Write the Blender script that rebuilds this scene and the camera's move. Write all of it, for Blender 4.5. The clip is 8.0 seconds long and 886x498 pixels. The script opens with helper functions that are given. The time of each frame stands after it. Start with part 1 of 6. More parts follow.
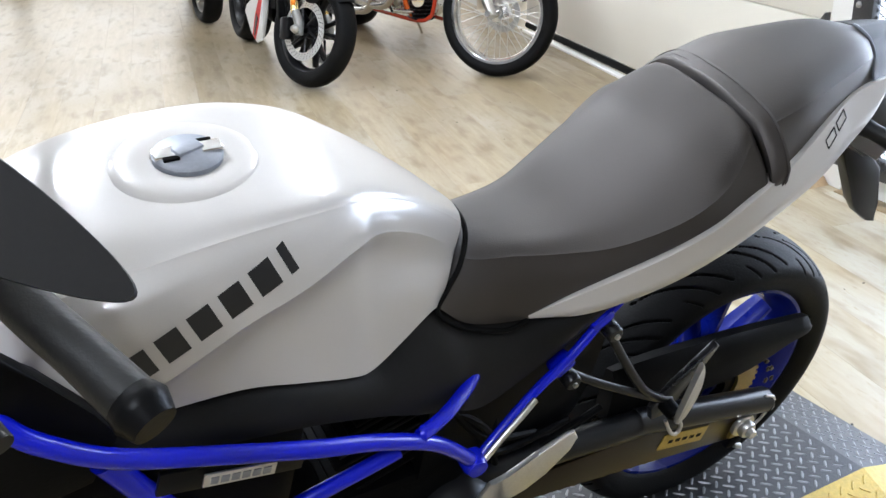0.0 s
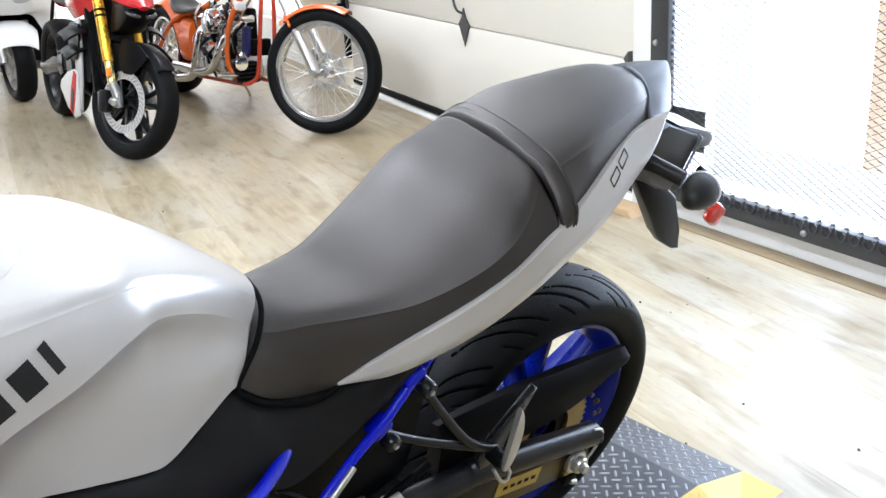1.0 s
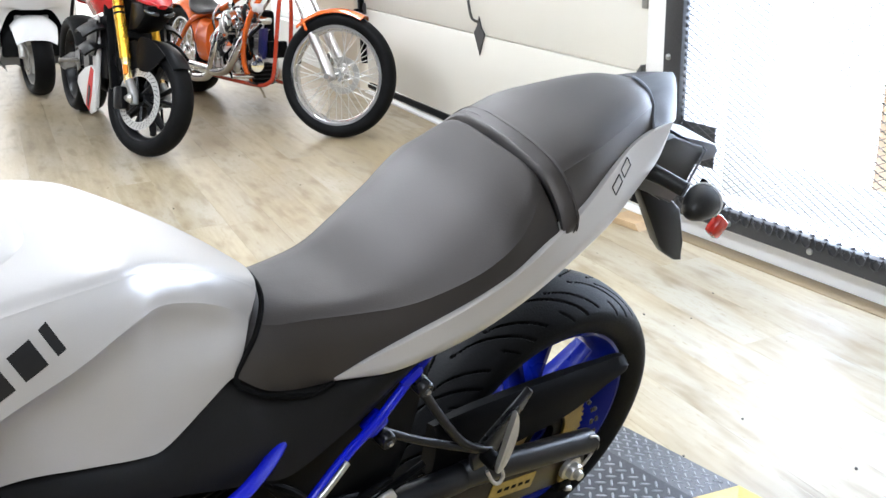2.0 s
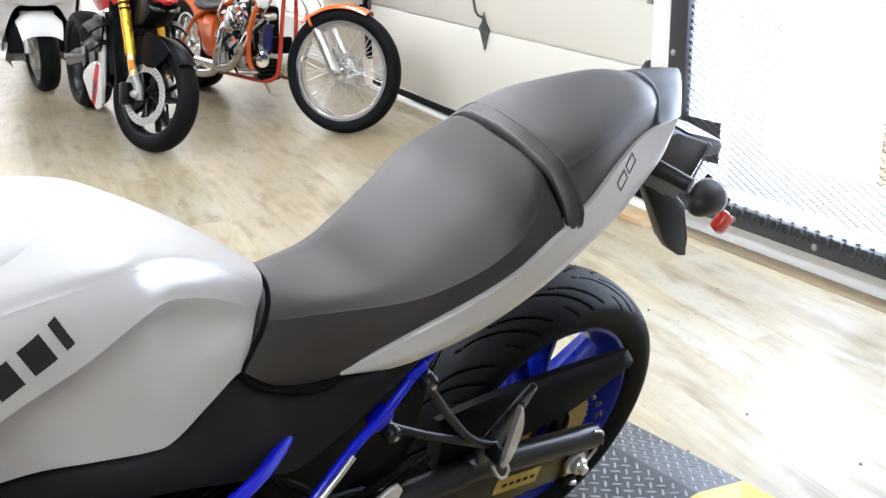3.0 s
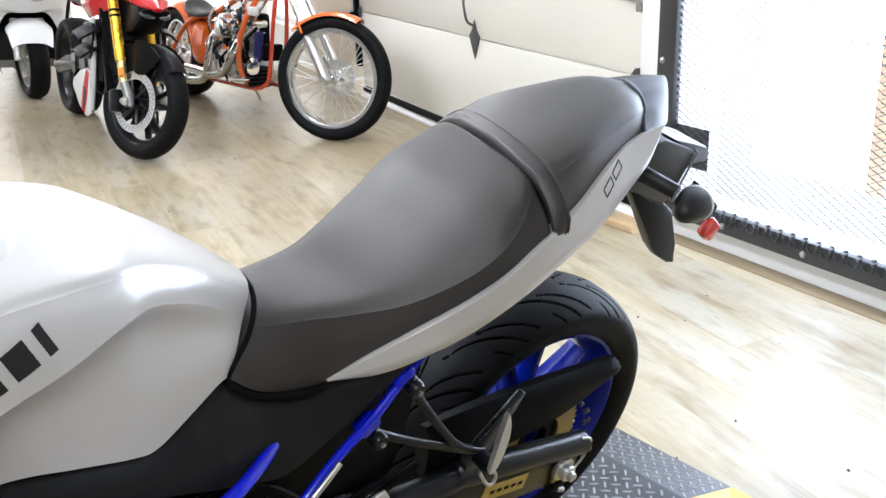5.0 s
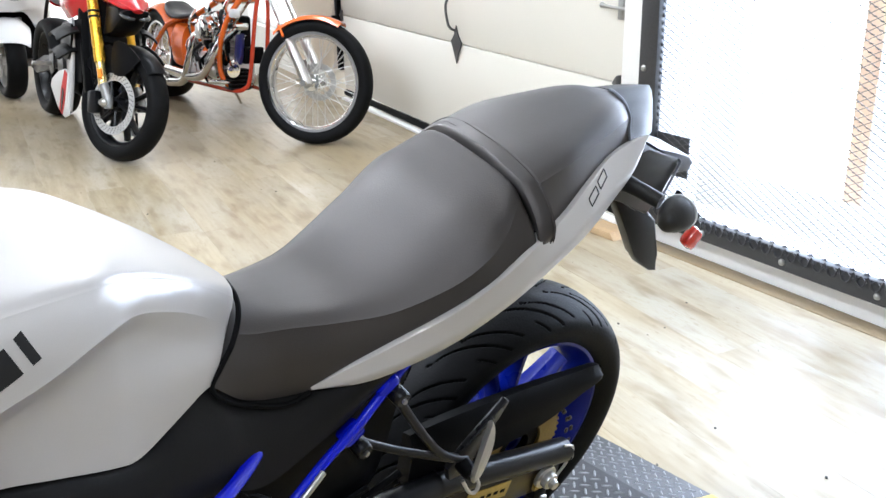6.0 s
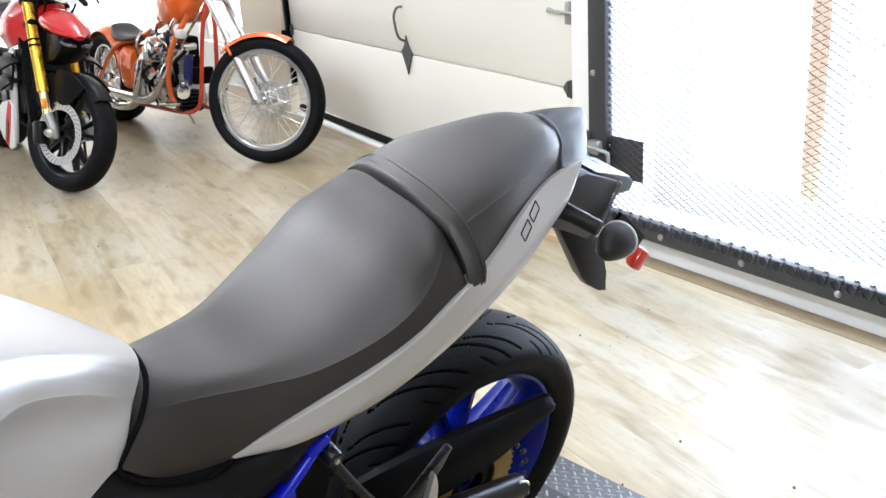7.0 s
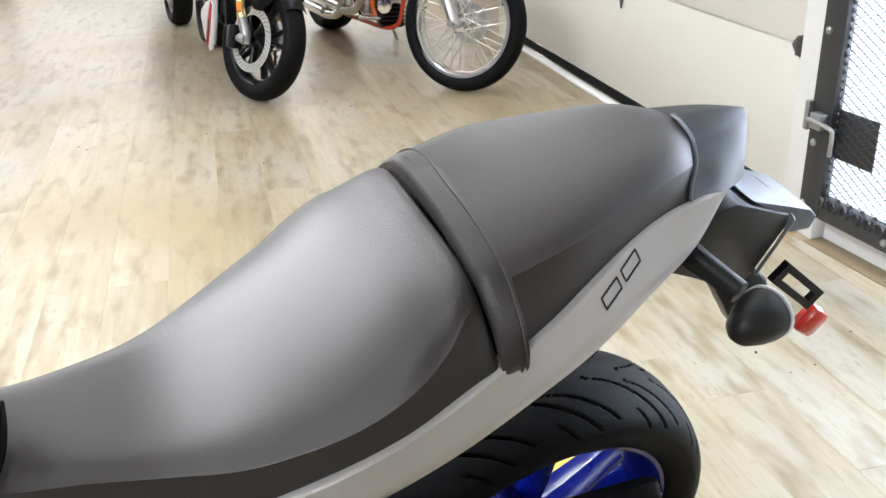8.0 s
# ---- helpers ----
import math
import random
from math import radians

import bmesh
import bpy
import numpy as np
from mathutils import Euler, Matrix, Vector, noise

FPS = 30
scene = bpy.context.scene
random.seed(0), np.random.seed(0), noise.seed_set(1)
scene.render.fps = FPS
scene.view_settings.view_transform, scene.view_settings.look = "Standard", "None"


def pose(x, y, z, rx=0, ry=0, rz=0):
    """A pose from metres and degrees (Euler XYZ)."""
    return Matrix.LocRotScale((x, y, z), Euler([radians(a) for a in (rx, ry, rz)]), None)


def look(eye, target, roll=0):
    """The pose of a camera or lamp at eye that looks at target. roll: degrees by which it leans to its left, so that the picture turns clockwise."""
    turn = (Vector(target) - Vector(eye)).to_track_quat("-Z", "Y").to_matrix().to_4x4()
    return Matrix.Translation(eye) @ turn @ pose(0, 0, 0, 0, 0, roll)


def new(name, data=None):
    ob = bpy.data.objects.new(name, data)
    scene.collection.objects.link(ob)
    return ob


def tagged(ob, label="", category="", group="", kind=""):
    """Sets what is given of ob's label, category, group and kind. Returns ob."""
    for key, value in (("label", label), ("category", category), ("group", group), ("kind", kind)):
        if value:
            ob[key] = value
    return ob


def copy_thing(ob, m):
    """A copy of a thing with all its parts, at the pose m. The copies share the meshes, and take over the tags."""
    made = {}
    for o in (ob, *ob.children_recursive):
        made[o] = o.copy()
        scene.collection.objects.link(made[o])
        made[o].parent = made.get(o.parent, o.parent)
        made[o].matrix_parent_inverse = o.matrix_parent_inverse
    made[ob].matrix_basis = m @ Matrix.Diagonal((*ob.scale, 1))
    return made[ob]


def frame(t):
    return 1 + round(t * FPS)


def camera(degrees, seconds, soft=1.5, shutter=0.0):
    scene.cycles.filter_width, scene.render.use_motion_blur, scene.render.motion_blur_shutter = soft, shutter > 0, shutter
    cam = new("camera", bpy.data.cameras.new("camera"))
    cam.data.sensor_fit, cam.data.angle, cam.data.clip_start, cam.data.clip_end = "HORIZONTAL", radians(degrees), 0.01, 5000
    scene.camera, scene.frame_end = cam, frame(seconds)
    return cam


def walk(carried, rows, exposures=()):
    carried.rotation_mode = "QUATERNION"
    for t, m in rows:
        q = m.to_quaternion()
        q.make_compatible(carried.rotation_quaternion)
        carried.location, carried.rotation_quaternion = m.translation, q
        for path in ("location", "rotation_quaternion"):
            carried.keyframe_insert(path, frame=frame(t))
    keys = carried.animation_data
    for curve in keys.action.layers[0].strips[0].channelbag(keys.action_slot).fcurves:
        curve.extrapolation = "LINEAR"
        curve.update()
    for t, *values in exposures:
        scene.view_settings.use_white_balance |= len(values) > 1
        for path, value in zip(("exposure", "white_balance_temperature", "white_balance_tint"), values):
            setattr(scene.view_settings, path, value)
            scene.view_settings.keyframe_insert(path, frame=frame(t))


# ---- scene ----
cam = camera(50.7, 8.0)
SCALE = 0.96
PATH = [
    (0.0, (0.4679, 0.1271, 1.3042), (-1.2927, 0.6254, 0.4969), -1.84),
    (0.3, (0.4678, 0.1564, 1.3059), (-1.265, 0.7745, 0.5216), -0.59),
    (0.5, (0.4711, 0.178, 1.309), (-1.2471, 0.8724, 0.557), -1.20),
    (1.0, (0.4763, 0.2062, 1.3094), (-1.2105, 1.0038, 0.5894), -3.95),
    (1.5, (0.4863, 0.2172, 1.2998), (-1.1893, 1.0291, 0.5697), -2.51),
    (1.7, (0.4934, 0.2127, 1.3021), (-1.2018, 1.0064, 0.5976), -1.96),
    (2.8, (0.5007, 0.2073, 1.3054), (-1.2051, 0.9751, 0.5977), -2.46),
    (3.0, (0.5017, 0.2065, 1.3058), (-1.2014, 0.978, 0.5959), -2.26),
    (3.5, (0.5018, 0.2114, 1.3027), (-1.1871, 1.0046, 0.5825), -2.31),
    (4.0, (0.501, 0.2116, 1.3028), (-1.1916, 1.0104, 0.5979), -2.28),
    (4.5, (0.5106, 0.2112, 1.304), (-1.1878, 1.0045, 0.6069), -2.23),
    (5.8, (0.4976, 0.2122, 1.3051), (-1.1983, 1.0174, 0.6155), -1.43),
    (6.0, (0.4984, 0.2054, 1.3095), (-1.1843, 1.0382, 0.6205), -1.19),
    (6.5, (0.4958, 0.1594, 1.33), (-1.1548, 1.0629, 0.6524), -4.81),
    (6.8, (0.4836, 0.2095, 1.3402), (-1.1429, 1.143, 0.6451), -6.04),
    (7.0, (0.4552, 0.3025, 1.3379), (-1.2026, 1.185, 0.6502), -3.87),
    (7.2, (0.4208, 0.4081, 1.3413), (-1.3227, 1.1552, 0.7074), -2.70),
    (7.3, (0.4156, 0.4456, 1.3492), (-1.3402, 1.1327, 0.6821), -3.30),
    (7.5, (0.3702, 0.5145, 1.3532), (-1.376, 1.1435, 0.608), -2.27),
    (7.6, (0.3428, 0.5372, 1.3475), (-1.3982, 1.1411, 0.57), -3.02),
    (8.0, (0.143, 0.6494, 1.3057), (-1.63, 1.0782, 0.4855), -1.60),
]
walk(cam, [(t, look(Vector(eye) * SCALE, Vector(target) * SCALE, roll)) for t, eye, target, roll in PATH],
     [(0.0, -0.06, 6250, 10), (1.0, 0.16, 6150, 10), (3.0, 0.12, 6250, 10), (4.5, 0.12, 6250, 10), (6.0, 0.14, 6150, 10), (7.0, 0.08, 6250, 10), (7.5, -0.02, 6350, 10), (8.0, -0.08, 6450, 10)])

# ---- light ----
world = bpy.data.worlds.new("world")
scene.world = world
world.use_nodes = True
wn = world.node_tree.nodes
sky = wn.new("ShaderNodeTexSky")
sky.sky_type, sky.sun_disc = "NISHITA", False
sky.sun_elevation, sky.sun_rotation = radians(38), radians(200)
world.node_tree.links.new(sky.outputs[0], wn["Background"].inputs[0])
wn["Background"].inputs[1].default_value = 0.12


def area_lamp(name, eye, target, sx, sy, watts, colour=(1, 1, 1), spread=180):
    lamp = bpy.data.lights.new(name, "AREA")
    lamp.shape, lamp.size, lamp.size_y, lamp.energy, lamp.color = "RECTANGLE", sx, sy, watts, colour
    lamp.spread = radians(spread)
    ob = new(name, lamp)
    ob.matrix_world = look(eye, target)
    return ob


# daylight in the opening behind the mesh gate, and in the shop front at the far end
area_lamp("gate_daylight", (-1.25, 3.25, 1.40), (-1.0, 0, 0.75), 2.3, 2.1, 152, (0.76, 0.92, 1.22))
area_lamp("shop_front_daylight", (-9.3, -0.6, 1.5), (0, -0.6, 1.2), 5.0, 2.4, 22, (0.96, 0.98, 1.0))
# added fill lamps, out of view: each lights the ceiling above and the room below
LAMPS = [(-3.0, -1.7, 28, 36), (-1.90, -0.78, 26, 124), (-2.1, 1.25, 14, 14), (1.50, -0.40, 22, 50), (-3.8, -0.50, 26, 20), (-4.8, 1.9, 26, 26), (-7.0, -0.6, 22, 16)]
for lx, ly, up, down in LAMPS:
    area_lamp("fill_uplight", (lx, ly, 2.53), (lx, ly + 0.001, 4), 1.15, 0.16, up, (0.88, 0.96, 1.06))
    area_lamp("fill_downlight", (lx, ly, 2.46), (lx, ly + 0.001, 0), 1.15, 0.16, down, (0.90, 0.96, 1.05))

# ---- materials ----


def material(name, base, rough=0.5, metal=0.0, vary=0.12, scale=8.0, fine=120.0, bump=0.05, coat=0.0, spec=0.5, stretch=(1, 1, 1), dark=None, random_tint=0.0, rough_vary=0.08, coat_rough=0.05):
    """A procedural surface: colour varied at two scales, fine relief, uneven gloss."""
    m = bpy.data.materials.new(name)
    m.use_nodes = True
    t = m.node_tree
    n, link = t.nodes, t.links.new
    b = n["Principled BSDF"]
    co = n.new("ShaderNodeTexCoord")
    mp = n.new("ShaderNodeMapping")
    mp.inputs["Scale"].default_value = stretch
    link(co.outputs["Object"], mp.inputs[0])
    big = n.new("ShaderNodeTexNoise")
    big.inputs["Scale"].default_value, big.inputs["Detail"].default_value = scale, 4
    small = n.new("ShaderNodeTexNoise")
    small.inputs["Scale"].default_value, small.inputs["Detail"].default_value = fine, 3
    link(mp.outputs[0], big.inputs[0])
    link(mp.outputs[0], small.inputs[0])
    add = n.new("ShaderNodeMath")
    add.operation = "ADD"
    link(big.outputs[0], add.inputs[0])
    link(small.outputs[0], add.inputs[1])
    ramp = n.new("ShaderNodeMapRange")
    ramp.inputs[1].default_value, ramp.inputs[2].default_value = 0.6, 1.4
    link(add.outputs[0], ramp.inputs[0])
    mix = n.new("ShaderNodeMix")
    mix.data_type = "RGBA"
    d = dark or [c * (1 - vary) for c in base]
    l = base if dark else [min(1, c * (1 + vary)) for c in base]
    mix.inputs[6].default_value, mix.inputs[7].default_value = (*d, 1), (*l, 1)
    link(ramp.outputs[0], mix.inputs[0])
    col = mix.outputs[2]
    if random_tint:
        info = n.new("ShaderNodeObjectInfo")
        rr = n.new("ShaderNodeMapRange")
        rr.inputs[3].default_value, rr.inputs[4].default_value = 1 - random_tint, 1 + random_tint
        link(info.outputs["Random"], rr.inputs[0])
        sc = n.new("ShaderNodeVectorMath")
        sc.operation = "SCALE"
        link(col, sc.inputs[0])
        link(rr.outputs[0], sc.inputs["Scale"])
        col = sc.outputs[0]
    link(col, b.inputs["Base Color"])
    rg = n.new("ShaderNodeMapRange")
    rg.inputs[3].default_value, rg.inputs[4].default_value = max(0.02, rough - rough_vary), min(1, rough + rough_vary)
    link(big.outputs[0], rg.inputs[0])
    link(rg.outputs[0], b.inputs["Roughness"])
    b.inputs["Metallic"].default_value = metal
    b.inputs["Specular IOR Level"].default_value = spec
    b.inputs["Coat Weight"].default_value = coat
    b.inputs["Coat Roughness"].default_value = coat_rough
    if bump:
        bp = n.new("ShaderNodeBump")
        bp.inputs["Strength"].default_value, bp.inputs["Distance"].default_value = bump, 0.004
        link(small.outputs[0], bp.inputs["Height"])
        link(bp.outputs[0], b.inputs["Normal"])
    return m


def glowing(name, colour, strength):
    m = bpy.data.materials.new(name)
    m.use_nodes = True
    b = m.node_tree.nodes["Principled BSDF"]
    b.inputs["Base Color"].default_value = (*colour, 1)
    b.inputs["Emission Color"].default_value = (*colour, 1)
    b.inputs["Emission Strength"].default_value = strength
    return m


PEARL = material("pearl_white_paint", (0.51, 0.487, 0.463), 0.30, 0.10, 0.03, 3, 900, 0.02, coat=0.5, rough_vary=0.03, coat_rough=0.07)
SEAT = material("seat_vinyl", (0.0075, 0.0067, 0.0062), 0.52, 0, 0.10, 6, 520, 0.12, spec=1.0)
PAD = material("pillion_vinyl", (0.0100, 0.0085, 0.0080), 0.50, 0, 0.10, 6, 520, 0.12, spec=1.0)
for vinyl, dust in ((SEAT, 0.01), (PAD, 0.06)):
    bsdf = vinyl.node_tree.nodes["Principled BSDF"]
    bsdf.inputs["Sheen Weight"].default_value, bsdf.inputs["Sheen Roughness"].default_value = dust, 0.50
    bsdf.inputs["Sheen Tint"].default_value = (1.0, 0.96, 0.93, 1)
    bsdf.inputs["Specular Tint"].default_value = (1.0, 0.925, 0.885, 1)
    bsdf.inputs["IOR"].default_value = 1.5
BLACK = material("black_plastic", (0.0052, 0.0052, 0.0056), 0.36, 0, 0.15, 10, 400, 0.04, spec=0.10)
GRAIN = material("grained_black_plastic", (0.0034, 0.0034, 0.0037), 0.48, 0, 0.2, 8, 300, 0.05, spec=0.05)
SATIN = material("satin_black_metal", (0.007, 0.007, 0.008), 0.30, 0.05, 0.15, 8, 260, 0.05, spec=0.34)
DARK = material("dark_engine_metal", (0.0024, 0.0024, 0.0027), 0.5, 0.05, 0.3, 12, 150, 0.12, spec=0.06)
# satin black metal with the warm floor's reflection put into its colour
WARMSATIN = material("floor_reflection_metal", (0.016, 0.0100, 0.0032), 0.32, 0.4, 0.15, 10, 240, 0.05)
# lighter copy of GRAIN, with the near side panel's sheen put into the colour
LITGRAIN = material("lit_grained_plastic", (0.0080, 0.0079, 0.0078), 0.46, 0, 0.15, 8, 420, 0.06, spec=0.17)
MIRRORBLACK = material("satin_mirror_plastic", (0.020, 0.020, 0.021), 0.5, 0, 0.1, 8, 300, 0.03, spec=0.4)
BLUE = material("blue_frame_paint", (0.002, 0.008, 0.50), 0.25, 0, 0.1, 6, 300, 0.02, coat=0.2, spec=0.35)
WHEELBLUE = material("dark_blue_wheel_paint", (0.002, 0.009, 0.19), 0.28, 0, 0.1, 6, 300, 0.02, spec=0.35)
RUBBER = material("tyre_rubber", (0.0058, 0.0058, 0.0061), 0.55, 0, 0.35, 14, 260, 0.14, spec=0.09)
GROOVE = material("tyre_groove", (0.003, 0.003, 0.003), 0.9, 0, 0.1, 9, 220, 0.05, spec=0.05)
STEEL = material("brushed_steel", (0.55, 0.54, 0.52), 0.32, 0.95, 0.12, 14, 240, 0.05)
CHROME = material("chrome", (0.80, 0.80, 0.80), 0.09, 1.0, 0.03, 5, 90, 0.01, rough_vary=0.03)
ALLOY = material("cast_alloy", (0.62, 0.61, 0.59), 0.42, 0.85, 0.10, 12, 260, 0.08)
GOLDCHAIN = material("gold_chain_plate", (0.24, 0.17, 0.05), 0.4, 0.7, 0.2, 30, 300, 0.1)
DECAL = material("black_decal", (0.012, 0.012, 0.013), 0.35, 0, 0.1, 8, 200, 0.01)
LENS_RED = material("red_reflector", (0.62, 0.03, 0.015), 0.16, 0, 0.1, 20, 300, 0.05, coat=0.5)
CLEARGREY = material("smoked_lens", (0.12, 0.13, 0.15), 0.40, 0, 0.1, 10, 200, 0.02, spec=0.4)

# ---- mesh building ----


def part(name, bm, mat, parent=None, label="", smooth=True, angle=40):
    me = bpy.data.meshes.new(name)
    bmesh.ops.recalc_face_normals(bm, faces=bm.faces)
    if smooth:
        for f in bm.faces:
            f.smooth = True
        for e in bm.edges:
            if len(e.link_faces) == 2 and e.calc_face_angle(0) > radians(angle):
                e.smooth = False
    bm.to_mesh(me)
    bm.free()
    for m in (mat if isinstance(mat, (list, tuple)) else [mat]):
        me.materials.append(m)
    ob = new(name, me)
    if parent:
        ob.parent = parent
    return tagged(ob, label)


def thing(name, m, label, category, group="", kind=""):
    ob = new(name)
    ob.empty_display_size = 0.1
    ob.matrix_world = m
    return tagged(ob, label, category, group, kind)


def spline(pts, n):
    """A smooth run of points through pts, n to each stretch."""
    p = [np.array(q, float) for q in pts]
    p = [2 * p[0] - p[1], *p, 2 * p[-1] - p[-2]]
    out = []
    for i in range(1, len(p) - 2):
        for k in range(n):
            t = k / n
            a, b, c, d = p[i - 1:i + 3]
            out.append(0.5 * (2 * b + (c - a) * t + (2 * a - 5 * b + 4 * c - d) * t * t + (3 * b - a - 3 * c + d) * t ** 3))
    out.append(p[-2])
    return out


def box(sx, sy, sz, at=(0, 0, 0), bevel=0.0, rot=(0, 0, 0), bm=None, seg=2):
    bm = bm or bmesh.new()
    made = bmesh.ops.create_cube(bm, size=1, matrix=pose(*at, *rot) @ Matrix.Diagonal((sx, sy, sz, 1)))["verts"]
    if bevel:
        edges = list({e for v in made for e in v.link_edges})
        bmesh.ops.bevel(bm, geom=edges, offset=bevel, segments=seg, profile=0.5, affect="EDGES")
    return bm


def tube(pts, r, seg=12, n=6, bm=None, closed=False):
    """A round bar along a smooth line; r is one radius or one for each point."""
    bm = bm or bmesh.new()
    line = spline(pts, n) if n > 1 else [np.array(p, float) for p in pts]
    rs = [r] * len(line) if not isinstance(r, (list, tuple)) else list(np.interp(np.linspace(0, 1, len(line)), np.linspace(0, 1, len(r)), r))
    rings, side = [], None
    for i, p in enumerate(line):
        a = Vector(line[min(i + 1, len(line) - 1)] - line[max(i - 1, 0)]).normalized()
        if side is None:
            side = a.orthogonal().normalized()
        side = (side - a * side.dot(a)).normalized()
        up = a.cross(side)
        rings.append([bm.verts.new(Vector(p) + (side * math.cos(2 * math.pi * k / seg) + up * math.sin(2 * math.pi * k / seg)) * rs[i]) for k in range(seg)])
    for a, b in zip(rings, rings[1:]):
        for k in range(seg):
            bm.faces.new((a[k], a[(k + 1) % seg], b[(k + 1) % seg], b[k]))
    if closed:
        for k in range(seg):
            bm.faces.new((rings[-1][k], rings[-1][(k + 1) % seg], rings[0][(k + 1) % seg], rings[0][k]))
    else:
        bm.faces.new(rings[0])
        bm.faces.new(rings[-1])
    return bm


def lathe(profile, seg=48, at=(0, 0, 0), rot=(0, 0, 0), bm=None, ring=False):
    """Turns (radius, y) pairs round the local y axis; ring closes the profile on itself."""
    bm = bm or bmesh.new()
    m = pose(*at, *rot)
    rows = []
    for r, y in profile:
        if r < 1e-6:
            rows.append([bm.verts.new(m @ Vector((0, y, 0)))])
        else:
            rows.append([bm.verts.new(m @ Vector((r * math.cos(2 * math.pi * k / seg), y, r * math.sin(2 * math.pi * k / seg)))) for k in range(seg)])
    pairs = list(zip(rows, rows[1:])) + ([(rows[-1], rows[0])] if ring else [])
    for a, b in pairs:
        for k in range(seg):
            j = (k + 1) % seg
            q = (a[k], a[j], b[j], b[k]) if len(a) > 1 and len(b) > 1 else ((a[0], b[j], b[k]) if len(a) == 1 else (a[k], a[j], b[0]))
            bm.faces.new(q)
    return bm


def plate(outline, y0, y1, bevel=0.0, bm=None, n=1, m=None):
    """A slab with an outline in x and z, from y0 to y1."""
    bm = bm or bmesh.new()
    pts = outline
    if n > 1:
        pts = spline([*outline, outline[0]], n)[:-1]
    m = m or Matrix()
    a = [bm.verts.new(m @ Vector((p[0], y0, p[1]))) for p in pts]
    b = [bm.verts.new(m @ Vector((p[0], y1, p[1]))) for p in pts]
    fa, fb = bm.faces.new(a), bm.faces.new(list(reversed(b)))
    for i in range(len(a)):
        bm.faces.new((a[i], b[i], b[(i + 1) % len(a)], a[(i + 1) % len(a)]))
    if bevel:
        bmesh.ops.bevel(bm, geom=list({*fa.edges, *fb.edges}), offset=bevel, segments=2, profile=0.5, affect="EDGES")
    return bm


def shell(rows, thick=0.0, bm=None, caps=False):
    """A surface through rows of points; thick gives it a back."""
    bm = bm or bmesh.new()
    v = [[bm.verts.new(Vector(p)) for p in row] for row in rows]
    faces = [bm.faces.new((a[i], a[i + 1], b[i + 1], b[i])) for a, b in zip(v, v[1:]) for i in range(len(a) - 1)]
    if caps:
        bm.faces.new(v[0])
        bm.faces.new(v[-1])
    if thick:
        bmesh.ops.recalc_face_normals(bm, faces=bm.faces)
        bmesh.ops.solidify(bm, geom=faces, thickness=thick)
    return bm


def body(stations, rings=5, steps=4, caps=True, both=True, crease=(), tight=0.10, right=1.0):
    """A body of two like halves. Each station: x at the top, x at the bottom, and (half width, height) pairs from the top's middle down."""
    rows = []
    for x0, x1, pts in stations:
        k = len(pts) - 1
        row = [np.array((x0 + (x1 - x0) * (i / k) ** 1.5, -p[0], p[1])) for i, p in enumerate(pts)]
        sharp = []
        for i, p in enumerate(row):
            if i in crease:
                sharp += [p + tight * (row[i - 1] - p), p, p + tight * (row[i + 1] - p)]
            else:
                sharp.append(p)
        rows.append(sharp)
    cols = list(zip(*rows))
    fine = [spline(c, rings) for c in cols]
    lines = [spline([c[i] for c in fine], steps) for i in range(len(fine[0]))]
    full = []
    for l in lines:
        mirror = [(p[0], -p[1] * (right(p[0]) if callable(right) else right), p[2]) for p in l]
        full.append([tuple(p) for p in reversed(l)] + mirror[1:] if both else [tuple(p) for p in l])
    return shell(full, caps=caps)


# ---- room ----
WALL = material("white_wall_paint", (0.74, 0.73, 0.70), 0.6, 0, 0.04, 1.5, 160, 0.06)
POST = material("beige_post_paint", (0.62, 0.55, 0.44), 0.6, 0, 0.06, 2, 160, 0.06)
DOORPAINT = material("cream_door_steel", (0.68, 0.65, 0.575), 0.42, 0, 0.04, 1.2, 220, 0.10)
# grey tone set to hold down bounce light from the unseen walls
DIMWALL = material("dimmed_unseen_wall", (0.38, 0.375, 0.37), 0.7, 0, 0.05, 1.5, 120, 0.06)
CEIL = material("ceiling_paint", (0.62, 0.61, 0.595), 0.8, 0, 0.03, 1.5, 90, 0.08)
GATEBLACK = material("black_gate_steel", (0.040, 0.041, 0.044), 0.42, 0.2, 0.2, 9, 160, 0.08)
MESHSTEEL = material("dark_mesh_steel", (0.09, 0.09, 0.093), 0.45, 0.3, 0.2, 20, 200, 0.05)
IRON = material("dark_iron_fitting", (0.10, 0.10, 0.10), 0.4, 0.6, 0.2, 20, 200, 0.08)
ZINC = material("zinc_fitting", (0.36, 0.36, 0.35), 0.4, 0.8, 0.15, 20, 200, 0.08)
FRAMEWHITE = material("white_door_frame", (0.85, 0.84, 0.815), 0.45, 0, 0.02, 3, 200, 0.03)
WOODJAMB = material("orange_timber_jamb", (0.84, 0.60, 0.42), 0.5, 0, 0.15, 6, 60, 0.1, stretch=(6, 6, 1))
OUTSIDE = glowing("bright_outdoors", (0.95, 0.98, 1.0), 3.4)
BACKOUT = glowing("bright_yard", (1.0, 0.98, 0.97), 3.2)
SHOPOUT = glowing("bright_street", (1.0, 0.99, 0.97), 1.3)
# glow for the faces of the added fill lamps
DIFFUSER = glowing("fill_lamp_glow", (1.0, 0.95, 0.88), 6.0)
# rubber of the door seal; also the painted shade in the seat gap
SEALGAP = material("black_seal_and_gap_shade", (0.004, 0.004, 0.004), 0.7, 0, 0.2, 8, 150, 0.1, spec=0.08)

TOP = 3.2
GATE = pose(-2.28, 2.412, 0, 0, 0, 5.3)


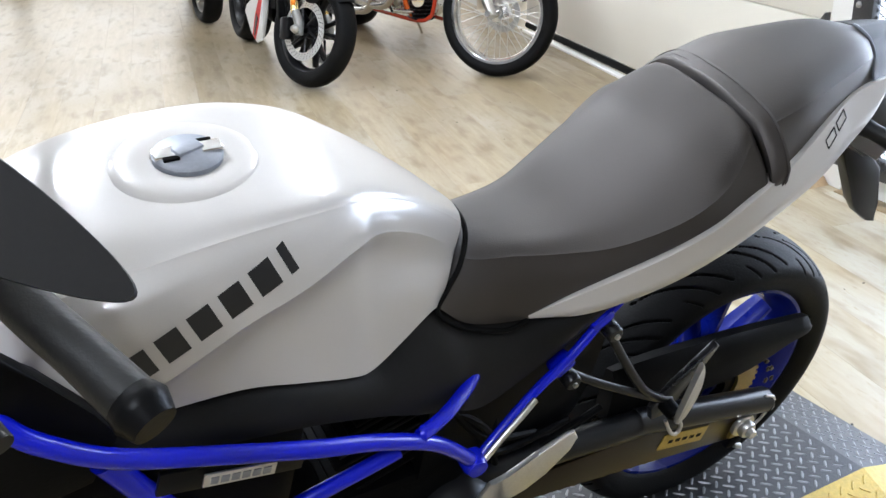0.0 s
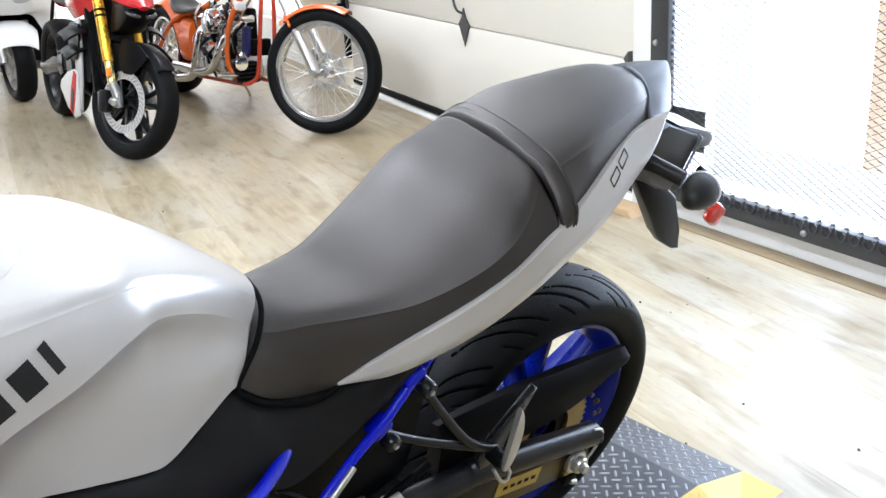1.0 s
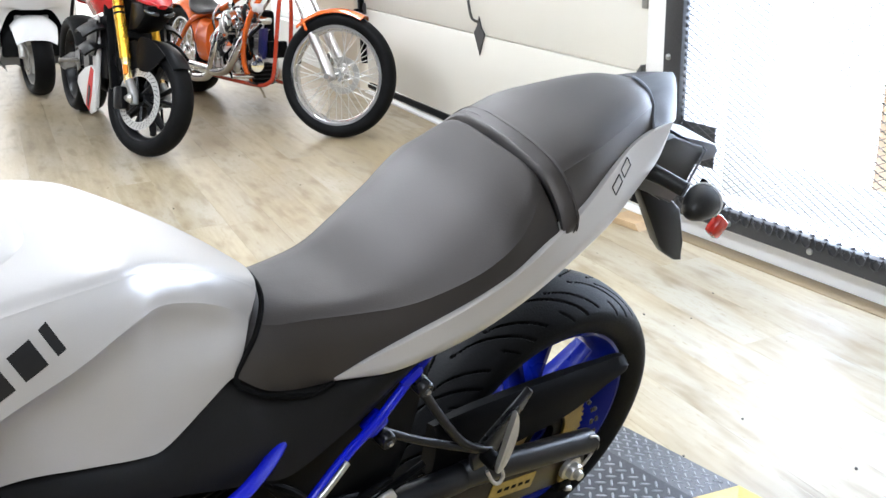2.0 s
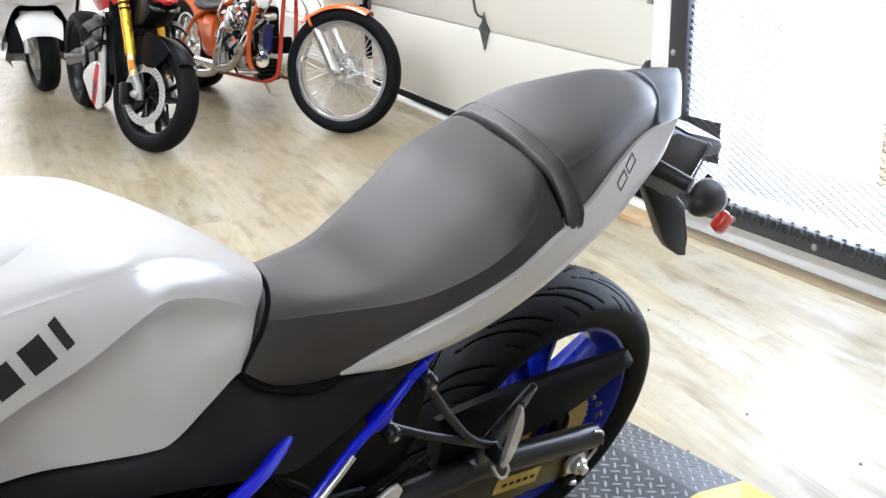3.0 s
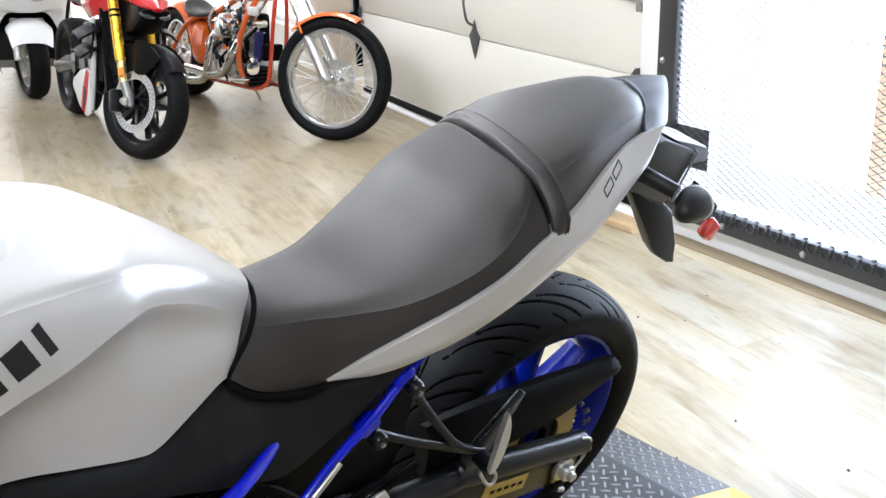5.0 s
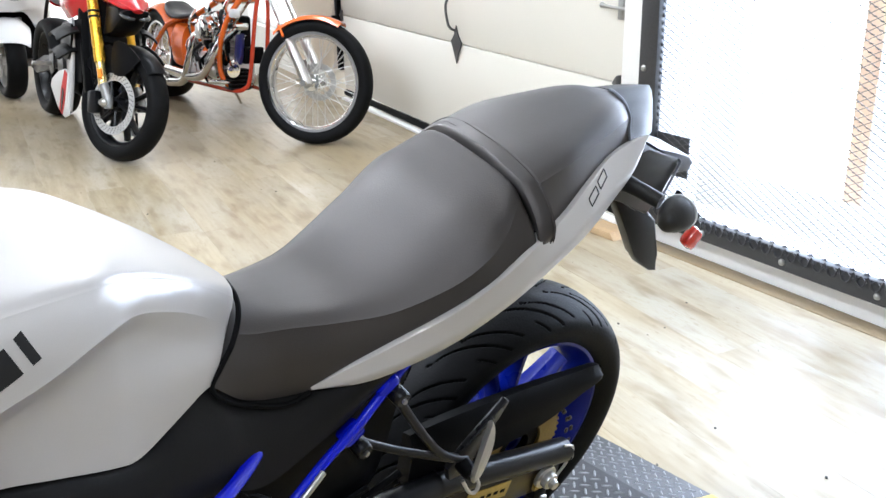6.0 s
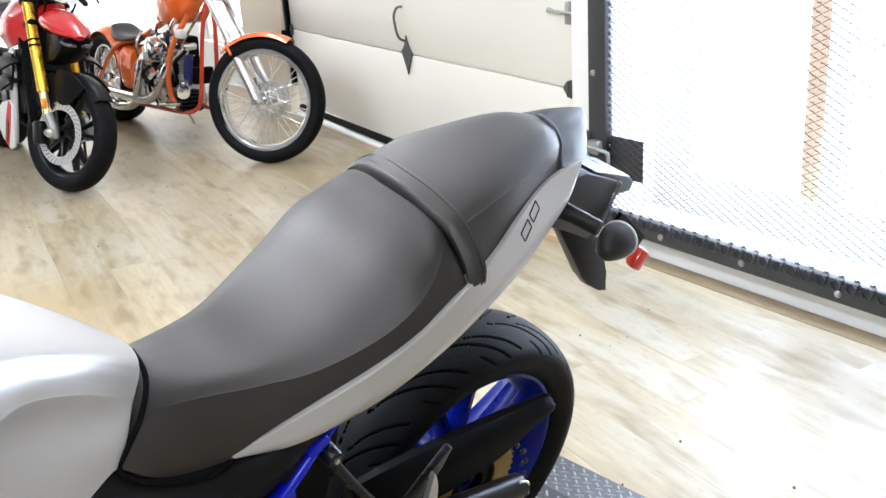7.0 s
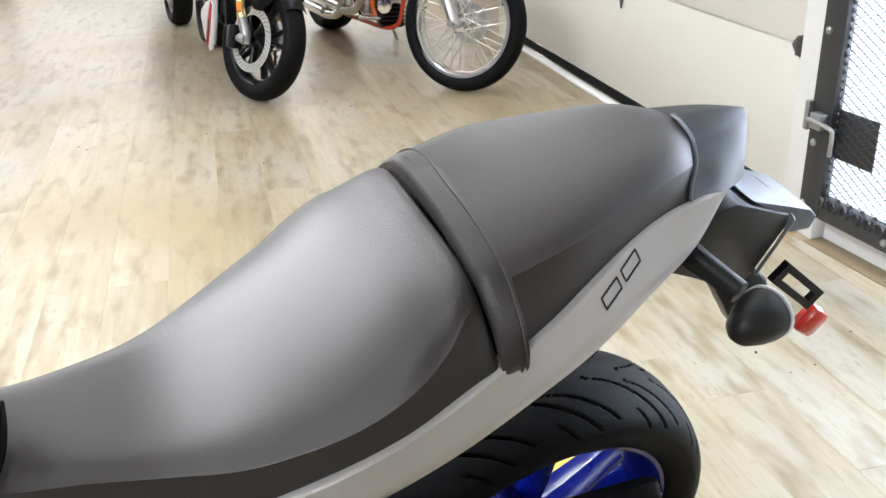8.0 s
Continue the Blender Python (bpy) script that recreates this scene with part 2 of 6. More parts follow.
def wall(name, x0, x1, y0, y1, z0, z1, mat, label, bevel=0.0):
    ob = part(name, box(x1 - x0, y1 - y0, z1 - z0, ((x0 + x1) / 2, (y0 + y1) / 2, (z0 + z1) / 2), bevel), mat, None, label)
    return tagged(ob, kind="structure", category="wall")


wall("wall_north", -2.463, -2.282, 2.44, 2.70, 0, TOP, WALL, "white painted wall post beside the cream garage door", 0.004)
wall("wall_north", -0.52, 4.0, 2.575, 2.80, 0, TOP, WALL, "white painted wall beyond the mesh gate")
wall("wall_north", -5.66, -2.465, 2.47, 2.70, 2.42, TOP, WALL, "white painted wall above the garage door")
wall("wall_north", -2.28, -0.522, 2.47, 2.70, 2.36, TOP, WALL, "white painted wall above the mesh gate")
wall("wall_north", -6.62, -5.74, 2.46, 2.70, 0, TOP, POST, "beige painted wall post beside the garage door track", 0.004)
wall("wall_north", -9.5, -8.10, 2.52, 2.70, 0, TOP, WALL, "white painted wall at the back of the shop")
wall("wall_north", -6.80, -6.622, 2.52, 2.70, 0, TOP, WALL, "white painted wall strip beside the back window")
wall("wall_north", -8.098, -6.802, 2.52, 2.70, 0, 0.30, WALL, "white painted wall below the back window")
wall("wall_north", -8.098, -6.802, 2.52, 2.70, 2.20, TOP, WALL, "white painted wall above the back window")
# unseen walls added to close the room, kept dim for darker reflections
wall("wall_south", -9.5, 4.0, -6.2, -6.0, 0, TOP, DIMWALL, "unseen plain wall toned grey to dim its bounce light")
wall("wall_east", 4.002, 4.2, -6.2, 2.70, 0, TOP, DIMWALL, "unseen plain wall toned grey to dim its bounce light")
wall("kerb_trim", 0.001, 1.757, 0.075, 0.29, 0, 0.124, FRAMEWHITE, "white painted sill under the mesh gate", 0.004).matrix_world = GATE
STRIP = material("tan_floor_strip", (0.20, 0.140, 0.070), 0.45, 0, 0.15, 5, 60, 0.08, stretch=(1, 8, 1))
wall("floor_trim", 0.002, 1.757, -0.005, 0.073, 0, 0.005, STRIP, "tan wooden floor strip along the gate sill", 0.002).matrix_world = GATE
# shop front at the far end, with wide bright panes
wall("wall_west", -9.7, -9.5, -6.2, 2.70, 2.75, TOP, WALL, "white wall above the shop front windows")
wall("wall_west", -9.7, -9.5, -6.2, 2.70, 0, 0.10, WALL, "white sill of the shop front windows")
for y in (-5.0, -3.1, -1.2, 0.7, 2.6):
    wall("wall_west", -9.7, -9.5, y - 0.07, y + 0.07, 0.102, 2.748, WALL, "white mullion of the shop front windows")
back = thing("window_2", pose(-7.45, 2.62, 0), "white framed shop window with overexposed daylight", "window", kind="structure")
for wx, wz, wsx, wsz in ((-0.62, 1.25, 0.05, 1.89), (0.62, 1.25, 0.05, 1.89), (0, 0.328, 1.19, 0.05), (0, 2.172, 1.19, 0.05), (0.02, 1.25, 0.04, 1.79)):
    part("window_frame", box(wsx, 0.06, wsz, (wx, 0, wz), 0.004), FRAMEWHITE, back)
yard = part("backdrop", box(2.4, 0.02, 3.2, (-7.45, 3.0, 1.3)), BACKOUT, None, "bright overexposed yard outside the back window")
tagged(yard, kind="structure", category="backdrop")
street = part("backdrop", box(0.02, 10.5, 4.0, (-10.2, -1.8, 1.6)), SHOPOUT, None, "bright overexposed street outside the shop front")
tagged(street, kind="structure", category="backdrop")
ceiling = part("ceiling", box(13.9, 9.2, 0.12, (-2.75, -1.60, TOP + 0.062)), CEIL, None, "plain white painted ceiling")
tagged(ceiling, kind="structure", category="ceiling")


# unseen fixture built round each added fill lamp
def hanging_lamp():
    lamp = thing("hanging_lamp", Matrix(), "unseen linear fill lamp added below the ceiling", "lamp", "hanging lamps")
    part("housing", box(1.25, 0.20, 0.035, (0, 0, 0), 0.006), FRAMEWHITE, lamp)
    part("diffuser", box(1.18, 0.15, 0.010, (0, 0, -0.024), 0.002), DIFFUSER, lamp, "glowing face of the added fill lamp")
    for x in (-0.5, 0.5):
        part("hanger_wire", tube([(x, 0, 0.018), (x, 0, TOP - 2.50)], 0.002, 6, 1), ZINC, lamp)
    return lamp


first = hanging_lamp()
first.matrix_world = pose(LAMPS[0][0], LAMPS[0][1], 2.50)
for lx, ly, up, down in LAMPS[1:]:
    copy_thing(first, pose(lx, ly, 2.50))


def garage_door():
    """A sectional steel door: panels, seal, hinges, handle."""
    d = thing("door_1", pose(-4.06, 2.50, 0), "closed cream steel sectional garage door", "garage door", kind="structure")
    x0, x1 = -1.60, 1.595
    zs = [0.075, 0.575, 1.09, 1.60, 2.11, 2.44]
    for a, b in zip(zs, zs[1:]):
        p = box(x1 - x0, 0.04, b - a - 0.006, ((x0 + x1) / 2, 0.02, (a + b) / 2), 0.005)
        part("panel", p, DOORPAINT, d)
    part("bottom_seal", tube([(x0, 0.012, 0.045), (x1, 0.012, 0.045)], 0.022, 10, 1), SEALGAP, d, "black rubber bottom seal")
    for x in (x0 + 0.02, x1 - 0.095):
        for z in zs[1:-1]:
            h = plate([(-0.028, 0.0), (0.0, -0.032), (0.022, -0.036), (0.022, 0.036), (0.0, 0.032)], -0.012, -0.002, 0.002, m=pose(x, 0, z))
            tube([(x + 0.01, -0.014, z - 0.03), (x + 0.01, -0.014, z + 0.03)], 0.006, 8, 1, h)
            part("hinge", h, IRON, d, "dark steel roller hinge")
    lock = plate([(0, 0.085), (0.022, 0.03), (0.062, -0.002), (0.04, -0.03), (0, -0.115), (-0.04, -0.03), (-0.062, -0.002), (-0.022, 0.03)], -0.008, -0.001, 0.002, m=pose(0.105, 0, 0.585))
    part("lock_plate", lock, IRON, d, "grey kite shaped lock plate")
    part("handle", tube([(0.10, -0.006, 0.64), (0.085, -0.035, 0.66), (0.075, -0.045, 0.71), (0.065, -0.045, 0.77), (0.075, -0.03, 0.81), (0.09, -0.006, 0.815)], 0.007, 8, 4), IRON, d, "grey steel lift handle")
    bolt = tube([(1.40, -0.022, 0.875), (1.44, -0.022, 0.872), (1.56, -0.022, 0.87)], [0.012, 0.007, 0.007], 8, 3)
    box(0.035, 0.024, 0.085, (1.525, -0.012, 0.87), 0.004, bm=bolt)
    part("slide_bolt", bolt, ZINC, d, "grey slide bolt")
    cord = tube([(-1.655, -0.02, 0.42), (-1.65, -0.025, 1.0), (-1.645, -0.02, 2.4)], 0.006, 6, 3)
    part("lift_cable", cord, ZINC, d)
    track = box(0.05, 0.05, 2.3, (-1.635, -0.0, 1.35), 0.004)
    box(0.03, 0.06, 0.10, (-1.635, -0.03, 0.52), 0.006, bm=track)
    part("track", track, DARK, d, "dark steel door track")


garage_door()
sill = part("threshold_trim", box(3.19, 0.040, 0.018, (-4.06, 2.485, 0.009), 0.005), FRAMEWHITE, None, "scuffed white threshold under the garage door")
tagged(sill, kind="structure", category="trim")


def mesh_gate():
    """A black steel gate with diamond mesh, bolted stiles and a latch."""
    g = thing("mesh_gate", GATE, "black steel security gate with diamond wire mesh", "gate")
    w, z0, z1 = 1.755, 0.120, 2.34
    part("stile", box(0.088, 0.036, z1 - z0, (0.046, -0.022, (z0 + z1) / 2), 0.004), GATEBLACK, g)
    part("stile", box(0.088, 0.036, z1 - z0, (w - 0.046, -0.022, (z0 + z1) / 2), 0.004), GATEBLACK, g)
    part("bottom_rail", box(w - 0.185, 0.036, 0.072, (w / 2, -0.022, z0 + 0.036), 0.004), GATEBLACK, g)
    part("top_rail", box(w - 0.185, 0.036, 0.075, (w / 2, -0.022, z1 - 0.038), 0.004), GATEBLACK, g)
    head = lathe([(0, -0.007), (0.006, -0.0065), (0.011, -0.003), (0.012, 0.002)], 12)
    first = part("bolt", head, ZINC, g, "round zinc bolt head")
    places = [(0.02 + 0.345 * k, 0.149) for k in range(5)] + [(0.03, 0.35 + 0.34 * k) for k in range(6)]
    for k, (x, z) in enumerate(places):
        b = first if k == 0 else new("bolt", first.data)
        b.parent = g
        b.location = (x, -0.042, z)
        tagged(b, "round zinc bolt head")
    # diamond mesh: two families of slanting wires
    wires = bmesh.new()
    pitch, rise = 0.050, 0.504
    xa, xb, za, zb = 0.08, w - 0.08, z0 + 0.055, z1 - 0.06
    span = (zb - za) / rise
    for s in (1, -1):
        k = -int(span / pitch) - 1 if s > 0 else 0
        start = xa - span if s > 0 else xa
        end = xb if s > 0 else xb + span
        x = start
        while x < end:
            p, q = (x, za), (x + s * span, zb)
            (ax, az), (bx, bz) = p, q
            t0, t1 = sorted(((xa - ax) / (bx - ax), (xb - ax) / (bx - ax)))
            t0, t1 = max(0, t0), min(1, t1)
            if t1 - t0 > 0.005:
                tube([(ax + (bx - ax) * t0, -0.016 - 0.002 * s, az + (bz - az) * t0), (ax + (bx - ax) * t1, -0.016 - 0.002 * s, az + (bz - az) * t1)], 0.0013, 4, 1, wires)
            x += pitch
    rows_n = int((zb - za) / (pitch * rise / 2))
    for i in range(rows_n):
        z = za + pitch * rise / 2 * (i + 0.0)
        for j in range(int((xb - xa) / pitch)):
            x = xa + pitch * (j + (0.5 if i % 2 else 0.0)) + 0.002
            a, c, d = 0.0090, 0.0023, 0.0018
            v = [wires.verts.new(p) for p in ((x - a, -0.016, z), (x, -0.016 - d, z - c), (x + a, -0.016, z), (x, -0.016 - d, z + c), (x, -0.016 + d, z))]
            for q in ((0, 1, 3), (1, 2, 3), (0, 4, 1), (1, 4, 2), (2, 4, 3), (3, 4, 0)):
                wires.faces.new([v[k] for k in q])
    part("wire_mesh", wires, MESHSTEEL, g, "dark diamond wire mesh")
    # cut ends of the mesh that show along the stiles and the bottom rail
    fringe = bmesh.new()
    def tooth(p, out, along):
        v = [fringe.verts.new(Vector(p) + q) for q in (along * -0.010, along * 0.010, out, Vector((0, -0.004, 0)) + out * 0.3)]
        for q in ((0, 1, 3), (1, 2, 3), (2, 0, 3), (0, 2, 1)):
            fringe.faces.new([v[k] for k in q])
    for k in range(int((zb - za) / 0.0252)):
        tooth((0.0905, -0.021, za + 0.0252 * k), Vector((0.010, 0, 0.002)), Vector((0, 0, 1)))
        tooth((w - 0.0905, -0.021, za + 0.0252 * k), Vector((-0.010, 0, 0.002)), Vector((0, 0, 1)))
    for k in range(int((xb - xa) / pitch)):
        tooth((xa + 0.02 + pitch * k, -0.021, z0 + 0.0725), Vector((0.003, 0, 0.011)), Vector((1.2, 0, 0)))
    tagged(part("mesh_fringe", fringe, GATEBLACK, g, "cut ends of the wire mesh", smooth=False), kind="stuff")
    # hem of the mesh, lapped over the bottom rail
    hem = bmesh.new()
    count = int((w - 0.19) / pitch)
    for k in range(count):
        x = 0.097 + pitch * k
        tube([(x, -0.044, z0 + 0.040), (x + pitch * 0.28, -0.047, z0 + 0.050), (x + pitch * 0.5, -0.046, z0 + 0.079), (x + pitch * 0.72, -0.047, z0 + 0.050), (x + pitch, -0.044, z0 + 0.040)], 0.0030, 6, 3, hem)
        tube([(x, -0.043, z0 + 0.074), (x + pitch * 0.5, -0.046, z0 + 0.058), (x + pitch, -0.043, z0 + 0.074)], 0.0024, 6, 3, hem)
    tagged(part("mesh_hem", hem, GATEBLACK, g, "black mesh edge lapped over the rail"), kind="stuff")
    for z, hgt in ((0.39, 0.15), (1.13, 0.17)):
        part("latch_plate", box(0.165, 0.004, hgt, (0.165, -0.009, z), 0.001), GATEBLACK, g, "black steel latch plate behind the mesh")
    latch = box(0.05, 0.03, 0.05, (0.055, -0.055, 0.425), 0.004)
    tube([(0.02, -0.07, 0.425), (0.12, -0.07, 0.42), (0.135, -0.07, 0.40), (0.135, -0.07, 0.34)], 0.007, 8, 3, latch)
    box(0.02, 0.025, 0.09, (0.0, -0.045, 0.43), 0.003, bm=latch)
    part("latch", latch, ZINC, g, "zinc slide latch")
    return g


mesh_gate()


def frosted():
    m = bpy.data.materials.new("frosted_white_glazing")
    m.use_nodes = True
    n, link = m.node_tree.nodes, m.node_tree.links.new
    b = n["Principled BSDF"]
    b.inputs["Base Color"].default_value = (0.85, 0.85, 0.84, 1)
    b.inputs["Roughness"].default_value = 0.5
    tr = n.new("ShaderNodeBsdfTranslucent")
    tr.inputs[0].default_value = (0.9, 0.9, 0.89, 1)
    grain = n.new("ShaderNodeTexNoise")
    grain.inputs["Scale"].default_value = 90
    bump = n.new("ShaderNodeBump")
    bump.inputs["Strength"].default_value = 0.1
    link(grain.outputs[0], bump.inputs["Height"])
    link(bump.outputs[0], b.inputs["Normal"])
    mix = n.new("ShaderNodeMixShader")
    mix.inputs[0].default_value = 0.42
    link(b.outputs[0], mix.inputs[1])
    link(tr.outputs[0], mix.inputs[2])
    link(mix.outputs[0], n["Material Output"].inputs[0])
    return m


FROST = frosted()


def glazed_door():
    """White framed glazing behind the mesh gate."""
    d = thing("window_1", GATE @ pose(2.28, 0.44, 0), "white framed glazing with overexposed daylight", "window", kind="structure")
    top = 2.5
    part("window_frame", box(1.95, 0.06, 0.237, (-1.5, 0, 0.12), 0.004), FROST, d)
    part("window_frame", box(0.30, 0.06, top - 0.24, (-2.34, 0, (top + 0.242) / 2), 0.004), FROST, d)
    part("jamb", box(0.075, 0.05, top - 0.24, (-1.655, 0.0, (top + 0.242) / 2), 0.003), WOODJAMB, d, "orange timber jamb")
    part("window_frame", box(0.075, 0.06, top - 0.24, (-1.578, 0, (top + 0.242) / 2), 0.004), FROST, d)
    part("window_frame", box(0.12, 0.06, top - 0.24, (-0.585, 0, (top + 0.242) / 2), 0.004), FROST, d)
    part("window_frame", box(1.95, 0.06, 0.15, (-1.5, 0, top + 0.078), 0.004), FROST, d)


glazed_door()
outside = part("backdrop", box(6.0, 0.02, 5.0, (-1.6, 3.95, 1.5)), OUTSIDE, None, "white overexposed daylight outside the gate")
tagged(outside, kind="structure", category="backdrop")

# ---- the motorcycle on the lift ----
BIKE = Matrix.Translation((-0.926, 0.945, 0.037)) @ pose(0, 0, 0, 0, 0, 103) @ pose(0, 0, 0, 16, 0, 0)
TYRE_SIDE = [(0.222, 0.052), (0.232, 0.066), (0.250, 0.075), (0.266, 0.0785), (0.278, 0.0765), (0.288, 0.070), (0.297, 0.058), (0.304, 0.042), (0.309, 0.022), (0.3105, 0.0)]


def tyre(R, width, rim_r, seg=96, tread=0, groove_w=0.0026):
    """A road tyre round the y axis; tread: how many groove figures it carries on each side."""
    base_r, base_w = 0.3105, 0.0785
    half = [(rim_r + (r - 0.222) * (R - rim_r) / (base_r - 0.222), w * (width / 2) / base_w) for r, w in TYRE_SIDE]
    prof = half + [(r, -w) for r, w in reversed(half[:-1])]
    if tread:
        prof = [tuple(p) for p in spline(prof, 11)]
        seg = 720
    bm = bmesh.new()
    rows, cut = [], []
    total = len(prof)
    for r, w in prof:
        u = abs(w) / (width / 2)
        row, flags = [], []
        for k in range(seg):
            a = 2 * math.pi * k / seg
            drop = 0.0
            if tread and r > rim_r + 0.62 * (R - rim_r):
                side = 0.5 if w > 0 else 0.0
                # a long curved groove from the crown to the shoulder, and a short one between
                ph = (a * tread / (2 * math.pi) + side) % 1.0
                long_c = 0.12 - 1.05 * max(0, u - 0.10) ** 0.60
                short_c = 0.62 - 0.95 * max(0, u - 0.22) ** 0.65
                step = 2 * math.pi * R / tread
                for c, lo, hi, wd in ((long_c, 0.03, 0.95, 1.0), (short_c % 1.0, 0.16, 0.86, 0.9), ((long_c + 0.30) % 1.0, 0.70, 0.97, 0.7)):
                    d = min(abs(ph - c % 1.0), 1 - abs(ph - c % 1.0)) * step
                    if lo < u < hi and d < groove_w * wd * 1.5:
                        edge = min(1, 2.2 * (1 - d / (groove_w * wd * 1.5)))
                        drop = max(drop, 0.0046 * edge * min(1, (u - lo) / 0.03, (hi - u) / 0.03))
            rr = r - drop
            row.append(bm.verts.new((rr * math.cos(a), w, rr * math.sin(a))))
            flags.append(drop > 0.0016)
        rows.append(row)
        cut.append(flags)
    for i in range(total - 1):
        a, b = rows[i], rows[i + 1]
        for k in range(seg):
            j = (k + 1) % seg
            f = bm.faces.new((a[k], a[j], b[j], b[k]))
            if cut[i][k] + cut[i][j] + cut[i + 1][k] + cut[i + 1][j] >= 2:
                f.material_index = 1
    return bm


def cast_wheel(name, parent, at, R, width, rim_r, rim_mat, spokes, label, tread=0, twin=True, rim_w=None, stout=1.0):
    """A cast wheel with paired spokes; its tyre is a child."""
    rw = rim_w or width * 0.72
    h = rw / 2
    rim = lathe([(rim_r + 0.004, -h), (rim_r + 0.006, -h + 0.008), (rim_r - 0.006, -h + 0.016), (rim_r - 0.012, -h * 0.3), (rim_r - 0.012, h * 0.3), (rim_r - 0.006, h - 0.016), (rim_r + 0.006, h - 0.008), (rim_r + 0.004, h), (rim_r - 0.002, h), (rim_r - 0.016, h * 0.7), (rim_r - 0.024, h * 0.2), (rim_r - 0.026, 0), (rim_r - 0.024, -h * 0.2), (rim_r - 0.016, -h * 0.7), (rim_r - 0.002, -h)], 72, ring=True)
    lathe([(0.018, -0.06), (0.034, -0.058), (0.040, -0.03), (0.040, 0.03), (0.034, 0.058), (0.018, 0.06)], 32, bm=rim, ring=True)
    arms = []
    for k in range(spokes):
        a = 2 * math.pi * (k + 0.3) / spokes
        for s in ((-1, 1) if twin else (0,)):
            a0, a1 = a + s * 0.16, a + s * (math.pi / spokes) * 0.36
            rows = []
            for q in np.linspace(0, 1, 6):
                rr = 0.034 + (rim_r - 0.064) * q
                aa = a0 + (a1 - a0) * q
                c = Vector((rr * math.cos(aa), 0, rr * math.sin(aa)))
                t = Vector((-math.sin(aa), 0, math.cos(aa)))
                wd = (0.0105 + 0.004 * abs(q - 0.4)) * stout
                dp = (0.030 - 0.010 * q) * stout
                rows.append([c + t * wd * math.cos(b) + Vector((0, 1, 0)) * dp * math.sin(b) for b in np.linspace(0, 2 * math.pi, 11)])
            arms.append(shell(rows))
    w = part(name, rim, rim_mat, parent, label)
    w.location = at
    for arm in arms:
        part("spoke", arm, rim_mat, w)
    part("tyre", tyre(R, width, rim_r, tread=tread), [RUBBER, GROOVE], w, "black treaded rubber tyre")
    return w


def drilled_disc(parent, y, r1, r0, mat=STEEL, holes=36):
    ring = lathe([(r0, y - 0.002), (r1, y - 0.002), (r1, y + 0.002), (r0, y + 0.002)], 72, ring=True)
    d = part("brake_disc", ring, mat, parent, "drilled steel brake disc")
    dots = bmesh.new()
    for k in range(holes):
        for j in range(3):
            a = 2 * math.pi * (k + 0.3 * j) / holes
            rr = r0 + (r1 - r0) * (0.25 + 0.25 * j)
            lathe([(0, y - 0.0026), (0.0035, y - 0.0026), (0.0035, y + 0.0026), (0, y + 0.0026)], 6, (rr * math.cos(a), 0, rr * math.sin(a)), bm=dots)
    part("disc_holes", dots, GROOVE, d)
    return d


def other_side(bm, k=1.0):
    for v in bm.verts:
        v.co.y = -v.co.y * k
    return bm


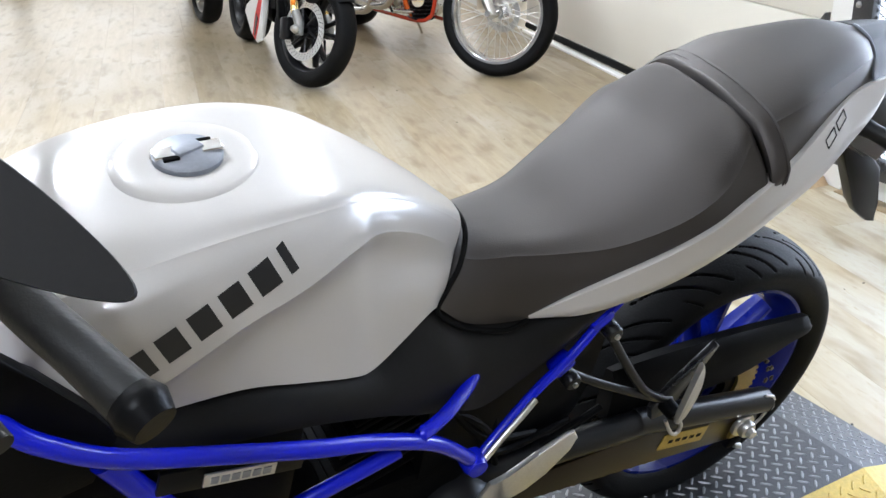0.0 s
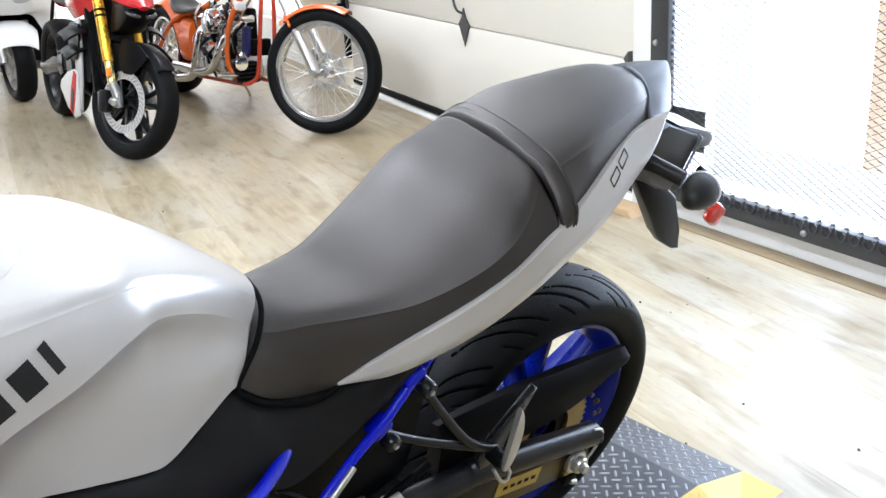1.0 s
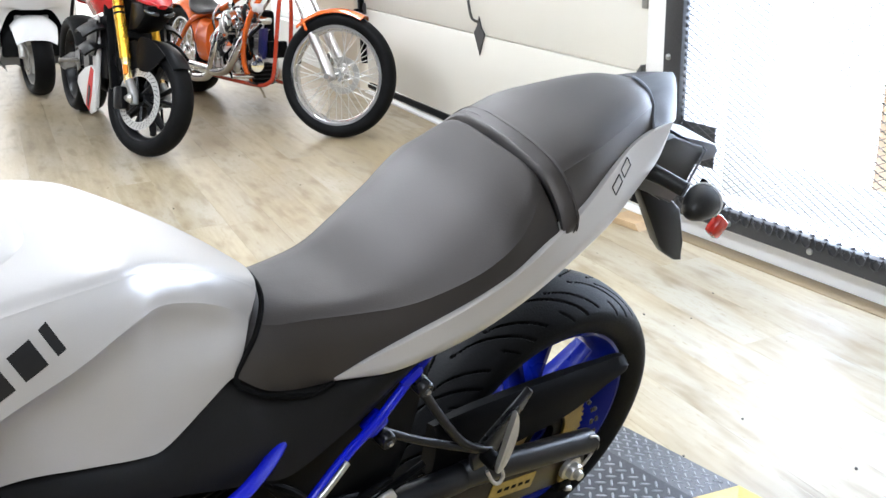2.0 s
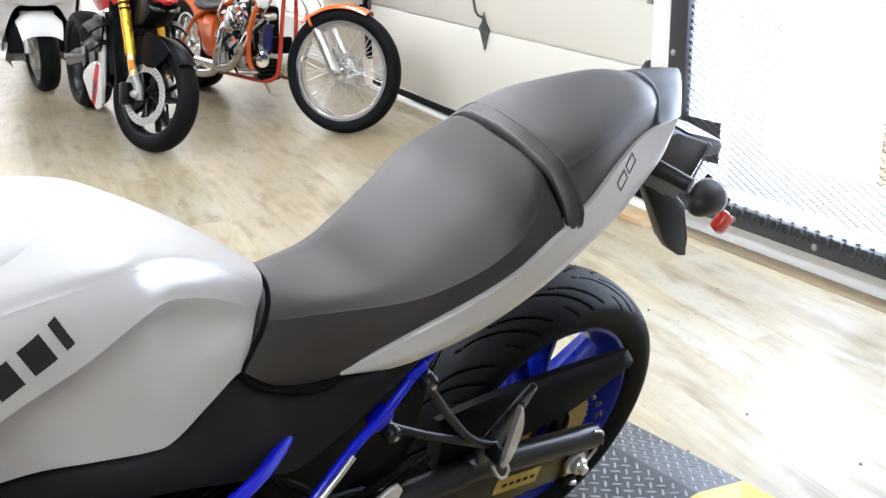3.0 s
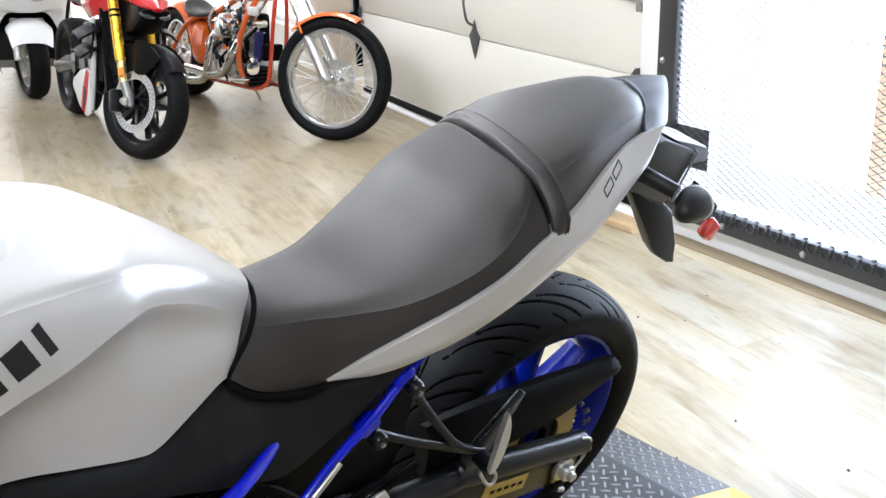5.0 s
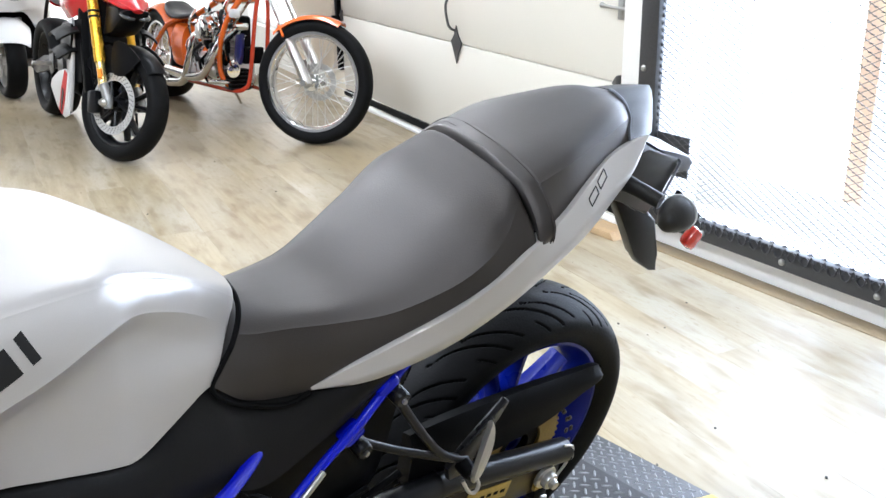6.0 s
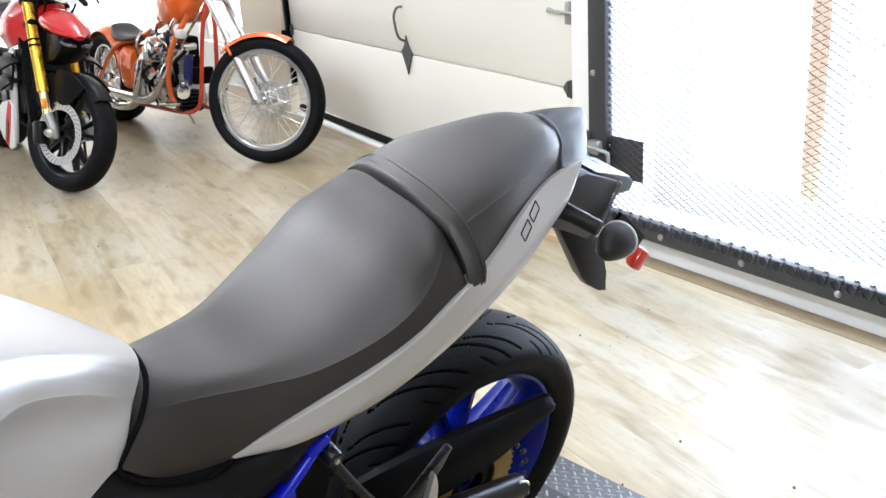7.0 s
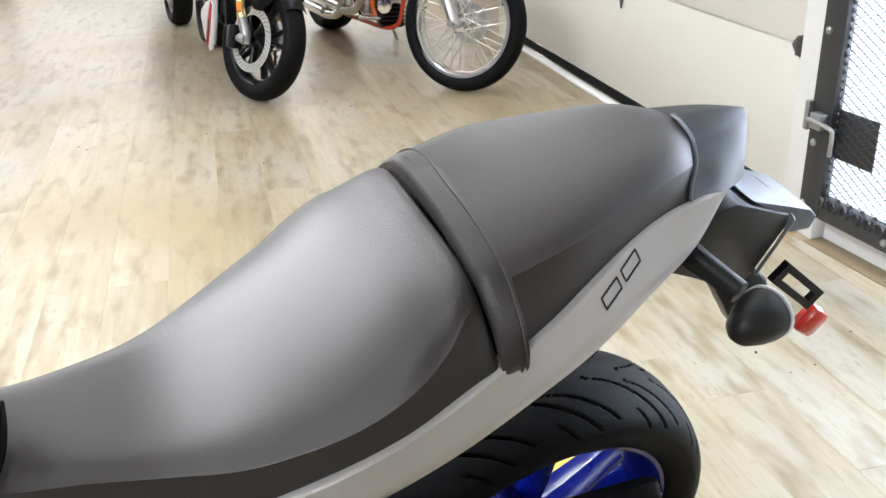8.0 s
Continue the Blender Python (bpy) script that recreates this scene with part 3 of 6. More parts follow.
def street_bike():
    b = thing("motorcycle", BIKE, "pearl white motorcycle with blue frame on a diamond plate lift", "motorcycle")

    # fuel tank
    tank = body([
        (-1.115, -1.09, [(0, 0.920), (0.06, 0.917), (0.105, 0.905), (0.14, 0.885), (0.163, 0.858), (0.171, 0.832), (0.164, 0.824), (0.162, 0.818), (0.160, 0.812)]),
        (-1.06, -1.045, [(0, 0.946), (0.07, 0.943), (0.118, 0.932), (0.15, 0.910), (0.167, 0.877), (0.175, 0.842), (0.165, 0.830), (0.163, 0.82), (0.162, 0.812)]),
        (-0.99, -0.985, [(0, 0.965), (0.08, 0.961), (0.124, 0.949), (0.150, 0.930), (0.166, 0.894), (0.174, 0.856), (0.160, 0.842), (0.160, 0.824), (0.162, 0.808)]),
        (-0.91, -0.905, [(0, 0.974), (0.088, 0.969), (0.122, 0.959), (0.143, 0.944), (0.156, 0.917), (0.164, 0.888), (0.149, 0.870), (0.150, 0.832), (0.156, 0.798)]),
        (-0.84, -0.845, [(0, 0.973), (0.090, 0.968), (0.116, 0.960), (0.134, 0.949), (0.146, 0.929), (0.154, 0.906), (0.138, 0.886), (0.142, 0.832), (0.153, 0.779)]),
        (-0.775, -0.785, [(0, 0.960), (0.080, 0.957), (0.100, 0.951), (0.113, 0.943), (0.122, 0.932), (0.129, 0.917), (0.118, 0.890), (0.132, 0.822), (0.147, 0.757)]),
        (-0.725, -0.755, [(0, 0.937), (0.060, 0.936), (0.078, 0.932), (0.090, 0.926), (0.098, 0.919), (0.104, 0.909), (0.102, 0.874), (0.123, 0.815), (0.139, 0.750)]),
        (-0.675, -0.708, [(0, 0.907), (0.044, 0.906), (0.060, 0.9035), (0.072, 0.899), (0.080, 0.893), (0.087, 0.884), (0.090, 0.852), (0.110, 0.812), (0.122, 0.765)]),
        (-0.628, -0.668, [(0, 0.872), (0.032, 0.872), (0.046, 0.870), (0.057, 0.866), (0.065, 0.860), (0.073, 0.851), (0.080, 0.828), (0.096, 0.805), (0.104, 0.775)]),
        (-0.588, -0.650, [(0, 0.840), (0.020, 0.840), (0.034, 0.837), (0.044, 0.832), (0.052, 0.826), (0.060, 0.820), (0.074, 0.808), (0.086, 0.794), (0.095, 0.772)]),
    ], 7, 4, crease=(2, 5))
    tank_part = part("fuel_tank", tank, PEARL, b, "glossy pearl white fuel tank", angle=60)
    bt = bmesh.new()
    bt.from_mesh(tank_part.data)
    from_side = bvh(bt)
    bt.free()

    # filler cap in its shallow ring
    cap_m = pose(-0.905, 0, 0.9745, 90, 0, 0) @ Matrix.Diagonal((0.87, 0.87, 0.87, 1))
    ring = lathe([(0.040, -0.005), (0.0415, -0.0005), (0.046, 0.0006), (0.060, 0.0006), (0.070, -0.0004), (0.080, -0.0035), (0.088, -0.010), (0.06, -0.03), (0.04, -0.03)], 64, ring=True)
    bmesh.ops.transform(ring, matrix=cap_m, verts=ring.verts)
    part("cap_collar", ring, PEARL, tank_part)
    cap = lathe([(0, 0.0105), (0.016, 0.0105), (0.020, 0.008), (0.036, 0.007), (0.0395, 0.004), (0.0395, -0.006), (0, -0.006)], 48)
    bmesh.ops.transform(cap, matrix=cap_m, verts=cap.verts)
    cap_part = part("filler_cap", cap, CAPGREY, tank_part, "grey filler cap with bright lugs")
    for sx in (-1, 1):
        lug = box(0.022, 0.018, 0.005, (-0.905 + sx * 0.023, 0, 0.9815), 0.002)
        part("lug", lug, CHROME, cap_part)
        slot = box(0.016, 0.006, 0.006, (-0.905 + sx * 0.019, 0.012 * sx, 0.9805), 0.001)
        part("lug_slot", slot, GROOVE, cap_part)
    part("lock_cover", box(0.03, 0.017, 0.006, (-0.905, 0, 0.9835), 0.003, (0, 0, 20)), CAPGREY, cap_part)

    # six plain slanting bars stand for the maker's mark on either flank
    for side in (-1, 1):
        for k in range(6):
            x0 = -1.010 + 0.0307 * k
            wd = 0.0215 if k < 5 else 0.0085
            rows = []
            for i in range(6):
                row = []
                for j in range(5):
                    s, h = i / 5, j / 4
                    x = x0 + wd * s - 0.011 * h
                    z = 0.8655 + 0.402 * (x0 + wd * s + 1.005) + 0.0245 * h
                    hit = from_side.ray_cast(Vector((x, side * 0.5, z)), Vector((0, -side, 0)))[0]
                    row.append((x, (hit.y if hit else side * 0.16) + side * 0.0008, z))
                rows.append(row)
            part("decal_bar", shell(rows), DECAL, tank_part, "plain black slanting bar")

    # rider's seat
    seat = body([
        (-0.596, -0.652, [(0, 0.826), (0.026, 0.826), (0.040, 0.823), (0.058, 0.814), (0.080, 0.798), (0.098, 0.771)]),
        (-0.572, -0.612, [(0, 0.817), (0.030, 0.816), (0.050, 0.811), (0.066, 0.802), (0.088, 0.772), (0.100, 0.736)]),
        (-0.530, -0.555, [(0, 0.809), (0.036, 0.8085), (0.058, 0.8065), (0.075, 0.799), (0.092, 0.762), (0.099, 0.716)]),
        (-0.470, -0.485, [(0, 0.807), (0.045, 0.807), (0.072, 0.806), (0.094, 0.799), (0.109, 0.765), (0.113, 0.722)]),
        (-0.410, -0.425, [(0, 0.826), (0.055, 0.825), (0.090, 0.821), (0.119, 0.811), (0.129, 0.782), (0.131, 0.752)]),
        (-0.340, -0.350, [(0, 0.866), (0.062, 0.864), (0.107, 0.855), (0.139, 0.840), (0.146, 0.818), (0.147, 0.795)]),
        (-0.290, -0.295, [(0, 0.900), (0.066, 0.898), (0.113, 0.886), (0.141, 0.867), (0.149, 0.846), (0.153, 0.826)]),
        (-0.255, -0.255, [(0, 0.923), (0.063, 0.920), (0.104, 0.909), (0.129, 0.890), (0.143, 0.866), (0.151, 0.844)]),
        (-0.235, -0.230, [(0, 0.936), (0.058, 0.933), (0.094, 0.927), (0.115, 0.911), (0.136, 0.882), (0.150, 0.858)]),
        (-0.222, -0.213, [(0, 0.941), (0.056, 0.939), (0.088, 0.932), (0.106, 0.919), (0.132, 0.894), (0.149, 0.868)]),
        (-0.213, -0.206, [(0, 0.930), (0.054, 0.928), (0.084, 0.921), (0.102, 0.908), (0.128, 0.884), (0.146, 0.860)]),
    ], 7, 5, crease=(3,), tight=0.10, right=lambda x: float(np.interp(x, (-0.60, -0.45, -0.34, -0.27), (0.78, 0.78, 0.83, 0.96))))
    part("seat", seat, SEAT, b, "smooth dark grey vinyl rider seat")
    # pillion pad, strap and rear cover
    pad = body([
        (-0.200, -0.194, [(0, 0.950), (0.050, 0.949), (0.087, 0.943), (0.106, 0.934), (0.124, 0.904), (0.142, 0.874)]),
        (-0.130, -0.125, [(0, 0.969), (0.050, 0.968), (0.085, 0.963), (0.103, 0.955), (0.112, 0.924), (0.121, 0.892)]),
        (-0.050, -0.045, [(0, 0.983), (0.044, 0.982), (0.070, 0.977), (0.084, 0.968), (0.088, 0.948), (0.093, 0.928)]),
        (0.012, 0.002, [(0, 0.990), (0.036, 0.989), (0.056, 0.983), (0.068, 0.974), (0.073, 0.957), (0.078, 0.942)]),
        (0.050, 0.028, [(0, 0.990), (0.028, 0.985), (0.041, 0.979), (0.053, 0.971), (0.062, 0.958), (0.074, 0.946)]),
    ], 6, 5, crease=(3,), tight=0.12, right=0.95)
    part("pillion_seat", pad, PAD, b, "dark vinyl pillion pad with a sharp side edge")
    strap = [(-0.147, -0.209, 0.850, -0.186, 0.864), (-0.152, -0.210, 0.870, -0.186, 0.886), (-0.147, -0.2105, 0.886, -0.187, 0.901), (-0.130, -0.211, 0.910, -0.188, 0.922), (-0.100, -0.214, 0.937, -0.187, 0.942), (-0.060, -0.214, 0.945, -0.185, 0.951), (-0.020, -0.212, 0.949, -0.185, 0.955),
             (0.020, -0.211, 0.949, -0.184, 0.955), (0.060, -0.208, 0.944, -0.179, 0.951), (0.095, -0.206, 0.935, -0.180, 0.941), (0.125, -0.206, 0.908, -0.182, 0.915), (0.142, -0.206, 0.875, -0.184, 0.885)]
    rows, welt = [], []
    for yv, xa, za, xb, zb in spline(strap, 4):
        rows.append([(xa + 0.001, yv, za - 0.016), (xa - 0.0005, yv, za - 0.004), (xa + 0.002, yv, za + 0.0005), (xa * 0.6 + xb * 0.4, yv, za * 0.6 + zb * 0.4 + 0.0012), (xa * 0.2 + xb * 0.8, yv, za * 0.2 + zb * 0.8 + 0.0012), (xb - 0.001, yv, zb + 0.0005), (xb + 0.0005, yv, zb - 0.009)])
        welt.append((xa * 0.22 + xb * 0.78, yv * 1.008, za * 0.22 + zb * 0.78 + 0.0014))
    strap_part = part("pillion_strap", shell(rows), PAD, b, "black pillion grab strap")
    part("welt", tube(welt, 0.0011, 6, 1), PAD, strap_part, "raised stitched welt")
    cover = body([
        (0.053, 0.031, [(0, 0.991), (0.028, 0.985), (0.040, 0.978), (0.052, 0.969), (0.063, 0.958), (0.076, 0.946)]),
        (0.090, 0.072, [(0, 0.991), (0.022, 0.986), (0.034, 0.977), (0.046, 0.966), (0.057, 0.954), (0.067, 0.940)]),
        (0.122, 0.110, [(0, 0.990), (0.014, 0.985), (0.026, 0.974), (0.036, 0.960), (0.044, 0.946), (0.051, 0.932)]),
        (0.142, 0.137, [(0, 0.987), (0.008, 0.981), (0.016, 0.968), (0.022, 0.954), (0.028, 0.940), (0.033, 0.926)]),
        (0.146, 0.142, [(0, 0.981), (0.006, 0.975), (0.013, 0.963), (0.018, 0.950), (0.023, 0.937), (0.028, 0.922)]),
    ], 5, 5)
    part("rear_cover", cover, SATINGREY, b, "black plastic rear cover")
    piping = tube([(0.026, -0.0765, 0.9475), (0.034, -0.064, 0.9590), (0.044, -0.0525, 0.9700), (0.0485, -0.0405, 0.9790), (0.051, -0.0285, 0.9858), (0.0515, -0.010, 0.9906), (0.0515, 0.004, 0.9912)], 0.0022, 6, 5)
    part("cover_edge", piping, CLEARGREY, b, "pale edge between the pad and the rear cover")

    # white blades along the tail
    low = [(-0.524, -0.103, 0.716), (-0.460, -0.130, 0.722), (-0.400, -0.148, 0.741), (-0.330, -0.158, 0.764), (-0.250, -0.163, 0.801), (-0.170, -0.156, 0.836), (-0.100, -0.140, 0.856), (-0.030, -0.117, 0.882), (0.030, -0.096, 0.906), (0.068, -0.077, 0.946)]
    high = [(-0.522, -0.104, 0.720), (-0.440, -0.136, 0.770), (-0.360, -0.156, 0.809), (-0.290, -0.160, 0.839), (-0.213, -0.152, 0.876), (-0.150, -0.134, 0.896), (-0.090, -0.113, 0.921), (-0.033, -0.092, 0.938), (0.020, -0.082, 0.946), (0.069, -0.077, 0.950)]
    lows, highs = spline(low, 6), spline(high, 6)
    rows = []
    for i, (p, q) in enumerate(zip(lows, highs)):
        f = min(1, i / 8, (len(lows) - 1 - i) / 6)
        p, q = Vector(p), Vector(q)
        fold = p.lerp(q, 0.38) + Vector((0, -0.0065 * f, 0))
        rows.append([p + Vector((0, 0.030 * f, 0.004)), p + Vector((0, 0.004 * f, -0.001)), p, p.lerp(fold, 0.55) + Vector((0, -0.0012 * f, 0)), fold, fold.lerp(q, 0.10), q.lerp(fold, 0.12), q, q + Vector((0, 0.004 * f, 0.0005)), q + Vector((0, 0.024 * f, -0.010 * f))])
    blade = shell(rows)
    marks = bvh(blade)
    left = part("tail_cowl", blade, PEARL, b, "pearl white tail blade with thin black marks", angle=50)
    copy_bm = bmesh.new()
    copy_bm.from_mesh(left.data)
    part("tail_cowl", other_side(copy_bm, 0.80), PEARL, b, "pearl white tail blade", angle=50)
    # two thin outlined shapes stand for the model mark
    for x0, z0, x1, z1 in ((-0.099, 0.9030, -0.079, 0.9145), (-0.073, 0.9180, -0.053, 0.9290)):
        u = Vector((x1 - x0, 0, z1 - z0))
        n = Vector((0.005, 0, -0.0105))
        corners = [Vector((x0, 0, z0)), Vector((x0, 0, z0)) + u, Vector((x0, 0, z0)) + u + n, Vector((x0, 0, z0)) + n]
        line = []
        for a, c in zip(corners, corners[1:] + corners[:1]):
            for s in np.linspace(0, 1, 6)[:-1]:
                p = a.lerp(c, s)
                hit = marks.ray_cast(Vector((p.x, -0.4, p.z)), Vector((0, 1, 0)))[0]
                line.append((p.x, (hit.y if hit else -0.14) - 0.0003, p.z))
        part("decal_outline", tube(line + line[:1], 0.0011, 4, 1), DECAL, left, "thin black outlined mark")

    # dark structure under the tail
    under = body([
        (-0.60, -0.60, [(0, 0.79), (0.05, 0.785), (0.075, 0.76), (0.085, 0.70), (0.08, 0.64), (0, 0.62)]),
        (-0.45, -0.45, [(0, 0.79), (0.08, 0.77), (0.11, 0.74), (0.10, 0.70), (0.08, 0.67), (0, 0.655)]),
        (-0.30, -0.30, [(0, 0.85), (0.10, 0.83), (0.135, 0.80), (0.12, 0.77), (0.09, 0.74), (0, 0.72)]),
        (-0.15, -0.15, [(0, 0.93), (0.09, 0.90), (0.120, 0.88), (0.105, 0.85), (0.08, 0.82), (0, 0.80)]),
        (0.0, 0.0, [(0, 0.965), (0.06, 0.945), (0.076, 0.925), (0.07, 0.905), (0.06, 0.88), (0, 0.865)]),
        (0.10, 0.10, [(0, 0.962), (0.02, 0.955), (0.030, 0.94), (0.030, 0.92), (0.028, 0.90), (0, 0.89)]),
    ], 4, 4)
    part("undertail", under, GRAIN, b)

    # tail lamp bracket, mudguard, indicators, reflector
    br = plate([(0.035, 0.852), (0.085, 0.890), (0.130, 0.898), (0.221, 0.862), (0.225, 0.850), (0.196, 0.782), (0.176, 0.764), (0.12, 0.795), (0.07, 0.818)], -0.046, 0.040, 0.005)
    bracket = part("lamp_bracket", br, SATINGREY, b, "black plastic tail bracket")
    lens = plate([(0.158, 0.892), (0.224, 0.869), (0.262, 0.856), (0.276, 0.843), (0.272, 0.826), (0.240, 0.828), (0.222, 0.840)], -0.041, 0.037, 0.004)
    part("tail_lamp", lens, CLEARGREY, b, "smoked grey tail lamp")
    part("lamp_edge", tube([(0.224, 0.040, 0.866), (0.226, 0.0, 0.867), (0.226, -0.044, 0.858), (0.222, -0.048, 0.846), (0.198, -0.048, 0.784)], 0.0022, 6, 3), CLEARGREY, bracket, "pale edge of the tail bracket")
    guard = plate([(0.203, 0.737), (0.210, 0.750), (0.282, 0.716), (0.352, 0.660), (0.394, 0.572), (0.414, 0.522), (0.388, 0.529), (0.338, 0.563), (0.314, 0.590), (0.273, 0.646)], 0.040, 0.062, 0.006)
    part("mudguard", guard, BLACK, b, "short black plastic rear mudguard")
    part("mudguard_arm", plate([(0.13, 0.79), (0.20, 0.79), (0.27, 0.73), (0.215, 0.735)], 0.0, 0.046, 0.004), BLACK, b)
    for side in (-1, 1):
        stalk = tube([(0.058, side * 0.035, 0.862), (0.070, side * 0.085, 0.860), (0.080, side * 0.125, 0.856)], [0.017, 0.013, 0.0125], 12, 5)
        st = part("indicator", stalk, RUBBERY, b, "black rubber stalked indicator")
        head = lathe([(0, -0.050), (0.010, -0.048), (0.019, -0.038), (0.027, -0.018), (0.031, 0.000), (0.031, 0.008), (0.028, 0.010), (0, 0.010)], 28)
        bmesh.ops.transform(head, matrix=pose(0.083, side * 0.156, 0.850, 0, 8, -90 - side * 14) @ Matrix.Diagonal((0.88, 0.92, 0.88, 1)), verts=head.verts)
        part("indicator_head", head, RUBBERY, st)
        lz = lathe([(0.028, 0.009), (0.0325, 0.0095), (0.0328, 0.013), (0.029, 0.018), (0.018, 0.023), (0, 0.0245)], 28)
        bmesh.ops.transform(lz, matrix=pose(0.083, side * 0.156, 0.850, 0, 8, -90 - side * 14) @ Matrix.Diagonal((0.88, 0.92, 0.88, 1)), verts=lz.verts)
        part("indicator_lens", lz, CLEARLENS, st, "clear indicator lens")
    arm = bmesh.new()
    m = Matrix.Translation((0.250, -0.069, 0.769)) @ pose(0, 0, 0, 0, 38.5, 0)
    for bx, bz, sx, sz in ((0, 0.010, 0.112, 0.009), (0, -0.010, 0.112, 0.009), (-0.049, 0, 0.014, 0.013), (0.049, 0, 0.014, 0.013)):
        bmesh.ops.create_cube(arm, size=1, matrix=m @ pose(bx, 0, bz) @ Matrix.Diagonal((sx, 0.008, sz, 1)))
    part("reflector_bracket", arm, BLACK, b, "slotted black reflector bracket")
    part("reflector", box(0.040, 0.022, 0.040, (0.303, -0.070, 0.698), 0.009, (0, 38, 0)), LENS_RED, b, "red side reflector")

    # side panel below tank and seat
    top = [(-1.05, -0.160, 0.822), (-0.956, -0.158, 0.806), (-0.898, -0.150, 0.798), (-0.836, -0.146, 0.779), (-0.755, -0.134, 0.752), (-0.700, -0.112, 0.768), (-0.652, -0.090, 0.776), (-0.610, -0.096, 0.738), (-0.52, -0.099, 0.714), (-0.456, -0.122, 0.722), (-0.395, -0.13, 0.742)]
    bot = [(-1.05, -0.185, 0.785), (-0.956, -0.185, 0.765), (-0.898, -0.180, 0.750), (-0.836, -0.172, 0.730), (-0.755, -0.165, 0.700), (-0.700, -0.158, 0.672), (-0.652, -0.152, 0.652), (-0.600, -0.147, 0.632), (-0.52, -0.134, 0.650), (-0.456, -0.122, 0.668), (-0.395, -0.108, 0.695)]
    rows = []
    for p, q in zip(spline(top, 5), spline(bot, 5)):
        p, q = Vector(p), Vector(q)
        rows.append([p + Vector((0, 0.02, -0.006)), p + Vector((0, 0.004, -0.003)), p.lerp(q, 0.3) + Vector((0, -0.006, 0)), p.lerp(q, 0.7) + Vector((0, -0.006, 0)), q, q + Vector((0, 0.03, 0.0))])
    side = shell(rows)
    # near panel takes the lit copy of the plastic, far panel the dark one
    near = part("side_panel", side, LITGRAIN, b, "grained black plastic side panel", angle=60)
    cb = bmesh.new()
    cb.from_mesh(near.data)
    part("side_panel", other_side(cb), GRAIN, b, angle=60)

    # blue trellis frame
    def rail(pts, r, name="frame_tube", mat=BLUE, label=""):
        t = tube(pts, r, 14, 6)
        part(name, t, mat, b, label)
        t2 = tube([(x, -yv, z) for x, yv, z in pts], r, 14, 6)
        part(name, t2, mat, b, label)
    rail([(-1.18, -0.12, 0.93), (-1.121, -0.19, 0.878), (-1.084, -0.203, 0.846), (-1.034, -0.205, 0.811), (-0.943, -0.205, 0.772), (-0.849, -0.203, 0.733), (-0.787, -0.197, 0.706), (-0.733, -0.190, 0.675), (-0.691, -0.186, 0.647), (-0.654, -0.182, 0.610), (-0.619, -0.178, 0.567)], 0.0098, label="glossy blue main frame tube")
    rail([(-0.713, -0.186, 0.671), (-0.672, -0.170, 0.672), (-0.625, -0.140, 0.669), (-0.585, -0.108, 0.672)], 0.0088)
    rail([(-0.740, -0.186, 0.659), (-0.786, -0.187, 0.648), (-0.851, -0.189, 0.635), (-0.93, -0.185, 0.60)], 0.0092)
    rail([(-0.622, -0.178, 0.570), (-0.568, -0.163, 0.607), (-0.517, -0.148, 0.632), (-0.471, -0.136, 0.648), (-0.434, -0.127, 0.672), (-0.400, -0.119, 0.696), (-0.36, -0.11, 0.722)], 0.0068, "seat_rail", BLUE, "slim blue seat rail")
    rail([(-1.05, -0.19, 0.80), (-1.0, -0.185, 0.70), (-0.93, -0.18, 0.58), (-0.88, -0.17, 0.48)], 0.013)
    rail([(-0.612, -0.184, 0.578), (-0.586, -0.177, 0.597), (-0.555, -0.169, 0.615), (-0.530, -0.161, 0.628)], 0.0045, "braided_hose", STEEL, "silver braided hose")
    part("frame_node", lathe([(0, -0.016), (0.013, -0.014), (0.0165, -0.006), (0.0165, 0.010), (0, 0.012)], 20, (-0.624, -0.178, 0.572)), BLUE, b)
    part("frame_weld", lathe([(0.0100, -0.004), (0.0112, 0), (0.0100, 0.004)], 18, (-0.709, -0.1845, 0.671), (0, 0, 60)), BLUE, b)
    for (x, z), yy in (((-0.413, 0.693), -0.118), ((-0.462, 0.628), -0.120)):
        lug = box(0.036, 0.026, 0.020, (x, yy, z), 0.007, (0, -38, 0))
        part("frame_lug", lug, BLUE, b)
    lab = box(0.074, 0.003, 0.017, (-0.931, -0.209, 0.7425), 0.001, (0, 12, 0))
    maker = part("maker_plate", lab, ALLOY, b, "small stamped aluminium plate on the frame")
    for k in range(6):
        part("label_bar", box(0.008, 0.001, 0.009, (-0.957 + 0.0105 * k, -0.2110, 0.7480 - 0.0022 * k), 0, (0, 12, 0)), CAPGREY, maker, "plain grey bar on the plate")
    part("label_bracket", box(0.15, 0.006, 0.03, (-0.935, -0.201, 0.741), 0.002, (0, 12, 0)), BLACK, b)

    # pillion footrest hanger
    hang = tube([(-0.402, -0.124, 0.686), (-0.385, -0.130, 0.648), (-0.350, -0.142, 0.590), (-0.318, -0.150, 0.546), (-0.290, -0.155, 0.525), (-0.265, -0.157, 0.512)], 0.0066, 12, 5)
    hanger = part("footrest_hanger", hang, SATIN, b, "satin black tubular footrest hanger")
    part("hanger_arm", tube([(-0.452, -0.122, 0.612), (-0.40, -0.134, 0.580), (-0.34, -0.146, 0.548), (-0.290, -0.154, 0.522)], 0.0062, 12, 4), SATIN, hanger)
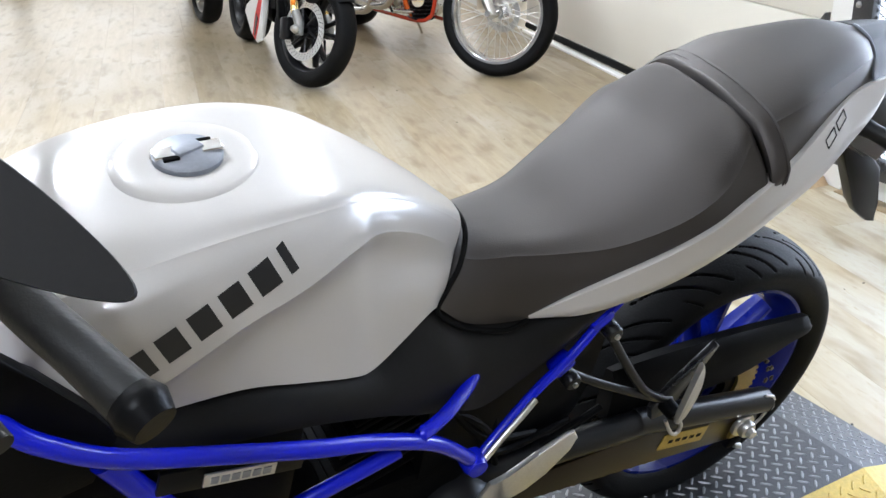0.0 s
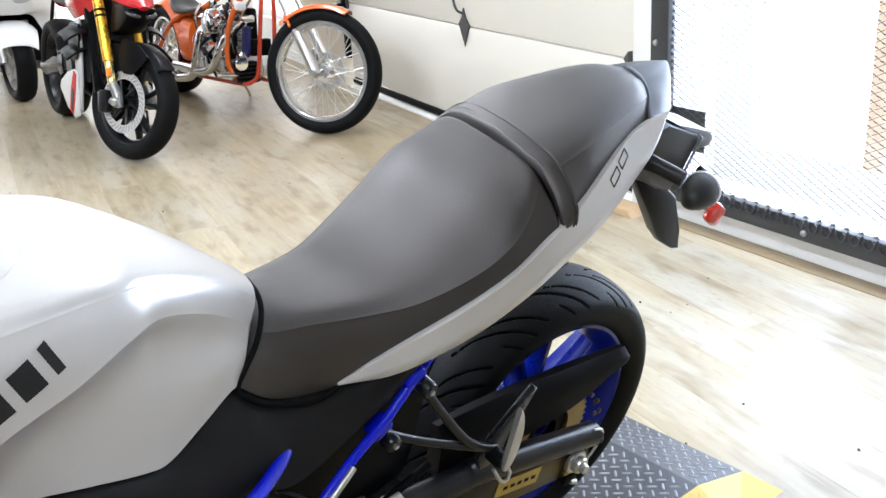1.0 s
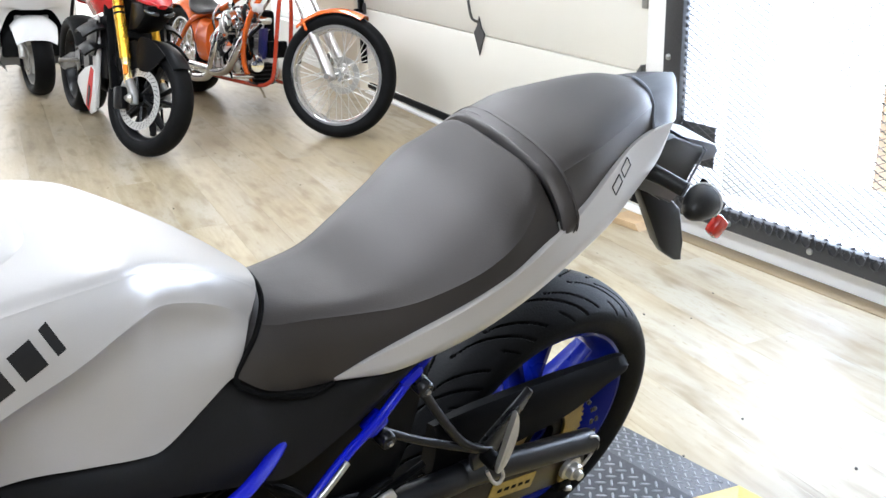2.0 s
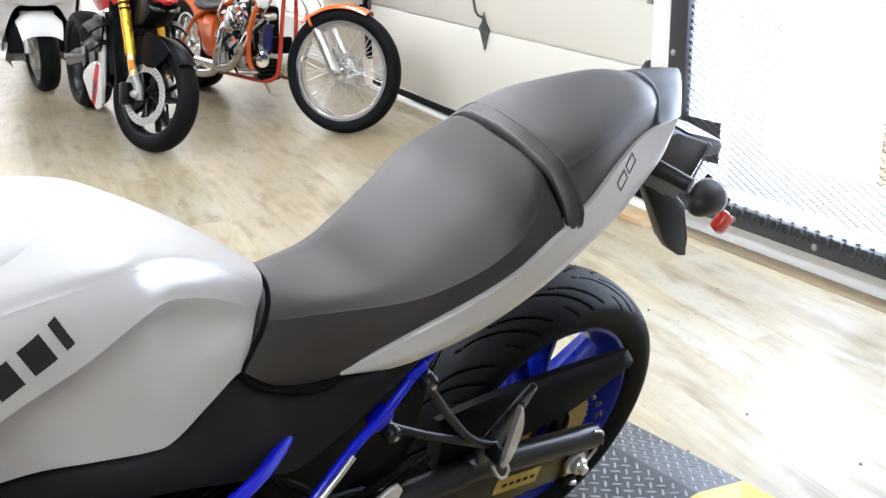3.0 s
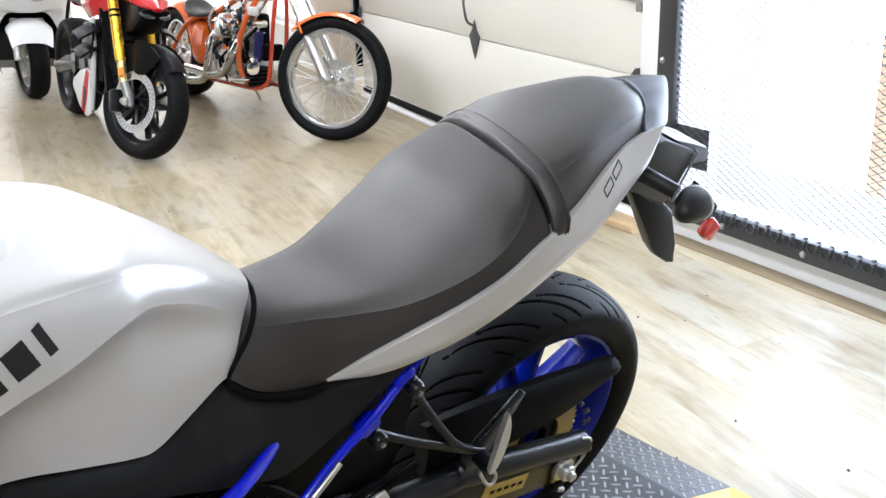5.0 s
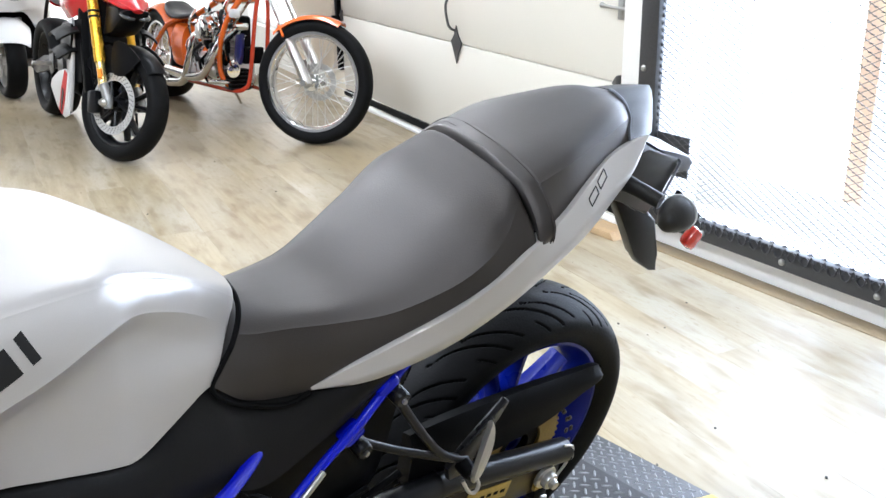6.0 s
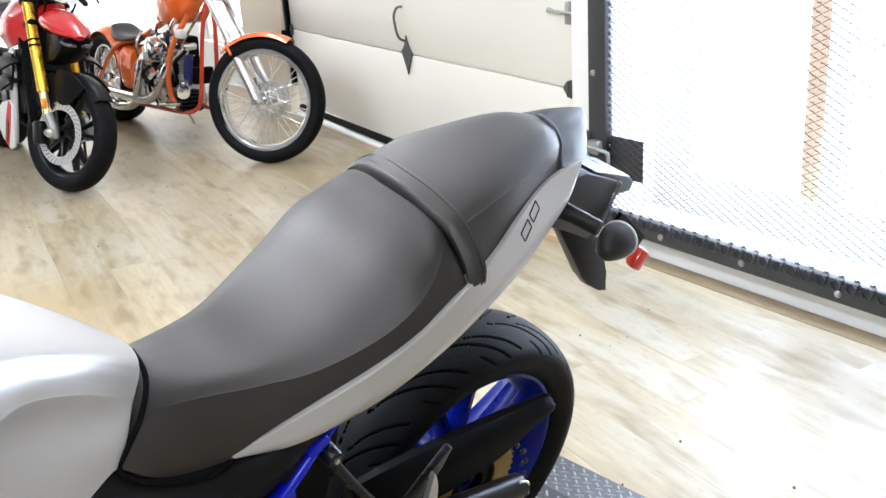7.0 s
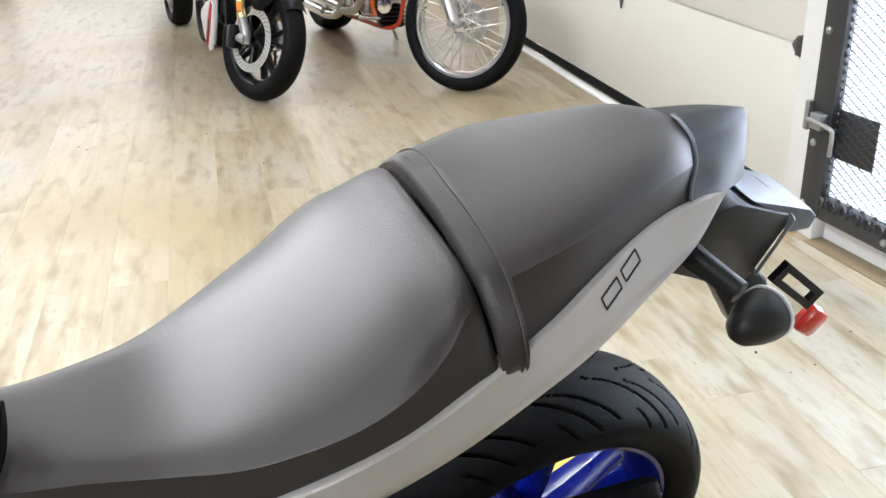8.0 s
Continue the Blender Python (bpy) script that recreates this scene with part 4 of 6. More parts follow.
    for x, yy, z in ((-0.396, -0.128, 0.672), (-0.446, -0.126, 0.600)):
        part("hanger_boss", lathe([(0, -0.014), (0.010, -0.013), (0.0125, -0.010), (0.0125, 0.014), (0, 0.016)], 18, (x, yy, z)), SATIN, hanger)
        part("hanger_bolt", lathe([(0, -0.0175), (0.004, -0.017), (0.0045, -0.013), (0, -0.013)], 6, (x, yy, z)), STEEL, hanger)
    fin = plate([(-0.298, 0.505), (-0.275, 0.535), (-0.225, 0.580), (-0.205, 0.602), (-0.198, 0.596), (-0.212, 0.568), (-0.248, 0.520), (-0.255, 0.480), (-0.29, 0.478)], -0.158, -0.146, 0.003)
    part("hanger_bracket", fin, SATIN, hanger)
    knuckle = lathe([(0, -0.185), (0.010, -0.184), (0.013, -0.178), (0.013, -0.158), (0, -0.158)], 16, (-0.273, 0, 0.507))
    part("footrest_pivot", knuckle, DARK, hanger)
    part("pivot_bolt", lathe([(0, -0.189), (0.006, -0.188), (0.006, -0.184), (0, -0.184)], 8, (-0.273, 0, 0.507)), STEEL, hanger)
    leaf = plate([(-0.266, 0.616), (-0.258, 0.594), (-0.254, 0.562), (-0.259, 0.527), (-0.268, 0.502), (-0.277, 0.498), (-0.277, 0.520), (-0.273, 0.560), (-0.269, 0.595)], -0.193, -0.184, 0.003, n=3)
    part("folded_footrest", leaf, ALLOY, hanger, "folded bare alloy footrest")
    part("return_spring", tube([(-0.285, -0.178, 0.495), (-0.272, -0.184, 0.470), (-0.258, -0.184, 0.462), (-0.252, -0.182, 0.474), (-0.262, -0.180, 0.496)], 0.003, 8, 5), STEEL, hanger, "bent wire footrest spring")
    # rider's heel guard and lever
    heel = plate([(-0.448, 0.531), (-0.456, 0.546), (-0.471, 0.544), (-0.512, 0.525), (-0.556, 0.499), (-0.583, 0.500), (-0.600, 0.470), (-0.575, 0.440), (-0.520, 0.458), (-0.490, 0.473), (-0.456, 0.508)], -0.174, -0.166, 0.003)
    part("heel_guard", heel, ALLOY, b, "bare alloy heel guard")
    part("rider_footrest", tube([(-0.55, -0.15, 0.43), (-0.55, -0.24, 0.435)], 0.011, 10, 1), DARK, b)

    inner = body([
        (-0.66, -0.66, [(0, 0.70), (0.07, 0.70), (0.115, 0.66), (0.12, 0.56), (0.11, 0.44), (0.08, 0.36), (0, 0.35)]),
        (-0.52, -0.52, [(0, 0.70), (0.07, 0.70), (0.105, 0.65), (0.105, 0.56), (0.10, 0.46), (0.08, 0.38), (0, 0.37)]),
        (-0.41, -0.42, [(0, 0.71), (0.06, 0.71), (0.092, 0.67), (0.092, 0.58), (0.09, 0.48), (0.07, 0.40), (0, 0.39)]),
        (-0.345, -0.375, [(0, 0.72), (0.05, 0.72), (0.085, 0.68), (0.085, 0.60), (0.08, 0.50), (0.06, 0.42), (0, 0.41)]),
    ], 4, 4)
    part("inner_fender", inner, GRAIN, b, "matt black inner fender and battery box")
    # thin black tube that paints the shade of the gap round the seat
    part("gap_shade_line", tube([(-0.588, 0.0, 0.836), (-0.590, -0.030, 0.833), (-0.598, -0.052, 0.822), (-0.618, -0.076, 0.806), (-0.640, -0.090, 0.788), (-0.654, -0.098, 0.770), (-0.640, -0.105, 0.752), (-0.612, -0.108, 0.734), (-0.56, -0.112, 0.716), (-0.524, -0.105, 0.714)], 0.0034, 8, 5), SEALGAP, b, "black line drawn as the shaded gap along the seat")
    # rear wheel
    wheel = cast_wheel("rear_wheel", b, (0, 0.03, 0.305), 0.297, 0.156, 0.217, WHEELBLUE, 5, "blue cast rear wheel", tread=14, rim_w=0.118, stout=1.12)
    sp = lathe([(0.055, -0.079), (0.098, -0.079), (0.098, -0.073), (0.055, -0.073)], 43, ring=True)
    for k in range(43):
        a = 2 * math.pi * k / 43
        box(0.007, 0.005, 0.006, (0.100 * math.cos(a), -0.076, 0.100 * math.sin(a)), 0, (0, -math.degrees(a), 0), bm=sp)
    part("sprocket", sp, GOLDCHAIN, wheel, "gold sprocket")
    part("sprocket_carrier", lathe([(0.030, -0.074), (0.060, -0.072), (0.080, -0.060), (0.082, -0.030), (0.030, -0.030)], 40, ring=True), DARK, wheel, "black sprocket carrier")
    # chain along the sprocket
    links = bmesh.new()
    run = [(-0.62 + 0.0158 * k, 0.42 - 0.02 * k / 40) for k in range(38)]
    for k, (x, z) in enumerate(run):
        box(0.013, 0.004, 0.009, (x, -0.080 if k % 2 else -0.070, z), 0.002, bm=links, seg=1)
        box(0.013, 0.004, 0.009, (x, -0.080 if k % 2 else -0.070, z - 0.19 + 0.07 * (1 - k / 38)), 0.002, bm=links, seg=1)
    for k in range(20):
        a = -math.pi / 2 + math.pi * k / 19
        box(0.013, 0.004, 0.009, (0.103 * math.cos(a), -0.080 if k % 2 else -0.070, 0.3105 + 0.103 * math.sin(a)), 0.002, (0, -math.degrees(a) + 90, 0), bm=links, seg=1)
    tagged(part("chain", links, DARKGOLD, b, "drive chain"), kind="stuff")
    # swingarm
    arm = tube([(-0.60, -0.108, 0.44), (-0.28, -0.112, 0.412), (-0.248, -0.113, 0.412), (0.034, -0.120, 0.348)], 0.0225, 16, 3)
    sw = part("swingarm", arm, SATIN, b, "satin black swingarm")
    # near plate: brown tone paints in the reflected floor
    part("arm_brace", plate([(-0.60, 0.40), (-0.25, 0.395), (0.03, 0.330), (0.035, 0.285), (-0.03, 0.275), (-0.25, 0.315), (-0.60, 0.36)], -0.126, -0.096, 0.006), WARMSATIN, sw, "swingarm plate with a warm floor reflection in its colour")
    part("arm_end_cap", lathe([(0, -0.004), (0.019, -0.003), (0.0222, 0), (0.0222, 0.006), (0, 0.006)], 20, (0.036, -0.120, 0.347), (0, 0, 103)), SATIN, sw)
    part("arm_end_edge", tube([(0.020, -0.130, 0.372), (0.037, -0.134, 0.367), (0.043, -0.134, 0.350), (0.038, -0.131, 0.318), (0.022, -0.128, 0.288)], 0.0026, 8, 4), ALLOY, sw, "bright edge of the swingarm end")
    sticker = part("chain_label", box(0.105, 0.002, 0.034, (-0.155, -0.1275, 0.343), 0.0008, (0, 12, 0)), STICKER, sw, "faded gold sticker on the swingarm")
    for k in range(5):
        part("label_bar", box(0.010, 0.0008, 0.007, (-0.185 + 0.0165 * k, -0.1288, 0.3490 - 0.0035 * k), 0, (0, 12, 0)), DARK, sticker, "plain dark bar on the sticker")
    adj = box(0.046, 0.010, 0.040, (-0.012, -0.128, 0.306), 0.004)
    part("chain_adjuster", adj, GOLDCHAIN, sw)
    nut = lathe([(0, -0.160), (0.0085, -0.159), (0.0095, -0.150), (0.015, -0.149), (0.0165, -0.146), (0.0165, -0.137), (0.0235, -0.136), (0.0245, -0.132), (0.0245, -0.129), (0, -0.129)], 18, (-0.014, 0, 0.316))
    part("axle_nut", nut, STEEL, sw, "bright axle nut")
    stop = box(0.034, 0.022, 0.026, (-0.012, -0.122, 0.268), 0.006)
    part("adjuster_block", stop, DARK, sw)
    part("adjuster_bolt", tube([(-0.012, -0.132, 0.262), (0.000, -0.136, 0.259)], 0.0050, 10, 1), STEEL, sw)
    part("arm_brace", other_side(plate([(-0.60, 0.44), (-0.25, 0.40), (0.04, 0.345), (0.04, 0.28), (-0.25, 0.33), (-0.60, 0.36)], -0.126, -0.096, 0.006)), SATIN, sw)
    # long black chain guard
    rows = []
    for x, zt, zb, yo, yi in ((-0.31, 0.512, 0.410, -0.092, -0.062), (-0.24, 0.518, 0.408, -0.100, -0.064), (-0.15, 0.515, 0.408, -0.103, -0.066), (-0.05, 0.506, 0.412, -0.104, -0.066), (0.02, 0.497, 0.424, -0.102, -0.066), (0.07, 0.490, 0.440, -0.100, -0.066), (0.112, 0.484, 0.446, -0.097, -0.066), (0.130, 0.478, 0.448, -0.092, -0.068), (0.136, 0.468, 0.452, -0.086, -0.072)):
        zm = (zt + zb) / 2
        rows.append([(x, yo + 0.012, zb), (x, yo, zb + 0.008), (x, yo, zm), (x, yo + 0.004, zt - 0.014), (x, yo + 0.016, zt - 0.002), (x, (yo + yi) / 2, zt), (x, yi, zt - 0.006), (x, yi, zb)])
    cols = [spline(c, 4) for c in zip(*rows)]
    rows = [[c[i] for c in cols] for i in range(len(cols[0]))]
    part("chain_guard", shell(rows, caps=True), GRAIN, b, "long black plastic chain guard", angle=50)
    part("guard_screw", lathe([(0, -0.112), (0.006, -0.111), (0.007, -0.105), (0, -0.105)], 10, (-0.19, 0, 0.455)), STEEL, b)

    # engine, airbox and exhaust in the shade of the frame
    eng = box(0.46, 0.24, 0.20, (-0.80, 0, 0.40), 0.03)
    engine = part("engine", eng, DARK, b, "black twin cylinder engine")
    for k in range(9):
        part("cylinder_fin", box(0.17, 0.21 - 0.006 * (k % 2), 0.006, (-0.72 + 0.006 * k, 0, 0.50 + 0.018 * k), 0.002, (0, -18, 0), seg=1), DARK, engine)
    part("front_cylinder", box(0.15, 0.19, 0.18, (-1.04, 0, 0.46), 0.02, (0, -12, 0)), DARK, engine)
    part("clutch_cover", lathe([(0, -0.15), (0.07, -0.148), (0.082, -0.138), (0.085, -0.11), (0, -0.11)], 32, (-0.72, 0, 0.38)), DARK, engine)
    part("sprocket_cover", lathe([(0, -0.158), (0.05, -0.155), (0.06, -0.14), (0.06, -0.11), (0, -0.11)], 28, (-0.60, 0, 0.40)), SATIN, engine)
    part("airbox", box(0.36, 0.22, 0.16, (-0.88, 0, 0.72), 0.03), GRAIN, b)
    part("engine_cover", box(0.42, 0.33, 0.30, (-1.06, 0, 0.62), 0.03, (0, 8, 0)), GRAIN, b, "matt black engine cover")
    for side in (-1, 1):
        cowl = plate([(-1.20, 0.955), (-1.11, 0.945), (-1.088, 0.915), (-1.050, 0.858), (-1.030, 0.825), (-1.06, 0.77), (-1.20, 0.74)], -0.188, -0.172, 0.004)
        part("radiator_cowl", cowl if side < 0 else other_side(cowl), GRAIN, b, "matt black radiator cowl")
    part("radiator", box(0.03, 0.32, 0.28, (-1.17, 0, 0.55), 0.006, (0, 15, 0)), DARK, b)
    part("silencer", tube([(-0.55, 0.14, 0.30), (-0.35, 0.17, 0.33), (-0.10, 0.19, 0.38), (0.10, 0.20, 0.42)], [0.025, 0.05, 0.055, 0.05], 20, 5), SATIN, b)
    part("exhaust_pipe", tube([(-1.08, 0.02, 0.46), (-1.14, 0.04, 0.30), (-1.02, 0.08, 0.18), (-0.75, 0.11, 0.18), (-0.55, 0.14, 0.30)], 0.021, 14, 6), STEEL, b)
    for k in range(7):
        hose = [(-0.66 + 0.02 * k, -0.10 - 0.006 * (k % 3), 0.62 - 0.012 * k), (-0.58 + 0.01 * k, -0.115, 0.56 - 0.02 * k), (-0.52 + 0.03 * k, -0.10, 0.47)]
        if k % 2 == 0:
            part("hose", tube(hose, 0.006, 8, 5), GRAIN, b)
    part("side_stand", tube([(-0.66, -0.12, 0.24), (-0.64, -0.20, 0.12), (-0.62, -0.262, 0.058)], 0.011, 10, 4), SATIN, b)

    # front end
    front = cast_wheel("front_wheel", b, (-1.445, 0.03, 0.300), 0.295, 0.120, 0.222, WHEELBLUE, 5, "blue cast front wheel")
    for side in (-1, 1):
        drilled_disc(front, side * 0.07, 0.145, 0.105)
        part("fork_leg", tube([(-1.445, side * 0.095, 0.30), (-1.33, side * 0.098, 0.60), (-1.19, side * 0.098, 0.98)], [0.028, 0.027, 0.021], 16, 5), SATIN, b)
    part("front_mudguard", shell([[(-1.445 + 0.315 * math.cos(a) , yy, 0.30 + (0.315 - 3 * yy * yy) * math.sin(a)) for yy in (-0.065, -0.05, -0.02, 0, 0.02, 0.05, 0.065)] for a in np.linspace(radians(30), radians(165), 24)], 0.003), BLACK, b)
    part("yoke", box(0.05, 0.25, 0.03, (-1.19, 0, 0.97), 0.008, (0, 20, 0)), DARK, b)
    lamp = lathe([(0, -0.06), (0.05, -0.055), (0.085, -0.02), (0.09, 0.02), (0.07, 0.05), (0, 0.06)], 36, (-1.30, 0, 0.90), (0, 0, 90))
    hl = part("headlamp", lamp, BLACK, b)
    part("headlamp_lens", lathe([(0.086, 0), (0.07, -0.02), (0, -0.03)], 36, (-1.325, 0, 0.90), (0, 0, -90)), CLEARLENS, hl)
    part("instrument_panel", box(0.03, 0.14, 0.07, (-1.24, 0, 1.04), 0.008, (0, 30, 0)), BLACK, b)
    # handlebar with grips, levers and mirrors
    grip_l = [(-1.104, -0.245, 1.094), (-1.092, -0.285, 1.083), (-1.066, -0.335, 1.068), (-1.048, -0.372, 1.058)]
    for side in (-1, 1):
        f = lambda pts: [(x, -side * yv, z) for x, yv, z in pts]
        bar = part("handlebar", tube(f([(-1.18, 0, 1.02), (-1.17, -0.06, 1.03), (-1.14, -0.16, 1.09), (-1.104, -0.245, 1.094), (-1.05, -0.37, 1.058)]), 0.011, 12, 5), SATIN, b)
        part("grip", tube(f(grip_l), [0.0185, 0.0165, 0.0165, 0.0175], 20, 6), RUBBERY, bar, "black rubber grip")
        part("bar_end", tube(f([(-1.049, -0.370, 1.059), (-1.044, -0.380, 1.056), (-1.039, -0.392, 1.052)]), [0.0165, 0.020, 0.0150], 18, 3), BLACK, bar, "glossy black bar end weight")
        part("grip_flange", tube(f([(-1.108, -0.236, 1.096), (-1.104, -0.245, 1.094), (-1.101, -0.253, 1.092)]), [0.024, 0.028, 0.022], 20, 2), RUBBERY, bar)
        part("switch_pod", box(0.05, 0.06, 0.045, (-1.115, side * 0.215, 1.094), 0.01, (0, 0, -side * 25)), BLACK, bar)
        part("lever", tube(f([(-1.15, -0.20, 1.10), (-1.16, -0.27, 1.085), (-1.12, -0.38, 1.06)]), [0.009, 0.007, 0.008], 10, 5), SATIN, bar, "black brake lever")
        ms = tube(f([(-1.13, -0.20, 1.10), (-1.17, -0.24, 1.17), (-1.16, -0.30, 1.215), (-1.135, -0.332, 1.207)]), 0.006, 10, 5)
        part("mirror_stem", ms, SATIN, bar)
        mirror = lathe([(0, -0.012), (0.5, -0.0105), (0.85, -0.006), (1.0, 0.0), (0.97, 0.005), (0, 0.006)], 44)
        for v in mirror.verts:
            v.co.z *= 1 - 0.35 * max(0, -v.co.x)
        u = Vector((-0.73, 0.36, 0.58)).normalized()
        w = Vector((0.22, 0.54, 0.81))
        w = (w - u * w.dot(u)).normalized()
        n = w.cross(u)
        mm = Matrix((u * 0.098, n, w * 0.029)).transposed().to_4x4()
        mm.translation = Vector((-1.110, -0.343, 1.198))
        bmesh.ops.transform(mirror, matrix=mm, verts=mirror.verts)
        if side > 0:
            other_side(mirror)
        part("mirror", mirror, MIRRORBLACK, bar, "black mirror housing")
    return b


def bvh(bm):
    from mathutils.bvhtree import BVHTree
    return BVHTree.FromBMesh(bm)


SATINGREY = material("satin_charcoal_plastic", (0.021, 0.0205, 0.0205), 0.46, 0, 0.1, 10, 300, 0.03, spec=0.4)
CAPGREY = material("grey_cap_metal", (0.27, 0.285, 0.32), 0.5, 0.3, 0.1, 20, 200, 0.05)
RUBBERY = material("soft_black_rubber", (0.010, 0.010, 0.010), 0.46, 0, 0.15, 14, 300, 0.10)
CLEARLENS = material("clear_lens", (0.75, 0.75, 0.74), 0.1, 0, 0.05, 30, 300, 0.03, coat=0.5)
DARKGOLD = material("oiled_chain", (0.035, 0.028, 0.015), 0.45, 0.7, 0.3, 30, 300, 0.1)
STICKER = material("gold_sticker", (0.42, 0.30, 0.07), 0.45, 0.3, 0.25, 40, 300, 0.05)
street_bike()


def lift():
    """A low lift table with raised tread lozenges, a sloping end and yellow sides; it stands in line with the motorcycle."""
    m = Matrix.Translation((-0.926, 0.945, 0)) @ pose(0, 0, 0, 0, 0, 103)
    t = thing("lift_table", m, "low diamond plate lift table with yellow painted edges", "lift")
    h = 0.050
    x0, x1, x2, ya, yb, yc, yd = -1.75, 0.374, 0.540, -0.30, -0.200, 0.322, 0.42
    part("deck", box(x1 - x0, yc - ya + ya - yb, h, ((x0 + x1) / 2, (yb + yc) / 2, h / 2), 0.0), TREAD, t, "worn grey steel diamond plate")
    ramp = shell([[(x1, yb, h), (x1, yc, h)], [(x2, yb, 0.004), (x2, yc, 0.004)], [(x2, yb, 0.0005), (x2, yc, 0.0005)], [(x1, yb, 0.0005), (x1, yc, 0.0005)]])
    part("ramp", ramp, TREAD, t, "sloping diamond plate end", smooth=False)
    for a, c in ((ya, yb), (yc, yd)):
        e = shell([[(x0, a, 0.003), (x1, a, 0.003), (x2, a, 0.003)], [(x0, c, h + 0.0005), (x1, c, h + 0.0005), (x2, c, 0.0045)], [(x0, c, 0.001), (x1, c, 0.001), (x2, c, 0.001)]] if a < 0 else [[(x0, a, 0.001), (x1, a, 0.001), (x2, a, 0.001)], [(x0, a, h + 0.0005), (x1, a, h + 0.0005), (x2, a, 0.0045)], [(x0, c, 0.003), (x1, c, 0.003), (x2, c, 0.003)]])
        part("painted_edge", e, YELLOW, t, "chipped yellow painted edge", smooth=False)
    # raised lozenges
    def lozenges(name, xa, xb, y0, y1, mat, place, label="bright worn tread lozenges"):
        bm = bmesh.new()
        prof = [(-0.0128, 0), (-0.0075, -0.0027), (0.0075, -0.0027), (0.0128, 0), (0.0075, 0.0027), (-0.0075, 0.0027)]
        k = 0.0238 / math.sqrt(2)
        for i in range(-110, 60):
            for j in range(-110, 60):
                x, yv = (i - j) * k, (i + j) * k
                if not (xa < x < xb and y0 < yv < y1):
                    continue
                mm = place(x, yv) @ pose(0, 0, 0, 0, 0, 45 if (i + j) % 2 else -45)
                ring = [bm.verts.new(mm @ Vector((px, py, 0))) for px, py in prof]
                topv = [bm.verts.new(mm @ Vector((px * 0.84, py * 0.45, 0.0021))) for px, py in prof]
                bm.faces.new(topv)
                for q in range(6):
                    bm.faces.new((ring[q], ring[(q + 1) % 6], topv[(q + 1) % 6], topv[q]))
        tagged(part(name, bm, mat, t, label, smooth=False), kind="stuff")
    drop = (h - 0.004) / (x2 - x1)
    slope = math.degrees(math.atan(drop))
    lozenges("tread", -1.3, x1 - 0.010, yb + 0.008, yc - 0.008, TREADTOP, lambda x, yv: pose(x, yv, h))
    lozenges("tread", x1 + 0.010, x2 - 0.010, yb + 0.008, yc - 0.008, TREADTOP, lambda x, yv: pose(x, yv, h - (x - x1) * drop, 0, slope, 0))
    lean = math.degrees(math.atan2(h - 0.003, yb - ya))
    lozenges("tread", -0.9, x1 - 0.010, ya + 0.010, yb - 0.010, YELLOW, lambda x, yv: pose(x, yv, 0.003 + (yv - ya) * (h - 0.003) / (yb - ya), lean, 0, 0), "yellow painted tread lozenges")


TREAD = material("tread_plate_steel", (0.060, 0.061, 0.065), 0.42, 0.55, 0.25, 7, 140, 0.15)
TREADTOP = material("worn_tread_steel", (0.30, 0.305, 0.315), 0.34, 0.7, 0.2, 12, 200, 0.1)
YELLOW = material("yellow_edge_paint", (0.62, 0.43, 0.07), 0.5, 0, 0.18, 9, 120, 0.15)
lift()

# ---- the parked motorcycles ----
ORANGE = material("orange_paint", (0.66, 0.115, 0.012), 0.22, 0.1, 0.06, 4, 200, 0.01, coat=0.8)
CRIMSON = material("crimson_frame_paint", (0.50, 0.040, 0.014), 0.22, 0.1, 0.06, 4, 200, 0.01, coat=0.8)
RED = material("red_paint", (0.42, 0.009, 0.012), 0.22, 0, 0.06, 4, 200, 0.01, coat=0.8)
WHITEPAINT = material("white_paint", (0.78, 0.78, 0.77), 0.25, 0, 0.03, 4, 200, 0.01, coat=0.6)
GREYPAINT = material("grey_fairing", (0.42, 0.42, 0.42), 0.35, 0.2, 0.08, 6, 200, 0.02, coat=0.3)
PALEPAINT = material("pale_silver_paint", (0.62, 0.62, 0.61), 0.4, 0.1, 0.06, 6, 200, 0.02)
STRIPERED = material("red_decal", (0.50, 0.02, 0.018), 0.55, 0, 0.06, 6, 200, 0.01, spec=0.2)
GOLD = material("gold_anodised", (0.72, 0.40, 0.035), 0.28, 0.75, 0.06, 6, 200, 0.02)
HEADGLASS = material("headlamp_glass", (0.55, 0.57, 0.58), 0.08, 0.3, 0.3, 18, 60, 0.02, coat=0.8)
FORKFOOT = material("cast_fork_foot", (0.24, 0.235, 0.225), 0.42, 0.6, 0.15, 14, 240, 0.06)
CHAMPAGNE = material("pale_gold_slider", (0.72, 0.55, 0.24), 0.25, 0.8, 0.05, 6, 200, 0.01)
DISC = material("bright_disc_steel", (0.62, 0.61, 0.59), 0.38, 0.6, 0.08, 14, 240, 0.03)
PALEGLASS = material("clear_screen", (0.55, 0.56, 0.56), 0.10, 0, 0.05, 8, 100, 0.0, coat=0.5)
AMBER = material("amber_reflector", (0.75, 0.22, 0.02), 0.2, 0, 0.1, 20, 200, 0.02)
NAVY = material("navy_cover", (0.012, 0.014, 0.09), 0.35, 0, 0.1, 8, 200, 0.03)
SMOKE = material("smoked_screen", (0.012, 0.013, 0.014), 0.08, 0, 0.1, 8, 100, 0.0, coat=0.5)
LEATHER = material("black_leather", (0.018, 0.018, 0.020), 0.4, 0, 0.15, 10, 160, 0.15)


